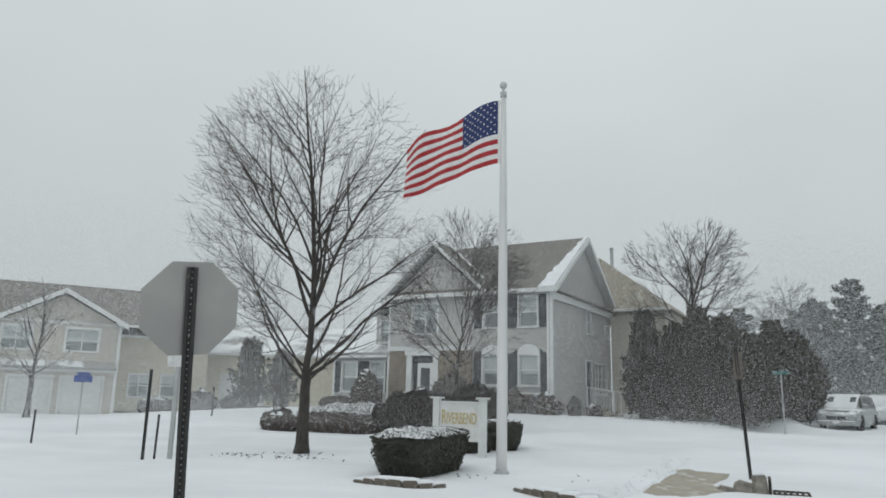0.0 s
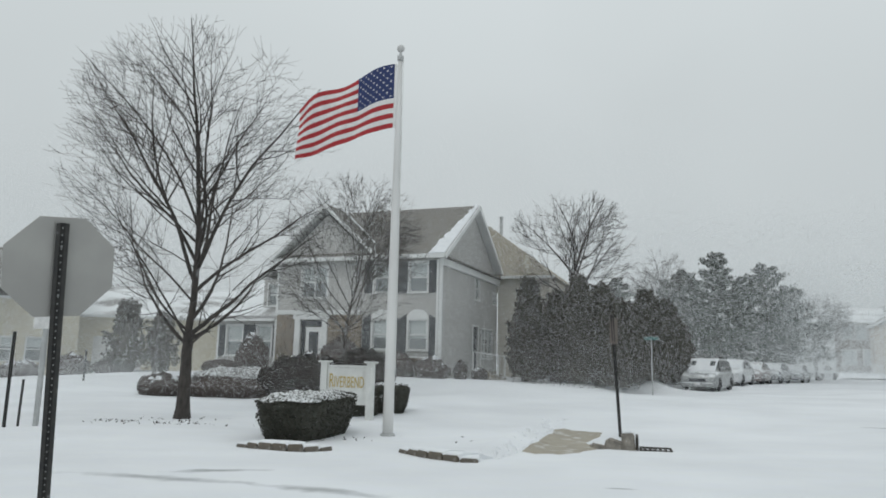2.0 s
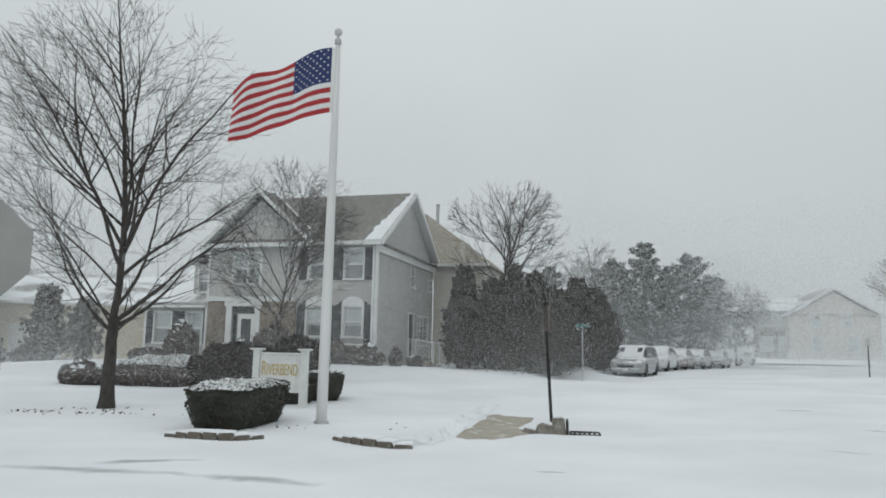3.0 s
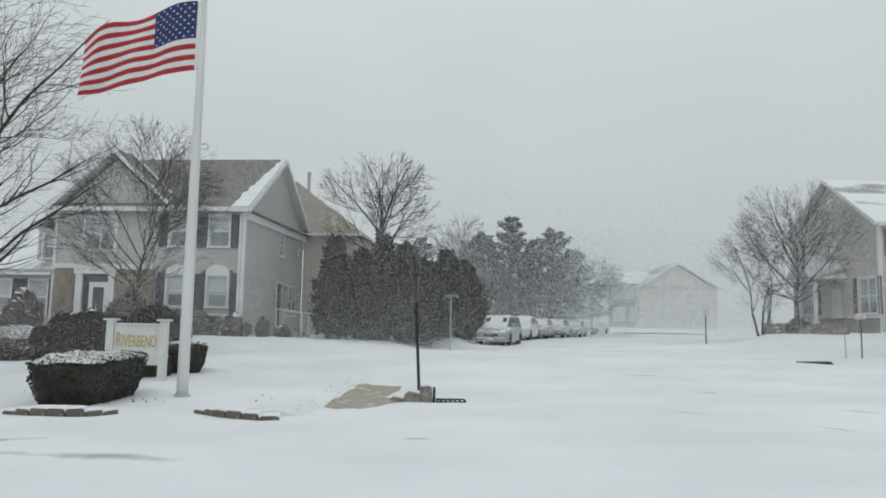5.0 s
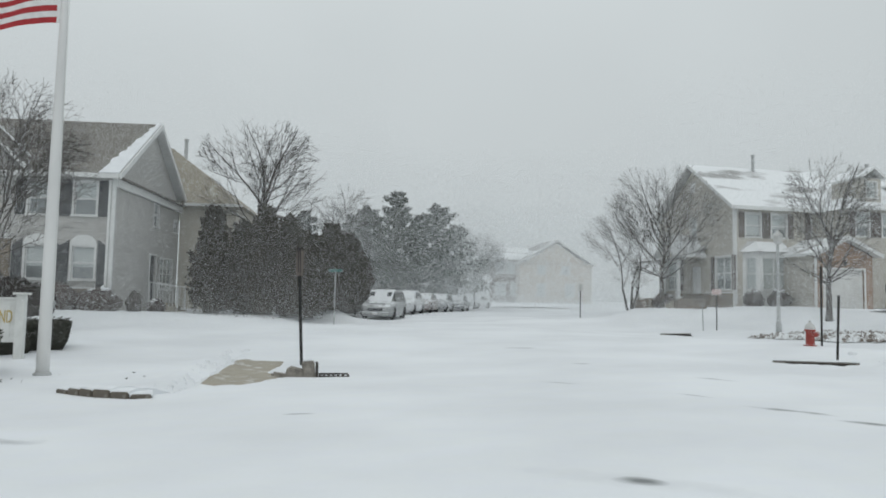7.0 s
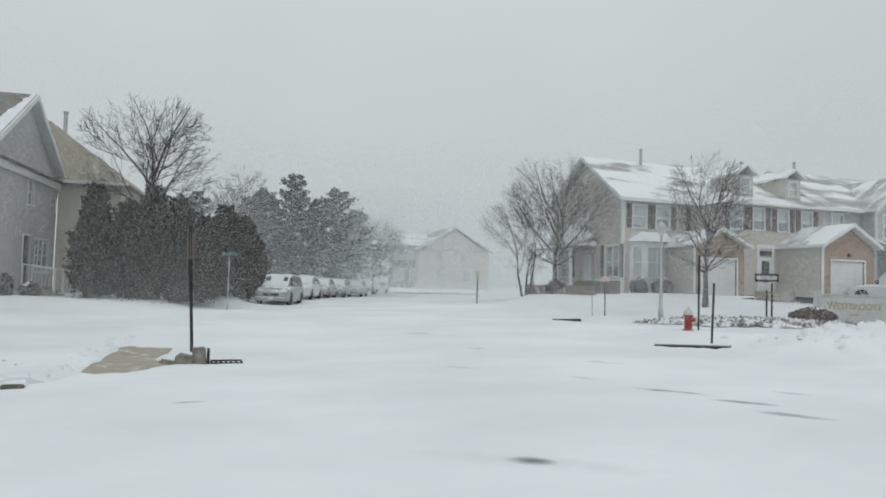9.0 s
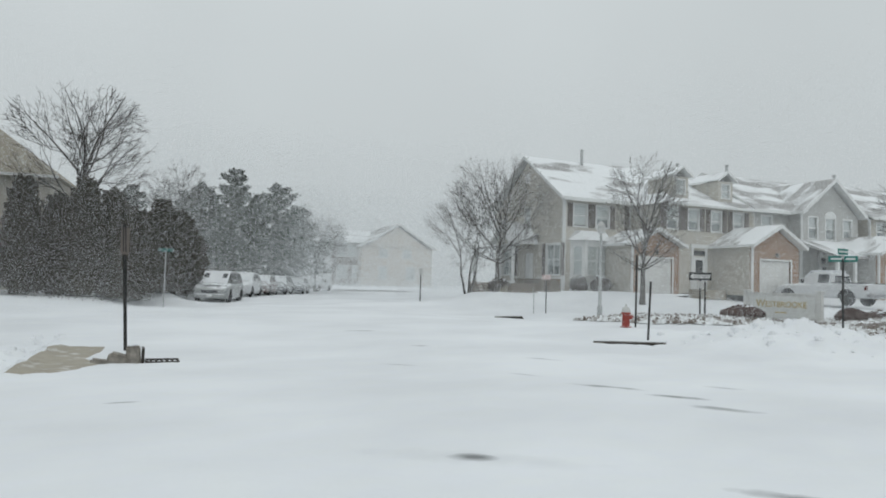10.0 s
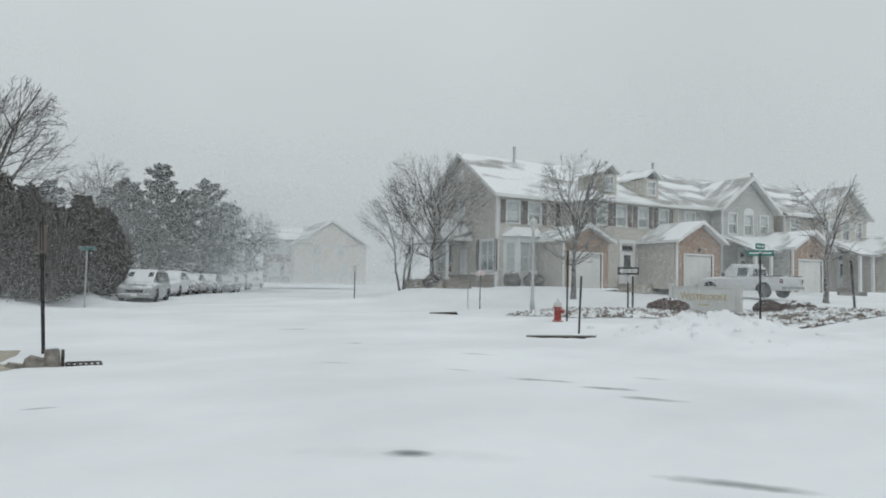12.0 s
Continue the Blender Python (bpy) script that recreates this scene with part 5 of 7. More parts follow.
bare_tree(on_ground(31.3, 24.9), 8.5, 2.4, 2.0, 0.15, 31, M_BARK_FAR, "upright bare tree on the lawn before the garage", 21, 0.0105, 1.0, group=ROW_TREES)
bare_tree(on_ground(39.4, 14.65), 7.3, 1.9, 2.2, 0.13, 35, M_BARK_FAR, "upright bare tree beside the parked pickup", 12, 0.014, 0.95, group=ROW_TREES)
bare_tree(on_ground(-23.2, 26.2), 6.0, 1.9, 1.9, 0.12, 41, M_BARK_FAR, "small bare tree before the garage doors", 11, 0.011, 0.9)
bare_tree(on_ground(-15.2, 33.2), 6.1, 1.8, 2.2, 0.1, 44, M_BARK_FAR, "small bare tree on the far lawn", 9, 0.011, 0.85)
bare_tree(on_ground(13.8, 53.2), 9.8, 2.8, 3.0, 0.13, 51, M_BARK_HAZE, "bare tree behind the hedge row in snow haze", 10, 0.018, 0.8)
bare_tree(on_ground(15.0, 58.5), 8.8, 2.6, 2.5, 0.14, 54, M_BARK_HAZE, "bare twiggy tree in snow haze behind the hedge row", 12, 0.02, 0.95)
bare_tree(on_ground(31.6, 67.0), 8.6, 3.8, 2.0, 0.14, 57, M_BARK_HAZE, "bare tree beyond the parked cars", 12, 0.02, 0.85)
EVERG = "tall evergreens beside the house"
for i, (x, y, h, r) in enumerate([(2.75, 35.7, 5.2, 0.9), (4.2, 35.6, 4.5, 1.0), (5.1, 35.2, 5.3, 1.35), (6.3, 35.4, 5.1, 1.3), (7.4, 36.6, 4.5, 1.2), (8.2, 38.0, 4.2, 1.1), (9.3, 38.6, 4.9, 1.0), (10.6, 39.9, 4.7, 1.05), (11.6, 43.2, 4.3, 1.2), (13.0, 46.5, 4.2, 1.3)]):
    conifer(x, y, h, r, 60 + i, M_ARBOR, "dense dark arborvitae flecked with snow beside the house", 0.14, 13000, group=EVERG, name="arborvitae")
PINES = "pines along the street"
for i, (x, y, h, r) in enumerate([(11.6, 58.5, 8.0, 2.4), (16.3, 55.5, 8.3, 2.9), (19.4, 57.3, 10.1, 3.4), (22.6, 60.5, 8.6, 3.0), (25.6, 63.0, 10.0, 3.6), (29.0, 66.0, 8.4, 3.5)]):
    conifer(x, y, h, r, 80 + i, M_PINE, "tall pine dusted with snow beside the street", 0.22, 9500, "pine", "pine_tree", PINES)
conifer(-20.2, 40.3, 4.4, 1.0, 91, M_ARBOR, "narrow evergreen beside the cream house", 0.16, 3500, name="arborvitae")
conifer(-18.7, 41.5, 3.6, 0.9, 92, M_ARBOR, "narrow evergreen beside the cream house", 0.16, 3000, name="arborvitae")

# ---- hedges and shrubs ----
hedge(-3.4, 14.75, 82, 3.35, 1.36, 0.9, M_LEAF, "clipped boxwood hedge with a crust of snow before the sign", 0.04, 12000, 0.9, 1, 3.5, taper=0.28, crust=M_DUSTED)
hedge(-2.5, 20.6, 10, 1.25, 1.2, 0.8, M_LEAF, "clipped boxwood hedge beside the sign", 0.045, 4500, 0.35, 2, 3.5, taper=0.25)
hedge(-3.4, 19.6, 10, 1.6, 0.8, 0.6, M_LEAF, "low clipped hedge under the sign board", 0.045, 3000, 0.3, 3, 3.5)
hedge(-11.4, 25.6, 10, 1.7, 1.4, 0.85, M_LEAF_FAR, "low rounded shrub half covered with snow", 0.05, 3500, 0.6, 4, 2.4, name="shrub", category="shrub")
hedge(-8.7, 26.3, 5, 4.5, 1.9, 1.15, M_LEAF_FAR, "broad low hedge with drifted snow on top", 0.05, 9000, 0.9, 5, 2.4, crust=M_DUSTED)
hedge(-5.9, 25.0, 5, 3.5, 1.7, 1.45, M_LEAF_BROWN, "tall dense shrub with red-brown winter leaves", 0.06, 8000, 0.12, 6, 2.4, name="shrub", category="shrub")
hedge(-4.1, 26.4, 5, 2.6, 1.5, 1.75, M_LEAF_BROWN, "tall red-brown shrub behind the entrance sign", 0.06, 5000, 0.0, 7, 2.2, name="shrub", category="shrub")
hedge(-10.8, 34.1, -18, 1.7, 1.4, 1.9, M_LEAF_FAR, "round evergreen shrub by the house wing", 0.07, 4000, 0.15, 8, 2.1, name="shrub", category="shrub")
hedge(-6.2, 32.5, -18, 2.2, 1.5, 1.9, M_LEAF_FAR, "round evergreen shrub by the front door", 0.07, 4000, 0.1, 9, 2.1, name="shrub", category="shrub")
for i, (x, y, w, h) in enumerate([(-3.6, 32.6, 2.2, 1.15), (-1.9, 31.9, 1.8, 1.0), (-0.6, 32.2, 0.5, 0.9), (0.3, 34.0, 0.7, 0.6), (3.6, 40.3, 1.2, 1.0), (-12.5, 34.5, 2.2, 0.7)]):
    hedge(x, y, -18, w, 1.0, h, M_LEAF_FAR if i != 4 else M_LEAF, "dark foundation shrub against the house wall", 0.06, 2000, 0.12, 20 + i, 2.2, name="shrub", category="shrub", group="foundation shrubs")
hedge(26.7, 16.2, -58, 1.8, 1.2, 0.62, M_LEAF_RED, "low clipped red-brown shrub beside the sign", 0.05, 4000, 0.05, 30, 2.45, name="shrub", category="shrub")
hedge(28.7, 12.9, -58, 1.2, 0.9, 0.5, M_LEAF_RED, "low red-brown shrub behind the street sign", 0.05, 3000, 0.1, 31, 2.4, name="shrub", category="shrub")
hedge(29.9, 12.2, -58, 1.5, 0.8, 0.4, M_LEAF_RED, "low red-brown shrub in the mulch bed", 0.05, 2000, 0.3, 32, 2.4, name="shrub", category="shrub")
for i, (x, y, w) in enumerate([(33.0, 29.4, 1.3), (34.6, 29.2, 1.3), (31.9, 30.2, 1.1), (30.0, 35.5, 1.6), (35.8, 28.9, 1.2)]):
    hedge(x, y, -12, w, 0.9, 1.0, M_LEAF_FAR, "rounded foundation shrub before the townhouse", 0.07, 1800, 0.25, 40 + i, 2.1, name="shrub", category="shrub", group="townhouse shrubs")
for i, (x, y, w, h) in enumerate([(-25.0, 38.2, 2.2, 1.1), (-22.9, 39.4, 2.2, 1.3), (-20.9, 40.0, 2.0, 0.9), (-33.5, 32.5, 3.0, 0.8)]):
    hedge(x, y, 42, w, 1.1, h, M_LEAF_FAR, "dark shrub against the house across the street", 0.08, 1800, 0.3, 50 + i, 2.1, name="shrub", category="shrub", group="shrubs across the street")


# ---- street furniture ----
def u_post(name, x, y, h, top, label, w=0.07, mat=None, holes=True, category="post", group=""):
    """A channel-section steel post with a row of punched holes, leaning to its top point."""
    t = thing(name, on_ground(x, y, 0, 0.1), label, category, group)
    mat = mat or M_STEEL
    lean = Vector((top[0] - x, top[1] - y, h)).normalized()
    ang = math.degrees(math.atan2(x, y))
    m = lean.to_track_quat("Z", "Y").to_matrix().to_4x4()
    m = Matrix.Translation((0, 0, 0)) @ m @ pose(0, 0, 0, 0, 0, 0)
    # keep the open side towards the street corner
    bm = boxes((-w / 2, 0.0, 0, -w * 0.18, 0.012, h + 0.1), (w * 0.18, 0.0, 0, w / 2, 0.012, h + 0.1), (-w * 0.22, 0.026, 0, w * 0.22, 0.036, h + 0.1),
               (-w * 0.22, 0.008, 0, -w * 0.14, 0.03, h + 0.1), (w * 0.14, 0.008, 0, w * 0.22, 0.03, h + 0.1))
    p = part("post", bm, mat, t, at=pose(0, 0, 0, 0, 0, -ang))
    p.matrix_basis = Matrix.Translation((0, 0, 0)) @ Vector((0, 0, 1)).rotation_difference(lean).to_matrix().to_4x4() @ pose(0, 0, 0, 0, 0, -ang)
    if holes:
        n = int(h / 0.0508)
        bm = bmesh.new()
        for i in range(n):
            z = 0.14 + i * 0.0508
            box(bm, -0.0045, 0.0225, z, 0.0045, 0.0258, z + 0.010)
        tagged(part("punched_holes", bm, M_GALV if mat is M_STEEL else M_STEEL, p), kind="stuff")
    return t, p


def stop_sign():
    t, p = u_post("stop_sign", -3.245, 5.44, 2.57, (-2.98, 4.84), "grey back of a stop sign on a black perforated post", 0.085, category="sign")
    # the board is bolted on the far side of the post
    r = 0.366 / math.cos(math.pi / 8)
    bm = prism(bmesh.new(), [(r * math.cos(math.pi / 8 + k * math.pi / 4), r * math.sin(math.pi / 8 + k * math.pi / 4)) for k in range(8)], 0.040, 0.044)
    b = part("board", bm, M_SIGNBACK, p, "octagonal bare aluminium sign back", at=pose(0.01, 0, 2.345, 0, 0, 14))
    part("red_face", prism(bmesh.new(), [(r * 0.97 * math.cos(math.pi / 8 + k * math.pi / 4), r * 0.97 * math.sin(math.pi / 8 + k * math.pi / 4)) for k in range(8)], 0.0445, 0.0455), M_RED, p, at=pose(0.01, 0, 2.345, 0, 0, 14))
    for z in (2.14, 2.5):
        part("bolt", tube(bmesh.new(), (0, 0.015, z), (0, 0.05, z), 0.008, 0.008, 6), M_GALV, p)


stop_sign()
POSTS = "loose marker posts"
u_post("marker_post", -10.02, 14.95, 2.05, (-9.85, 14.7), "dark leaning steel post in the snow", 0.07, group=POSTS)
u_post("marker_post", -9.82, 15.1, 1.0, (-9.8, 15.1), "short dark steel post in the snow", 0.05, group=POSTS)
u_post("marker_post", -15.1, 17.35, 0.9, (-15.05, 17.3), "short thin post in the snow across the street", 0.05, group=POSTS)
u_post("marker_post", -17.6, 31.4, 1.4, (-17.6, 31.4), "thin dark post on the far lawn", 0.08, group=POSTS)
u_post("corner_post", 3.28, 16.15, 2.7, (3.12, 16.1), "tall dark steel post behind the storm drain", 0.07)
u_post("marker_post", 16.93, 13.25, 1.75, (16.98, 13.22), "grey-brown steel post beside the street drain", 0.06, group=POSTS)
u_post("marker_post", 30.3, 10.2, 2.0, (30.2, 10.3), "dark leaning steel post beyond the mulch bed", 0.09, group=POSTS)
u_post("marker_post", 19.43, 15.73, 2.5, (19.4, 15.7), "thin dark steel post behind the hydrant", 0.06, group=POSTS)
u_post("marker_post", 24.55, 26.3, 1.35, (24.5, 26.3), "thin grey post on the snowy verge", 0.05, mat=M_GALV, holes=False, group=POSTS)


def corner_board_sign():
    """The narrow sign on the corner post, seen nearly edge on."""
    t = thing("narrow_sign", pose(3.14, 16.06, 2.05, 0, 0, -11), "narrow dull brown plate fixed to the corner post", "sign")
    part("plate", bevelled(boxes((-0.085, 0.05, 0.0, 0.085, 0.058, 0.58)), 0.003), M_SHUTTER_B, t)


corner_board_sign()


def plate_post(name, x, y, h, plates, label, r=0.03, mat=None, category="sign", plate_name="sign_plate"):
    """A thin post with flat plates: (width, height, z, turn, material)."""
    t = thing(name, on_ground(x, y, 0, 0.1), label, category)
    part("post", tube(bmesh.new(), (0, 0, 0), (0, 0, h + 0.1), r, r, 8), mat or M_GALV, t)
    for w, ph, z, turn, pm in plates:
        part(plate_name, bevelled(boxes((-w / 2, -r - 0.012, z, w / 2, -r - 0.003, z + ph)), 0.003), pm, t, at=pose(0, 0, 0.1, 0, 0, turn))
    return t


plate_post("blue_street_sign", -16.75, 21.2, 1.9, [(0.56, 0.22, 1.72, 38, M_BLUE), (0.4, 0.1, 1.95, 38, M_BLUE)], "small blue sign on a thin grey post", 0.025)
plate_post("pale_sign_post", -9.53, 15.27, 2.7, [(0.5, 0.6, 2.1, 32, M_WHITE)], "pale galvanised sign post behind the stop sign", 0.06)
plate_post("street_name_sign", 8.66, 34.94, 2.85, [(0.7, 0.16, 2.65, -20, M_GREEN_FAR)], "haze-paled green street name sign on a pale post", 0.035)
plate_post("small_street_sign", 25.0, 37.4, 2.15, [(0.26, 0.42, 1.78, -33, M_SIGNGREY)], "small grey sign on a dark post beside the street", 0.035, M_STEEL)
plate_post("small_red_sign", 25.0, 25.9, 1.95, [(0.42, 0.26, 1.7, -44, M_PINK)], "small faded red sign on a dark post", 0.03, M_STEEL)


def text_mesh(name, words, size, m, mat, parent, depth=0.006):
    cu = bpy.data.curves.new(name, "FONT")
    cu.body, cu.size, cu.extrude, cu.align_x, cu.align_y, cu.small_caps_scale = words, size, depth, "CENTER", "CENTER", 0.8
    for letter in cu.body_format:
        letter.use_small_caps = True
    ob = bpy.data.objects.new(name, cu)
    scene.collection.objects.link(ob)
    bpy.context.view_layer.update()
    me = bpy.data.meshes.new_from_object(ob.evaluated_get(bpy.context.evaluated_depsgraph_get()))
    bpy.data.objects.remove(ob)
    me.materials.clear()
    me.materials.append(mat)
    o = new(name, me)
    o.parent, o.matrix_basis = parent, m
    return o


def one_way_sign():
    x, y = 25.62, 17.45
    ang = -math.degrees(math.atan2(x, y))
    t = thing("one_way_sign", on_ground(x, y, ang, 0.1), "black one-way arrow sign on a steel post", "sign")
    p = part("post", boxes((-0.035, 0, 0, 0.035, 0.03, 2.1)), M_STEEL, t)
    b = part("board", bevelled(boxes((-0.44, -0.016, 1.62, 0.44, -0.006, 1.95)), 0.003), M_BLACK, t)
    pts = [(-0.40, 1.785), (-0.26, 1.92), (-0.26, 1.86), (0.38, 1.86), (0.38, 1.71), (-0.26, 1.71), (-0.26, 1.65)]
    part("arrow", prism(bmesh.new(), pts, -0.0195, -0.0165), M_WHITE, b)
    text_mesh("lettering", "ONE WAY", 0.125, pose(0.06, -0.0205, 1.785, 90, 0, 0), M_BLACK, b, 0.0008)
    part("lower_plate", boxes((-0.12, -0.016, 1.3, 0.12, -0.006, 1.58)), M_SIGNGREY, t)
    u_post("marker_post", 26.56, 17.85, 1.5, (26.56, 17.85), "dark steel post behind the one-way sign", 0.08, group=POSTS)


one_way_sign()


def street_names():
    x, y = 24.53, 11.28
    t = thing("street_name_sign", on_ground(x, y, -math.degrees(math.atan2(x, y)), 0.1), "two green street name blades on a dark post", "sign")
    part("post", tube(bmesh.new(), (0, 0, 0), (0, 0, 2.75), 0.035, 0.035, 8), M_STEEL, t)
    for z, w, turn, off in ((2.62, 0.86, 0, 0.0), (2.86, 0.5, 55, 0.0)):
        b = part("blade", bevelled(boxes((-w / 2, -0.012, z, w / 2, 0.012, z + 0.2)), 0.004), M_GREEN, t, at=pose(0, 0, 0, 0, 0, turn))
        part("lettering_bar", boxes((-w * 0.42, -0.0155, z + 0.07, w * 0.05, -0.0125, z + 0.13), (w * 0.1, -0.0155, z + 0.07, w * 0.42, -0.0125, z + 0.13)), M_WHITE, b)
    part("bracket", lathe(bmesh.new(), [(0.045, 2.72), (0.045, 2.84), (0.03, 2.87)], 8), M_GALV, t)


street_names()


def lamp_post():
    x, y = 26.85, 23.98
    t = thing("lamp_post", on_ground(x, y, 0, 0.1), "pale slender lamp post on the snowy verge", "lamp post")
    part("pole", lathe(bmesh.new(), [(0.13, 0), (0.13, 0.5), (0.085, 0.6), (0.065, 4.0), (0.05, 4.15)], 12), M_GALV, t, smooth=True)
    head = part("lantern", lathe(bmesh.new(), [(0.06, 4.15), (0.16, 4.22), (0.2, 4.52), (0.18, 4.57)], 8), M_SIGNGREY, t)
    part("cap", lathe(bmesh.new(), [(0.23, 4.57), (0.18, 4.64), (0.05, 4.78), (0.02, 4.85)], 8), M_SIGNGREY, head)


lamp_post()


def hydrant():
    t = thing("fire_hydrant", on_ground(18.84, 15.66, 30, 0.02), "red fire hydrant with a pale bonnet standing in snow", "hydrant")
    b = part("barrel", lathe(bmesh.new(), [(0.19, 0), (0.19, 0.05), (0.13, 0.06), (0.12, 0.45), (0.16, 0.46), (0.16, 0.52), (0.13, 0.53)], 16), M_RED, t, smooth=False)
    part("bonnet", lathe(bmesh.new(), [(0.155, 0.53), (0.15, 0.58), (0.12, 0.66), (0.06, 0.71), (0.035, 0.72), (0.035, 0.79)], 16), M_SIGNGREY, t, "pale grey bonnet")
    for i, (a, r) in enumerate(((0, 0.075), (180, 0.075), (270, 0.095))):
        bm = tube(bmesh.new(), (0.1, 0, 0.38), (0.21, 0, 0.38), r, r, 12)
        tube(bm, (0.21, 0, 0.38), (0.25, 0, 0.38), r * 0.5, r * 0.4, 6)
        part("outlet_cap", bm, M_RED, t, at=pose(0, 0, 0, 0, 0, a))


hydrant()


def flagpole():
    x, y = -1.79, 15.1
    t = thing("flagpole", on_ground(x, y, 0, 0.1), "tall white flagpole with a ball on top", "flagpole")
    part("pole", lathe(bmesh.new(), [(0.115, 0), (0.115, 0.5), (0.105, 3.0), (0.075, 6.6), (0.05, 8.45)], 20), M_POLE, t, smooth=True)
    part("collar", lathe(bmesh.new(), [(0.16, 0.06), (0.16, 0.12), (0.12, 0.16)], 18), M_GALV, t)
    part("truck", lathe(bmesh.new(), [(0.07, 8.45), (0.075, 8.56), (0.03, 8.58), (0.03, 8.66)], 12), M_GALV, t)
    part("ball", lathe(bmesh.new(), [(0.005 + 0.085 * math.sin(math.pi * k / 10), 8.74 - 0.085 * math.cos(math.pi * k / 10)) for k in range(11)], 16), M_SIGNGREY, t, "tarnished metal ball", smooth=True)
    part("halyard", tube(bmesh.new(), (0.12, -0.02, 1.4), (0.075, -0.02, 8.5), 0.006, 0.006, 5), M_SIGNWOOD, t)
    part("cleat", boxes((0.1, -0.03, 1.35, 0.14, 0.01, 1.5)), M_GALV, t)


flagpole()


def flag():
    """Cloth with thirteen stripes and a blue field; the wind carries it out to one side and it sags towards its fly end."""
    hoist, fly, nx, ny = 1.52, 2.45, 48, 26
    t = thing("flag", pose(-1.84, 15.08, 6.75, 0, 0, 4), "red, white and blue striped flag flying in the wind", "flag")

    def place(u, v):
        """u along the fly, v up the hoist, both 0 to 1."""
        sag = 0.98 * u ** 1.25 * (0.75 + 0.25 * v) + 0.12 * u * (1 - v)
        wave = 0.16 * u ** 0.8 * math.sin(u * 9.5 - v * 2.2) + 0.07 * u * math.sin(u * 17 + v * 4)
        z = hoist * v * (1 - 0.10 * u) - sag + 0.05 * u * math.sin(u * 8 + 0.6)
        return Vector((-fly * (u * 0.87 + 0.02 * math.sin(u * 9)) - 0.06, wave, z))

    def cloth(name, mat, keep, off=0.0, grid=(nx, ny)):
        v, f, ids = [], [], {}
        for i in range(grid[0]):
            for j in range(grid[1]):
                if not keep(i / grid[0], j):
                    continue
                q = []
                for a, b in ((i, j), (i + 1, j), (i + 1, j + 1), (i, j + 1)):
                    if (a, b) not in ids:
                        ids[a, b] = len(v)
                        v.append(place(a / grid[0], b / grid[1]) + Vector((0, off, 0)))
                    q.append(ids[a, b])
                f.append(q)
        return mesh_of(name, v, f, mat, t, smooth=True)

    canton = lambda u, j: u < 0.395 and j >= 12
    for s in range(13):
        cloth("stripe", M_FLAG_R if s % 2 == 0 else M_FLAG_W, lambda u, j, s=s: j // 2 == s and not canton(u, j))
    field = cloth("blue_field", M_FLAG_B, canton)
    v, f = [], []
    for r in range(9):
        for c in range(6 if r % 2 == 0 else 5):
            u0, v0 = 0.40 * (2 * c + 1 + r % 2) / 12, 12 / 26 + (14 / 26) * (r + 0.7) / 9.4
            for side in (-0.006, 0.006):
                b = len(v)
                for k in range(10):
                    rr = (0.029 if k % 2 == 0 else 0.012)
                    a = math.pi / 2 + k * math.pi / 5
                    v.append(place(u0 + rr * math.cos(a) / fly, v0 + rr * math.sin(a) / hoist) + Vector((0, side, 0)))
                f.append(tuple(range(b, b + 10)))
    tagged(mesh_of("stars", v, f, M_FLAG_W, field, label="white stars"), kind="stuff")
    part("heading", boxes((-0.07, -0.01, 0.0, -0.02, 0.01, hoist)), M_FLAG_W, t)
    for z in (0.06, hoist - 0.06):
        part("snap_hook", tube(bmesh.new(), (-0.03, 0, z), (0.0, 0, z), 0.012, 0.012, 6), M_GALV, t)


flag()


def estate_sign(name, a, b, height, words, size, mat, panel_mat, label, board_low, tall=1.0):
    """A painted board between two square posts with caps, and gold lettering."""
    ax, ay = a
    bx, by = b
    ln = math.hypot(bx - ax, by - ay)
    z = (ground_z(ax, ay) + ground_z(bx, by)) / 2 - 0.05
    t = thing(name, pose(ax, ay, z, 0, 0, math.degrees(math.atan2(by - ay, bx - ax))), label, "sign")
    for x in (0, ln):
        p = part("post", bevelled(boxes((x - 0.09, -0.09, -0.3, x + 0.09, 0.09, height)), 0.008), mat, t)
        part("post_cap", bevelled(boxes((x - 0.15, -0.15, height, x + 0.15, 0.15, height + 0.05)), 0.008), mat, p)
    board = part("board", bevelled(boxes((0.095, -0.035, board_low, ln - 0.095, 0.035, height - 0.12)), 0.006), mat, t)
    part("inset_panel", bevelled(boxes((0.2, -0.052, board_low + 0.1, ln - 0.2, -0.037, height - 0.22)), 0.006), panel_mat, board)
    part("top_rail", bevelled(boxes((0.095, -0.06, height - 0.118, ln - 0.095, 0.06, height - 0.06)), 0.006), mat, t)
    mid = (board_low + height) / 2
    text_mesh("lettering", words, size, pose(ln / 2, -0.058, mid + 0.06, 90, 0, 0) @ Matrix.Diagonal((1, tall, 1, 1)), M_GOLD, board)
    part("lettering_bar", boxes((ln * 0.42, -0.058, mid - size * tall * 0.72, ln * 0.58, -0.0525, mid - size * tall * 0.62)), M_GOLD, board)
    return t


estate_sign("entrance_sign", (-3.96, 18.78), (-2.69, 18.50), 1.50, "Riverbend", 0.235, M_SIGNWOOD, M_SIGNWOOD, "white wooden entrance sign with gold lettering in the snow", 0.42, 2.2)
estate_sign("entrance_sign", (28.15, 16.9), (27.75, 13.6), 1.25, "Westbrooke", 0.42, M_SIGNPALE, M_SIGNWOOD, "grey entrance sign with gold lettering behind a snow heap", 0.1)


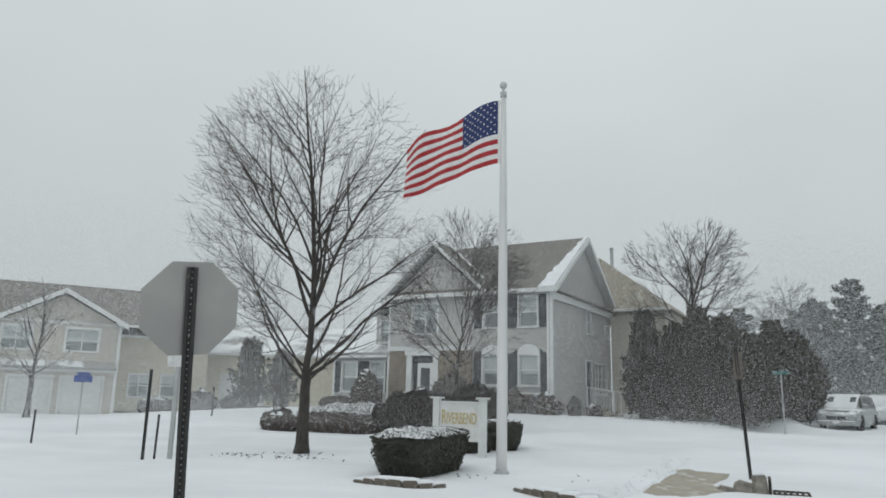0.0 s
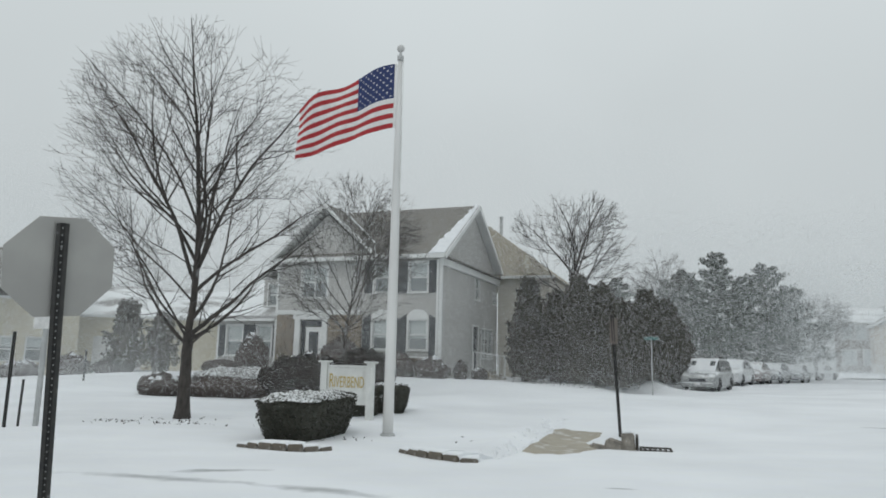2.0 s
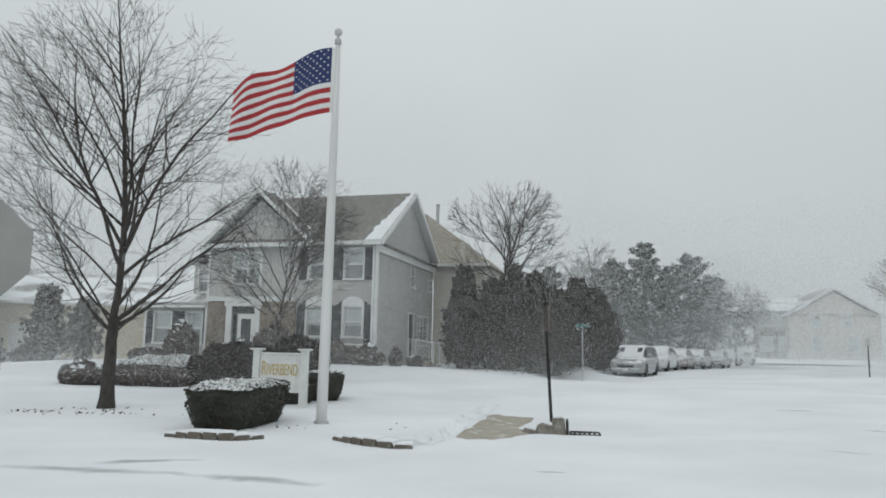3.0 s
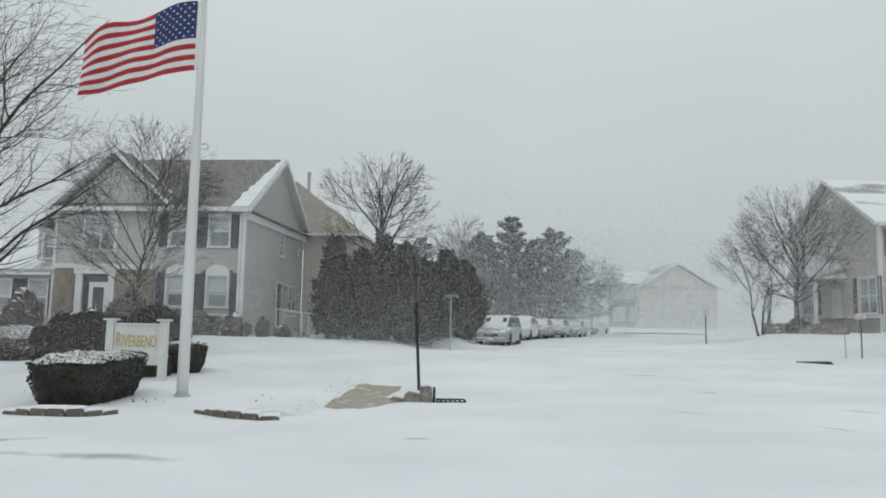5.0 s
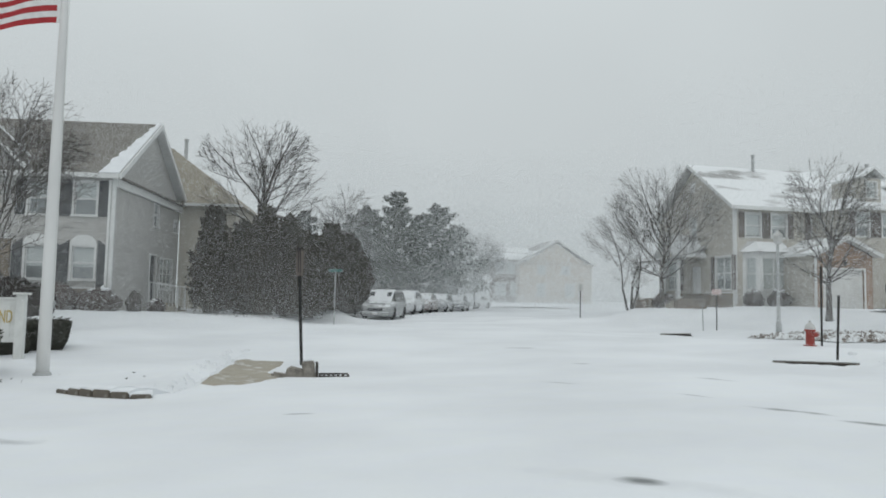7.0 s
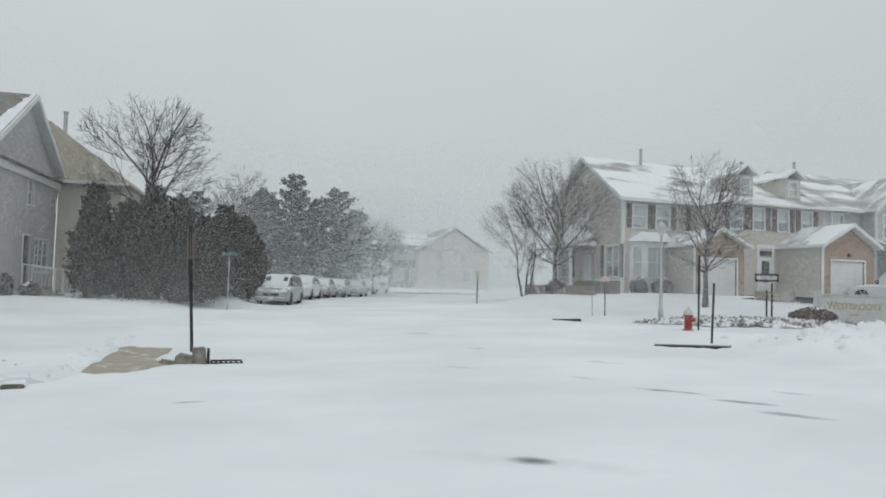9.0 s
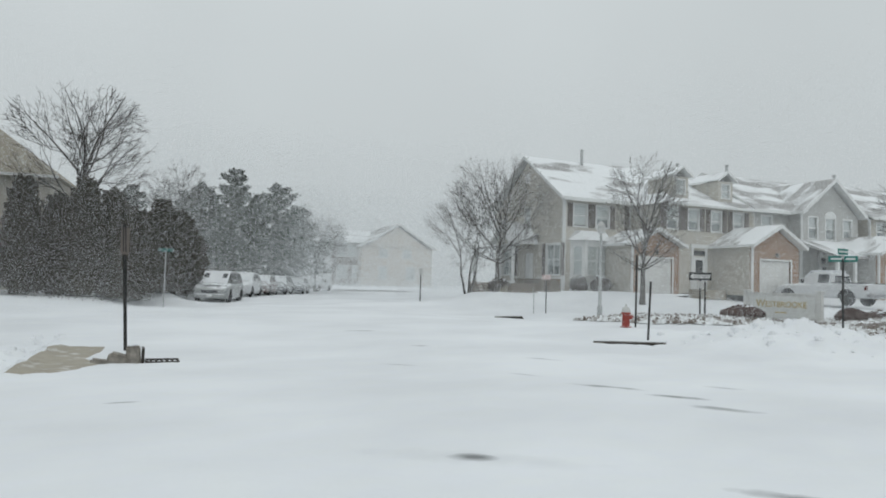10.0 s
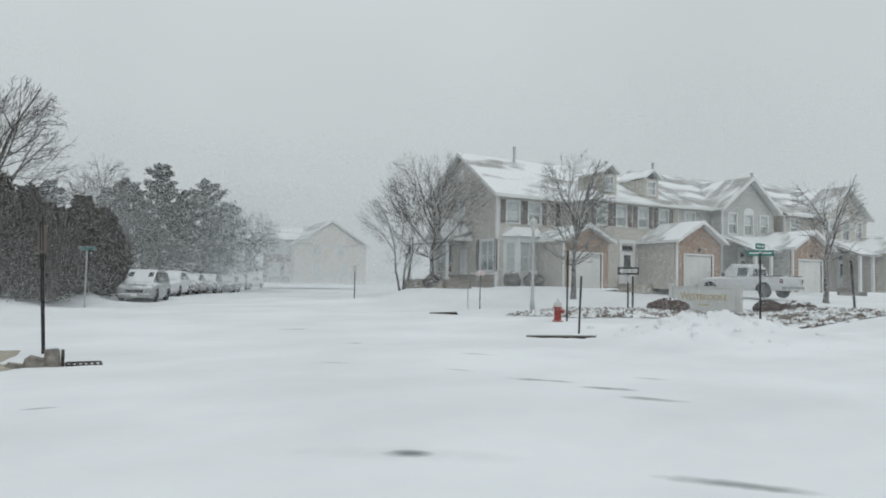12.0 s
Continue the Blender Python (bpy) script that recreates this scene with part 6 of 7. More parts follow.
# ---- kerb stones, drains, bare concrete ----
def kerb_run(way, n, label, rise=0.1):
    """Granite blocks along a bend; snow lies on them and falls away behind."""
    t = thing("kerb", pose(0, 0, 0), label, "kerb", kind="structure")
    rnd = random.Random(int(way[0][0] * 10))
    lens = [0.0]
    for p, q in zip(way, way[1:]):
        lens.append(lens[-1] + math.hypot(q[0] - p[0], q[1] - p[1]))

    def along(f):
        d = f * lens[-1]
        k = max(i for i in range(len(way) - 1) if lens[i] <= d + 1e-6)
        u = (d - lens[k]) / (lens[k + 1] - lens[k])
        return way[k][0] + (way[k + 1][0] - way[k][0]) * u, way[k][1] + (way[k + 1][1] - way[k][1]) * u

    for i in range(n):
        p, q = along((i + 0.025) / n), along((i + 0.975) / n)
        ang = math.degrees(math.atan2(q[1] - p[1], q[0] - p[0]))
        ln = math.hypot(q[0] - p[0], q[1] - p[1])
        show = rise * math.sin(math.pi * (i + 0.5) / n) ** 0.7 + 0.015
        z = ground_z(*p)
        bm = bevelled(boxes((0, -0.06, -0.2, ln, 0.12, show + rnd.uniform(-0.006, 0.012))), 0.014, 2)
        part("kerb_stone", bm, M_KERB, t, at=pose(p[0], p[1], z, rnd.uniform(-3, 3), rnd.uniform(-2, 2), ang))
        j = 0.06 * ln
        s = bmesh.new()
        prof = [(-0.035, show - 0.01), (-0.02, show + 0.022), (0.12, show + 0.04), (0.5, show * 0.8 + 0.02), (1.1, -0.05), (0.1, -0.05)]
        rows = [[s.verts.new((x, yy, zz)) for yy, zz in prof] for x in (-j, ln + j)]
        for k in range(len(prof)):
            s.faces.new((rows[0][k], rows[1][k], rows[1][(k + 1) % 6], rows[0][(k + 1) % 6]))
        s.faces.new(rows[0]), s.faces.new(rows[1][::-1])
        bmesh.ops.recalc_face_normals(s, faces=s.faces[:])
        part("snow_ledge", s, M_SNOW, t, at=pose(p[0], p[1], z, 0, 0, ang))
    return t


kerb_run([(-4.17, 12.7), (-3.7, 12.4), (-3.13, 12.25), (-2.75, 12.35), (-2.5, 12.65)], 7, "row of brown granite kerb stones showing through snow")
kerb_run([(-1.25, 12.6), (-0.68, 11.85), (-0.2, 11.55), (0.1, 11.55)], 6, "row of brown granite kerb stones showing through snow")


def flat_patch(name, pts, mat, label, lift=0.015, sub=3, category="pavement", ragged=0.12, seed=1):
    """A bare patch with a ragged outline that follows the ground."""
    rnd = random.Random(seed)
    out = []
    for i, (x, y) in enumerate(pts):
        q = pts[(i + 1) % len(pts)]
        for k in range(sub):
            f = k / sub
            out.append((x + (q[0] - x) * f + rnd.uniform(-1, 1) * ragged, y + (q[1] - y) * f + rnd.uniform(-1, 1) * ragged))
    cx, cy = sum(p[0] for p in out) / len(out), sum(p[1] for p in out) / len(out)
    v = [Vector((cx, cy, ground_z(cx, cy) + lift))]
    rings = 6
    for r in range(1, rings + 1):
        for x, y in out:
            f = r / rings
            px, py = cx + (x - cx) * f, cy + (y - cy) * f
            v.append(Vector((px, py, ground_z(px, py) + lift * (1 if r < rings else -0.5))))
    n = len(out)
    f = [(0, 1 + k, 1 + (k + 1) % n) for k in range(n)]
    for r in range(rings - 1):
        f += [(1 + r * n + k, 1 + (r + 1) * n + k, 1 + (r + 1) * n + (k + 1) % n, 1 + r * n + (k + 1) % n) for k in range(n)]
    return tagged(mesh_of(name, v, f, mat), label, category, kind="structure")


flat_patch("pavement", [(0.9, 12.7), (1.55, 12.9), (2.25, 13.6), (2.7, 15.4), (3.15, 17.2), (2.1, 17.4), (1.5, 15.6), (1.05, 13.8)], M_CONCRETE, "bare tan concrete ramp swept clear of snow", 0.03, 4, "pavement", 0.1)


def storm_drain():
    x, y = 3.2, 14.1
    t = thing("storm_drain", on_ground(x, y, -12, 0.04), "concrete storm drain hood with an iron grate, dusted with snow", "drain")
    part("hood", bevelled(boxes((-0.29, -0.2, 0.0, -0.055, 0.32, 0.37)), 0.035, 2), M_BLOCK, t, "weathered concrete kerb block", at=pose(0, 0, 0, 0, -5, 3))
    part("kerb_block", bevelled(boxes((-0.36, -0.19, -0.1, 0.0, 0.2, 0.16)), 0.04, 2), M_BLOCK, t, "sloping rough concrete block", at=pose(-0.28, -0.03, 0.0, 0, 14, -6))
    part("kerb_block", bevelled(boxes((-0.3, -0.16, -0.1, 0.0, 0.16, 0.11)), 0.04, 2), M_BLOCK, t, "low rough concrete block", at=pose(-0.62, -0.08, -0.02, 0, 10, 8))
    part("snow_cap", bevelled(boxes((-0.27, -0.15, 0.365, -0.08, 0.3, 0.4)), 0.016, 2), M_SNOW, t, at=pose(0, 0, 0, 0, -5, 3))
    part("curb_plate", bevelled(boxes((-0.05, -0.2, 0.0, 0.0, 0.36, 0.3)), 0.008), M_IRON, t)
    g = part("grate_frame", boxes((0.02, -0.22, 0.0, 0.62, -0.17, 0.07), (0.02, 0.3, 0.0, 0.62, 0.35, 0.07), (0.02, -0.17, 0.0, 0.06, 0.3, 0.07), (0.58, -0.17, 0.0, 0.62, 0.3, 0.07)), M_IRON, t)
    for i in range(5):
        part("grate_bar", boxes((0.1 + i * 0.095, -0.168, 0.005, 0.145 + i * 0.095, 0.298, 0.065)), M_IRON, g)
    part("snow_lump", lathe(bmesh.new(), [(0.5, 0), (0.4, 0.1), (0.22, 0.2), (0.02, 0.24)], 14, (-0.62, 0.42, -0.03)), M_SNOW, t, smooth=True)


storm_drain()


def inlet(x, y, turn, ln, label, seed):
    t = thing("street_inlet", on_ground(x, y, turn, 0.06) @ pose(0, 0, 0, 0, -2.2, 0), label, "drain")
    part("slab", bevelled(boxes((-ln / 2 - 0.3, 0.02, 0.0, ln / 2, 0.4, 0.13)), 0.02), M_KERB, t)
    # solid dark block put in for the shade within the slot
    part("opening", boxes((-ln / 2 + 0.05, -0.05, 0.0, ln / 2 - 0.05, 0.015, 0.12)), M_IRON, t, "dark block for the shade inside the drain opening")
    f = part("grate_frame", boxes((-0.1, -0.45, 0.03, ln / 2 - 0.02, -0.4, 0.07), (-0.1, -0.1, 0.03, ln / 2 - 0.02, -0.055, 0.07)), M_IRON, t)
    for i in range(int(ln / 2 / 0.11)):
        part("grate_bar", boxes((-0.08 + i * 0.11, -0.398, 0.035, -0.02 + i * 0.11, -0.102, 0.065)), M_IRON, f)
    part("snow_ledge", bevelled(boxes((-ln / 2 - 0.3, 0.06, 0.132, ln / 2, 0.5, 0.18)), 0.02), M_SNOW, t)


inlet(15.9, 12.95, -62, 1.7, "dark street drain opening in the snowy kerb", 1)
inlet(21.8, 24.8, -34, 1.0, "dark street drain opening across the street", 2)


def mulch_bed(cx, cy, turn, a, b, label, seed):
    """A planting bed with clods of mulch and snow between."""
    pts = []
    for k in range(16):
        e = k * math.pi / 8
        x, y = a * math.cos(e), b * math.sin(e)
        c, s = math.cos(radians(turn)), math.sin(radians(turn))
        pts.append((cx + x * c - y * s, cy + x * s + y * c))
    bed = flat_patch("mulch_bed", pts, M_MULCH, label, 0.05, 2, "planting bed", 0.15, seed)
    rnd = random.Random(seed)
    v, f = [], []
    for _ in range(1500):
        e, r = rnd.uniform(0, 6.283), math.sqrt(rnd.random())
        x, y = a * r * math.cos(e), b * r * math.sin(e)
        c, s = math.cos(radians(turn)), math.sin(radians(turn))
        px, py = cx + x * c - y * s, cy + x * s + y * c
        z = ground_z(px, py) + 0.05
        w, h = rnd.uniform(0.05, 0.16), rnd.uniform(0.03, 0.12)
        k = len(v)
        q = rnd.uniform(0, 6.28)
        for i in range(4):
            v.append((px + math.cos(q + i * 1.57) * w, py + math.sin(q + i * 1.57) * w * 0.7, z - 0.02))
        v.append((px, py, z + h))
        f += [(k, k + 1, k + 4), (k + 1, k + 2, k + 4), (k + 2, k + 3, k + 4), (k + 3, k, k + 4)]
    tagged(mesh_of("mulch_clods", v, f, M_MULCH), "clods of brown mulch with snow between", "mulch", kind="stuff")


mulch_bed(24.0, 16.9, -50, 4.4, 2.1, "brown mulch bed flecked with snow", 1)
mulch_bed(27.9, 11.7, -50, 4.0, 2.3, "brown mulch bed flecked with snow", 2)
kerb_run([(23.2, 10.1), (29.5, 10.6)], 12, "low kerb edge of the planting bed", 0.06)


def tufts():
    rnd = random.Random(9)
    v, f = [], []
    for cx, cy, n, s in ((-7.5, 17.3, 40, 1.6), (-8.4, 16.7, 30, 0.6), (-6.9, 16.5, 25, 0.6), (4.2, 34.2, 120, 1.4), (-2.5, 14.4, 14, 0.6), (-0.6, 14.2, 6, 1.2)):
        for _ in range(n):
            x, y = cx + rnd.gauss(0, s * 0.6), cy + rnd.gauss(0, s * 0.45)
            z = ground_z(x, y)
            h, a = rnd.uniform(0.01, 0.06), rnd.uniform(0, 6.28)
            w = rnd.uniform(0.015, 0.05)
            k = len(v)
            v += [(x - math.cos(a) * w, y - math.sin(a) * w, z - 0.01), (x + math.cos(a) * w, y + math.sin(a) * w, z - 0.01), (x + rnd.gauss(0, 0.05), y + rnd.gauss(0, 0.05), z + h)]
            f.append((k, k + 1, k + 2))
    tagged(mesh_of("grass_tufts", v, f, M_LEAF_BROWN), "dead brown grass and leaves poking through snow", "grass", kind="stuff")


tufts()


# ---- vehicles ----
def loft(sections, closed=True):
    bm = bmesh.new()
    rings = [[bm.verts.new(p) for p in s] for s in sections]
    n = len(rings[0])
    for a, b in zip(rings, rings[1:]):
        for k in range(n):
            bm.faces.new((a[k], a[(k + 1) % n], b[(k + 1) % n], b[k]))
    bm.faces.new(rings[0][::-1]), bm.faces.new(rings[-1])
    bmesh.ops.recalc_face_normals(bm, faces=bm.faces[:])
    return bm


def section(x, half, z0, z1, pinch=0.06):
    """A rounded cross-section of a car's lower body at x."""
    c = 0.12
    return [Vector((x, y, z)) for y, z in ((-half + pinch, z0), (-half, z0 + 0.22), (-half, z1 - c * 1.3), (-half + c, z1), (half - c, z1), (half, z1 - c * 1.3), (half, z0 + 0.22), (half - pinch, z0))]


def cabin(x, half, zb, zt, inset):
    return [Vector((x, y, z)) for y, z in ((-half, zb), (-half + inset * 0.55, zb + (zt - zb) * 0.55), (-half + inset, zt - 0.05), (-half + inset + 0.1, zt), (half - inset - 0.1, zt), (half - inset, zt - 0.05), (half - inset * 0.55, zb + (zt - zb) * 0.55), (half, zb))]


def wheel(car, x, y, r=0.33, w=0.22):
    s = 1 if y > 0 else -1
    bm = bmesh.new()
    prof = [(r * 0.62, -w / 2), (r * 0.92, -w / 2), (r, -w * 0.3), (r, w * 0.3), (r * 0.92, w / 2), (r * 0.62, w / 2)]
    lathe(bm, prof, 20)
    t = part("wheel", bm, M_TYRE, car, at=pose(x, y, r, 90, 0, 0), smooth=False)
    rim = lathe(bmesh.new(), [(r * 0.62, -w * 0.42), (r * 0.6, w * 0.42), (r * 0.2, w * 0.36)], 16)
    part("rim", rim, M_RIM, t, at=pose(0, 0, 0, 180 if s > 0 else 0, 0, 0))


def vehicle(name, x, y, heading, body, width, paint, label, wheels, r=0.33, cabin_spec=None, group="", kind="car"):
    """body: rows of (x, half width, low, high) from the nose (x = 0) to the tail; cabin_spec: rows of (x, half, low, high, inset)."""
    t = thing(name, on_ground(x, y, heading, 0.0), label, kind, group)
    b = loft([section(*s) for s in body])
    bevelled(b, 0.02)
    part("body", b, paint, t, smooth=True)
    c = loft([cabin(*s) for s in cabin_spec])
    part("cabin", c, paint, t, smooth=False)
    for wx in wheels:
        for s in (-1, 1):
            wheel(t, wx, s * (width / 2 - 0.13), r)
            bm = bmesh.new()
            k = 14
            pts = [(wx + (r + 0.07) * math.cos(math.pi * i / k), r + (r + 0.07) * math.sin(math.pi * i / k)) for i in range(k + 1)]
            prism(bm, pts + [(wx - r - 0.07, 0.22), (wx + r + 0.07, 0.22)][::1], s * (width / 2 + 0.004) - 0.002, s * (width / 2 + 0.004) + 0.002)
            part("wheel_arch", bm, M_TYRE, t)
    return t


def side_glass(car, pts, half, inset, zb, zt, name="side_window"):
    """Glass on both flanks: a quad outline in x and z laid on the leaning cabin side."""
    for s in (-1, 1):
        bm = bmesh.new()
        v = []
        for x, z in pts:
            f = (z - zb) / (zt - zb)
            v.append(bm.verts.new((x, s * (half - inset * f + 0.012), z)))
        v2 = [bm.verts.new(q.co + Vector((0, -s * 0.02, 0))) for q in v]
        bm.faces.new(v if s < 0 else v[::-1])
        bm.faces.new(v2[::-1] if s < 0 else v2)
        n = len(v)
        for i in range(n):
            bm.faces.new((v[i], v2[i], v2[(i + 1) % n], v[(i + 1) % n]))
        part(name, bm, M_CARGLASS, car)


def minivan(x, y, heading, paint, label, group=""):
    W = 1.9
    body = [(0.0, 0.72, 0.28, 0.72), (0.12, 0.86, 0.22, 0.82), (0.5, 0.94, 0.2, 0.95), (1.15, 0.95, 0.2, 1.04), (4.3, 0.95, 0.2, 1.06), (4.9, 0.92, 0.22, 1.05), (5.05, 0.85, 0.3, 0.95)]
    cab = [(0.85, 0.78, 0.98, 1.0, 0.04), (1.9, 0.88, 1.0, 1.66, 0.2), (2.4, 0.9, 1.02, 1.75, 0.22), (4.2, 0.9, 1.02, 1.74, 0.22), (4.75, 0.88, 1.02, 1.66, 0.22), (5.0, 0.84, 1.02, 1.06, 0.06)]
    t = vehicle("minivan", x, y, heading, body, W, paint, label, (0.98, 4.0), 0.34, cab, group=group)
    for x0, x1 in ((1.75, 2.55), (2.63, 3.55), (3.63, 4.6)):
        side_glass(t, [(x0 - (0.35 if x0 < 2 else 0), 1.1), (x1, 1.1), (x1 - 0.02, 1.6), (x0 + 0.05, 1.6)], 0.9, 0.2, 1.02, 1.74)
    # windscreen packed with snow but for two wiped corners
    part("windscreen_snow", bevelled(boxes((-0.02, -0.72, -0.02, 1.22, 0.72, 0.02)), 0.01), M_SNOW, t, "snow-packed windscreen", at=pose(0.93, 0, 1.06, 0, -32.5, 0))
    for s in (-1, 1):
        part("windscreen_corner", bevelled(boxes((0.5, s * 0.5 - 0.13, 0.022, 0.95, s * 0.5 + 0.13, 0.03)), 0.003), M_CARGLASS, t, at=pose(0.93, 0, 1.06, 0, -32.5, 0))
        part("headlight", bevelled(boxes((-0.02, -0.17, 0, 0.22, 0.17, 0.17)), 0.03), M_LAMP, t, at=pose(0.08, s * 0.66, 0.62, 0, 0, -s * 14))
        part("wing_mirror", bevelled(boxes((-0.06, -0.1, 0, 0.06, 0.1, 0.16)), 0.03), paint, t, at=pose(1.55, s * 1.02, 1.1))
    part("grille", bevelled(boxes((-0.03, -0.42, 0.5, 0.02, 0.42, 0.66)), 0.01), M_CARGLASS, t)
    part("bumper", bevelled(boxes((-0.06, -0.8, 0.24, 0.1, 0.8, 0.46)), 0.04), paint, t)
    part("number_plate", boxes((-0.075, -0.15, 0.32, -0.062, 0.15, 0.42)), M_WHITE, t)
    part("hood_bare", bevelled(boxes((0.0, -0.55, 0.0, 0.55, 0.55, 0.012)), 0.004), M_CAR_S, t, "bare strip of bonnet", at=pose(0.25, 0, 0.93, 0, -9, 0))
    return t


def sedan(x, y, heading, paint, label, h=1.45, group="", suv=False):
    k = h / 1.45
    body = [(0.0, 0.68, 0.28, 0.66 * k), (0.15, 0.82, 0.22, 0.76 * k), (0.6, 0.89, 0.2, 0.86 * k), (1.4, 0.9, 0.2, 0.94 * k), (3.9, 0.9, 0.2, 0.97 * k), (4.5, 0.86, 0.24, 0.95 * k), (4.65, 0.78, 0.32, 0.85 * k)]
    tail = 4.45 if suv else 4.1
    cab = [(1.25, 0.76, 0.9 * k, 0.93 * k, 0.04), (2.05, 0.84, 0.92 * k, 1.36 * k, 0.2), (2.5, 0.85, 0.94 * k, h, 0.22), (3.3 if not suv else 4.0, 0.85, 0.94 * k, h - 0.02, 0.22), (tail, 0.82, 0.94 * k, 0.98 * k, 0.06)]
    t = vehicle("parked_car", x, y, heading, body, 1.8, paint, label, (0.9, 3.65), 0.32, cab, group=group)
    side_glass(t, [(1.7, 0.98 * k), (2.65, 0.98 * k), (2.65, 1.34 * k), (2.15, 1.32 * k)], 0.85, 0.2, 0.94 * k, h)
    side_glass(t, [(2.75, 0.98 * k), (3.6, 0.98 * k), (3.35, 1.32 * k), (2.75, 1.34 * k)], 0.85, 0.2, 0.94 * k, h)
    a = math.degrees(math.atan2(0.46 * k, 0.95))
    part("windscreen_snow", bevelled(boxes((0, -0.66, -0.015, 1.0, 0.66, 0.02)), 0.008), M_SNOW, t, "snow-packed windscreen", at=pose(1.3, 0, 0.96 * k, 0, -a, 0))
    for s in (-1, 1):
        part("headlight", bevelled(boxes((0, -0.15, 0, 0.18, 0.15, 0.13)), 0.02), M_LAMP, t, at=pose(0.06, s * 0.6, 0.58 * k, 0, 0, -s * 12))
        part("wing_mirror", bevelled(boxes((-0.05, -0.09, 0, 0.05, 0.09, 0.13)), 0.02), paint, t, at=pose(1.75, s * 0.97, 0.98 * k))
    part("grille", boxes((-0.02, -0.4, 0.42, 0.02, 0.4, 0.58)), M_CARGLASS, t)
    part("bumper", bevelled(boxes((-0.05, -0.76, 0.24, 0.08, 0.76, 0.42)), 0.03), paint, t)
    return t


M_TAIL = material("dark_red_lens", (0.12, 0.02, 0.02), scale=6, rough=0.3, bump=0.05, dust=0.3)


def pickup(x, y, heading):
    t = thing("pickup_truck", on_ground(x, y, heading, 0.0), "white pickup truck covered with snow beside the garages", "truck")
    body = [(0.0, 0.8, 0.5, 0.95), (0.15, 0.93, 0.42, 1.05), (0.7, 0.98, 0.4, 1.16), (1.6, 1.0, 0.4, 1.2), (3.5, 1.0, 0.4, 1.22), (3.6, 1.0, 0.42, 1.22), (5.6, 1.0, 0.45, 1.22), (5.75, 0.97, 0.5, 1.18)]
    part("body", bevelled(loft([section(*s) for s in body]), 0.015), M_CAR_W, t, smooth=True)
    cab = [(1.45, 0.84, 1.14, 1.18, 0.04), (2.15, 0.92, 1.16, 1.78, 0.2), (2.5, 0.94, 1.18, 1.88, 0.22), (3.4, 0.94, 1.18, 1.87, 0.22), (3.62, 0.92, 1.18, 1.78, 0.22), (3.72, 0.9, 1.18, 1.22, 0.08)]
    part("cabin", loft([cabin(*s) for s in cab]), M_CAR_W, t)
    part("roof_snow", bevelled(boxes((2.2, -0.68, 1.87, 3.5, 0.68, 1.97)), 0.04, 2), M_SNOW, t)
    side_glass(t, [(2.85, 1.26), (3.5, 1.26), (3.5, 1.72), (2.85, 1.74)], 0.94, 0.2, 1.18, 1.88)
    part("windscreen_snow", bevelled(boxes((0, -0.74, -0.01, 0.95, 0.74, 0.03)), 0.01), M_SNOW, t, "snow-packed windscreen", at=pose(1.5, 0, 1.2, 0, -42, 0))
    part("rear_window", boxes((3.70, -0.6, 1.3, 3.725, 0.6, 1.66)), M_CARGLASS, t)
    for y in (-1.0, 0.92):
        part("bed_rail", boxes((3.75, y, 1.22, 5.7, y + 0.08, 1.27)), M_SHUTTER, t, "dark bed rail")
    part("rear_bumper", bevelled(boxes((5.7, -0.95, 0.5, 5.88, 0.95, 0.68)), 0.03), M_RIM, t)
    part("front_bumper", bevelled(boxes((-0.1, -0.95, 0.45, 0.08, 0.95, 0.68)), 0.03), M_RIM, t)
    for s in (-1, 1):
        part("tail_light", bevelled(boxes((5.62, s * 0.96 - 0.05, 0.85, 5.77, s * 0.96 + 0.05, 1.08)), 0.01), M_TAIL, t, "dark red tail light")
        part("wing_mirror", bevelled(boxes((1.95, s * 1.1 - 0.1, 1.22, 2.07, s * 1.1 + 0.1, 1.45)), 0.03), M_SHUTTER, t)
        for wx in (1.0, 4.6):
            wheel(t, wx, s * 0.86, 0.40, 0.26)
            k = 14
            bm = prism(bmesh.new(), [(wx + 0.5 * math.cos(math.pi * i / k), 0.42 + 0.5 * math.sin(math.pi * i / k)) for i in range(k + 1)], s * 1.004 - 0.003, s * 1.004 + 0.003)
            part("wheel_arch", bm, M_TYRE, t)
    return t


CARS = "cars parked along the street"
minivan(11.75, 38.0, 60, M_CAR_S, "silver minivan with snow-packed windscreen parked at the kerb", CARS)
sedan(15.4, 44.4, 58, M_CAR_W, "pale snow-covered wagon parked at the kerb", 1.62, CARS, True)
sedan(18.3, 48.6, 58, M_CAR_R, "dull red snow-covered car parked at the kerb", 1.5, CARS)
sedan(20.9, 51.8, 57, M_CAR_D, "dark snow-covered car parked at the kerb", 1.48, CARS, True)
sedan(25.0, 57.5, 57, M_CAR_D, "dark snow-covered car far along the kerb", 1.46, CARS)
sedan(32.0, 69.6, 40, M_CAR_W, "white car half lost in snow far along the kerb", 1.42, CARS)
pickup(41.8, 22.6, -100)


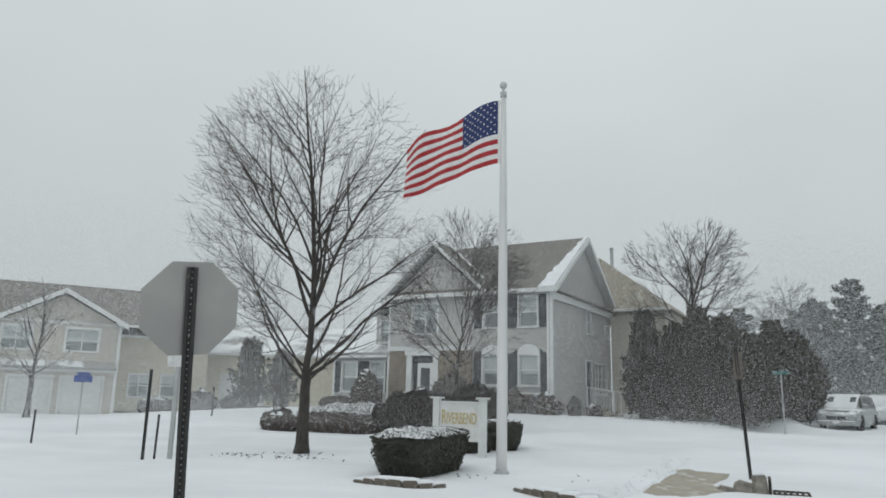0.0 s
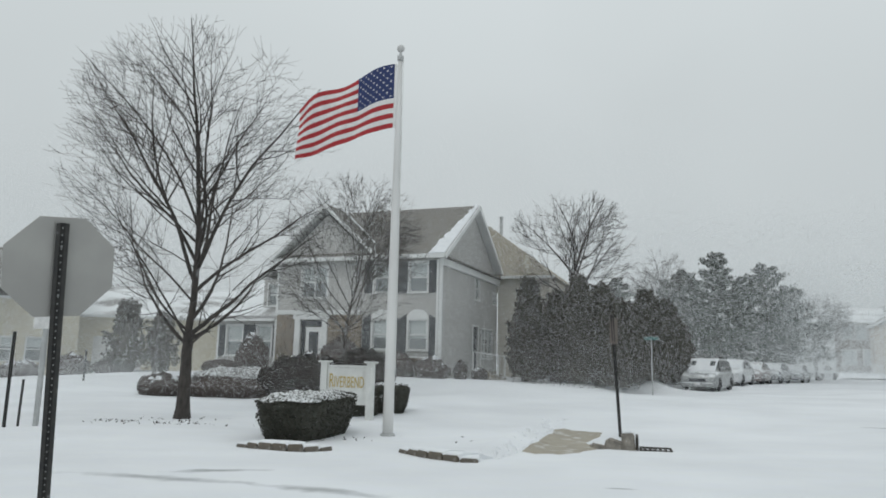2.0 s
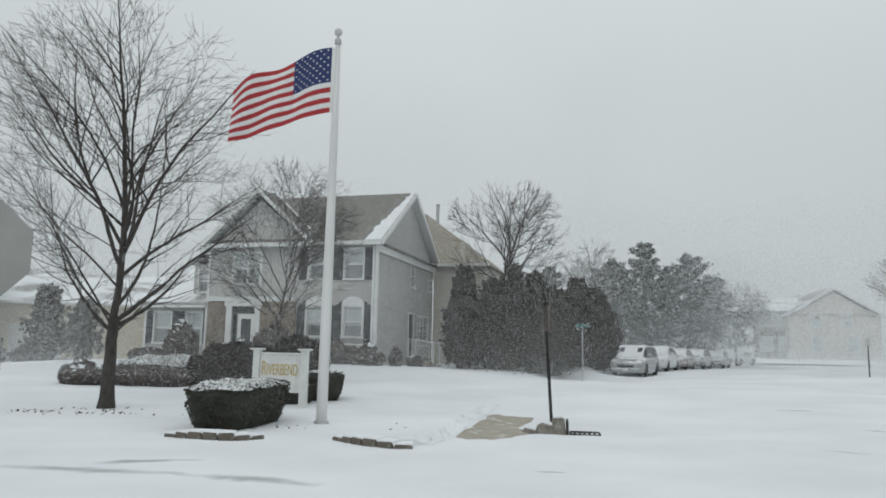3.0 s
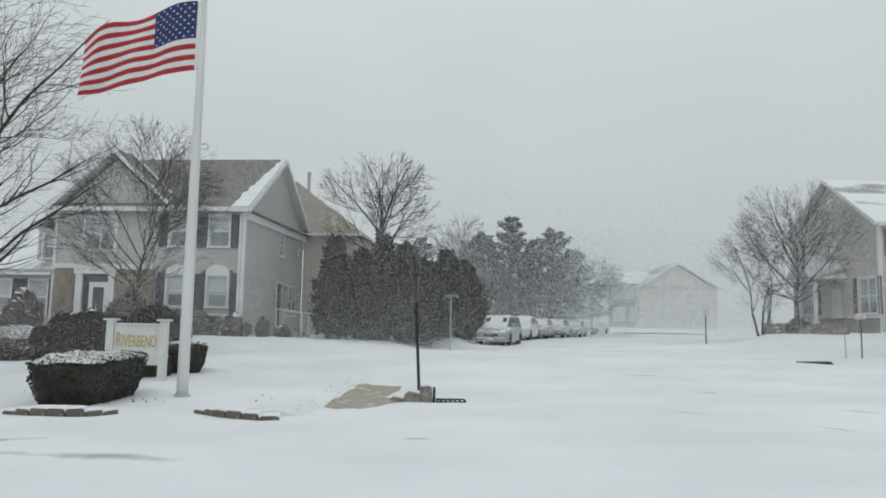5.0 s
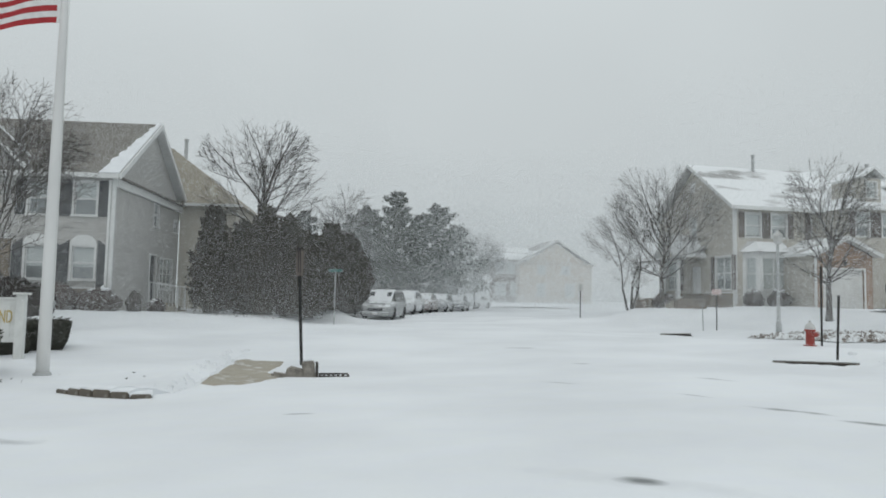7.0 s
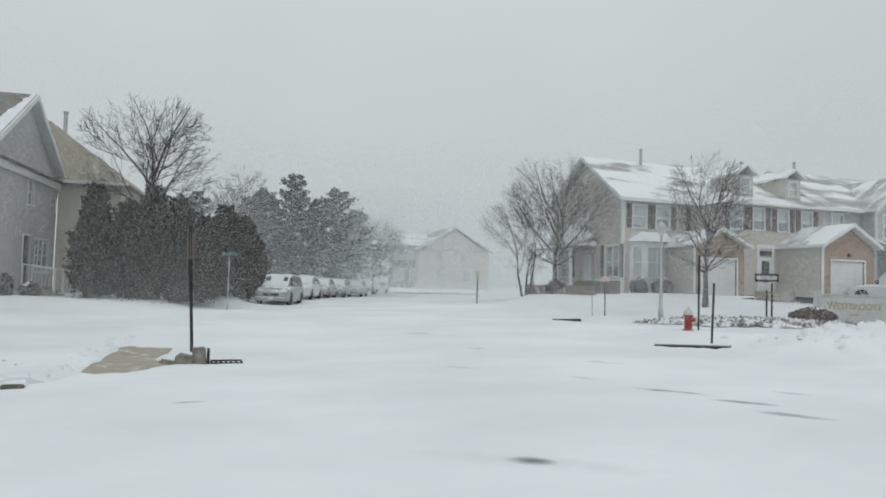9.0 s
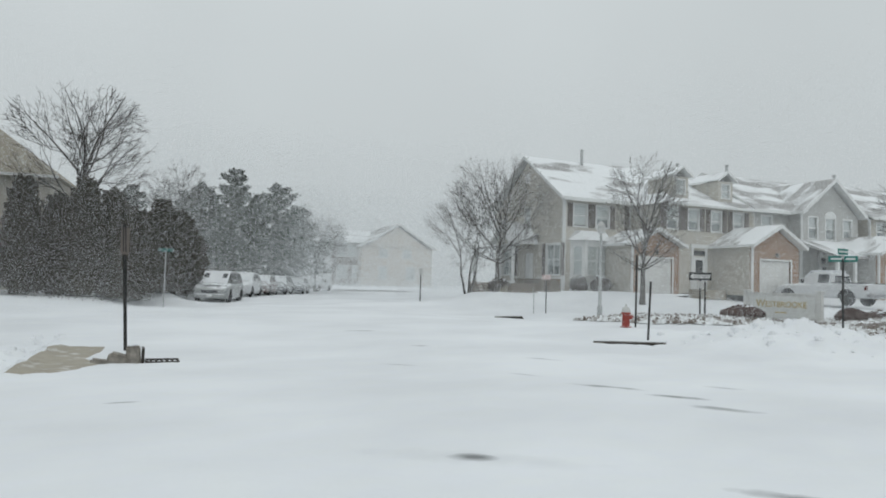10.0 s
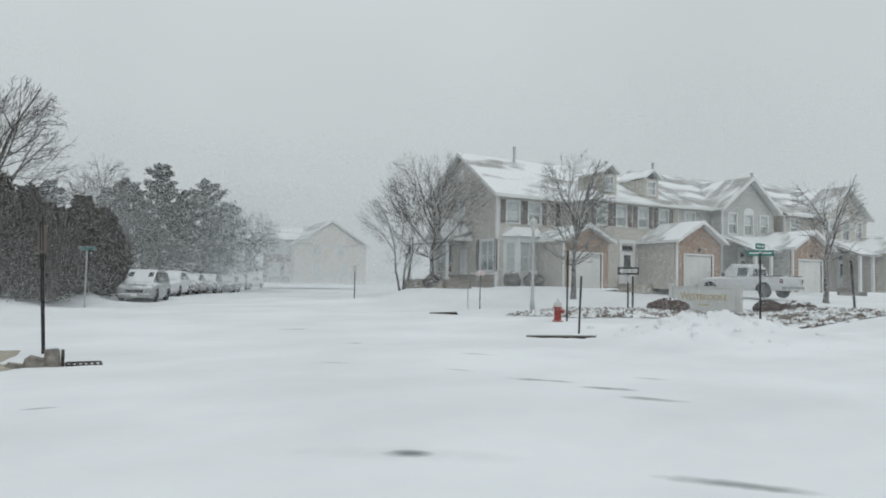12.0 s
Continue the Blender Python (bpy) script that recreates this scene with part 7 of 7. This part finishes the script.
def snow_clods():
    """Lumps of snow on the ploughed heap at the corner and along the trodden track."""
    rnd = random.Random(77)
    v, f = [], []
    for i in range(320):
        if i < 120:
            u, n2 = rnd.gauss(0, 1.3), rnd.gauss(-0.9, 1.1)
            x, y = MOUND[0] + u * 0.36 + n2 * 0.93, MOUND[1] - u * 0.93 + n2 * 0.36
            r = 0.04 + 0.11 * rnd.random() ** 3
        else:
            y = rnd.uniform(11.9, 20.0)
            x = track_x(y) + rnd.choice((-0.2, 0.2)) + rnd.gauss(0, 0.06)
            r = 0.02 + 0.06 * rnd.random() ** 2
        c = Vector((x, y, ground_z(x, y) - r * 0.1))
        b = len(v)
        v.append(c + Vector((rnd.uniform(-0.3, 0.3) * r, rnd.uniform(-0.3, 0.3) * r, r * 0.8)))
        for ring, z in ((0.8, 0.45), (1.1, -0.4)):
            for k in range(7):
                e = k * 2 * math.pi / 7
                q = r * ring * rnd.uniform(0.75, 1.25)
                v.append(c + Vector((math.cos(e) * q, math.sin(e) * q, r * z * rnd.uniform(0.8, 1.2))))
        for k in range(7):
            j = (k + 1) % 7
            f += [(b, b + 1 + k, b + 1 + j), (b + 1 + k, b + 8 + k, b + 8 + j, b + 1 + j)]
    tagged(mesh_of("snow_clods", v, f, M_SNOW, smooth=True), "clods of snow on the heap and along the track", "snow", kind="stuff")


snow_clods()


# ---- snow in the air ----
def falling_snow(n, near, far, power, base, grow, seed, rise, label):
    """Flakes in the air over the street: near and far are metres from the corner where the street is seen from."""
    rng = np.random.default_rng(seed)
    az = np.radians(rng.uniform(-48, 78, n))
    dist = near + (far - near) * rng.random(n) ** power
    x, y = dist * np.sin(az), dist * np.cos(az)
    z = 0.25 + 0.014 * dist + rng.random(n) ** 1.25 * (1.2 + rise * dist)
    size = (base + grow * dist) * rng.uniform(0.55, 1.35, n)
    flakes(np.stack([x, y, z], 1), size, rng, label)


def flakes(c, size, rng, label):
    """Three-cornered flakes at the given places, as one mesh."""
    n = len(c)
    a = rng.normal(size=(n, 3))
    a /= np.linalg.norm(a, axis=1, keepdims=True)
    b = np.cross(a, rng.normal(size=(n, 3)))
    b /= np.linalg.norm(b, axis=1, keepdims=True)
    s = size[:, None]
    v = np.stack([c + a * s, c - a * s * 0.5 + b * s * 0.87, c - a * s * 0.5 - b * s * 0.87], 1).reshape(-1, 3)
    me = bpy.data.meshes.new("falling_snow")
    me.vertices.add(3 * n), me.loops.add(3 * n), me.polygons.add(n)
    me.vertices.foreach_set("co", v.ravel())
    me.loops.foreach_set("vertex_index", np.arange(3 * n))
    me.polygons.foreach_set("loop_start", np.arange(0, 3 * n, 3))
    me.update(calc_edges=True)
    me.materials.append(M_FLAKE)
    tagged(new("falling_snow", me), label, "snowfall", kind="stuff")


falling_snow(1500, 5, 40, 0.6, 0.004, 0.0005, 5, 0.24, "large snowflakes driven through the air by the wind")
falling_snow(80000, 9, 78, 0.9, 0.0, 0.0003, 6, 0.22, "fine snow blowing along the street in the wind")


def haze_flakes(n, turn0, turn1, near, far, top, seed, label, fine=0.00045):
    """Fine snow flakes added to stand in for haze over part of the street: between two headings and two distances,
    thinning out upwards and at the sides.
    """
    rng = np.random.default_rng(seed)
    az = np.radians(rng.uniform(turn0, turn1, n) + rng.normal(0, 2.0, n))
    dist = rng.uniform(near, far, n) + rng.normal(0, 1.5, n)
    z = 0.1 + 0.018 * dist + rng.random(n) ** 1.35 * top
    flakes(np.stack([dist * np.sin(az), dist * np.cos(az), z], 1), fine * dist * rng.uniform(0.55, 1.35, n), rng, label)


# each shell of flakes is set to veil the things behind it, as haze would
haze_flakes(330000, -46, -21, 24, 36, 8.0, 11, "fine snow flakes added as haze before the house across the street", 0.00036)
haze_flakes(330000, -19, 18, 20, 30, 9.0, 12, "fine snow flakes added as thin haze over the corner lot", 0.00034)
haze_flakes(330000, 9, 38, 43, 57, 10.5, 13, "fine snow flakes added as haze along the parked cars", 0.0004)
haze_flakes(170000, 21, 40, 61, 72, 9.0, 14, "fine snow flakes added as thick haze at the end of the street")
haze_flakes(310000, 38, 75, 26, 38, 10.0, 15, "fine snow flakes added as haze before the townhouses", 0.0004)
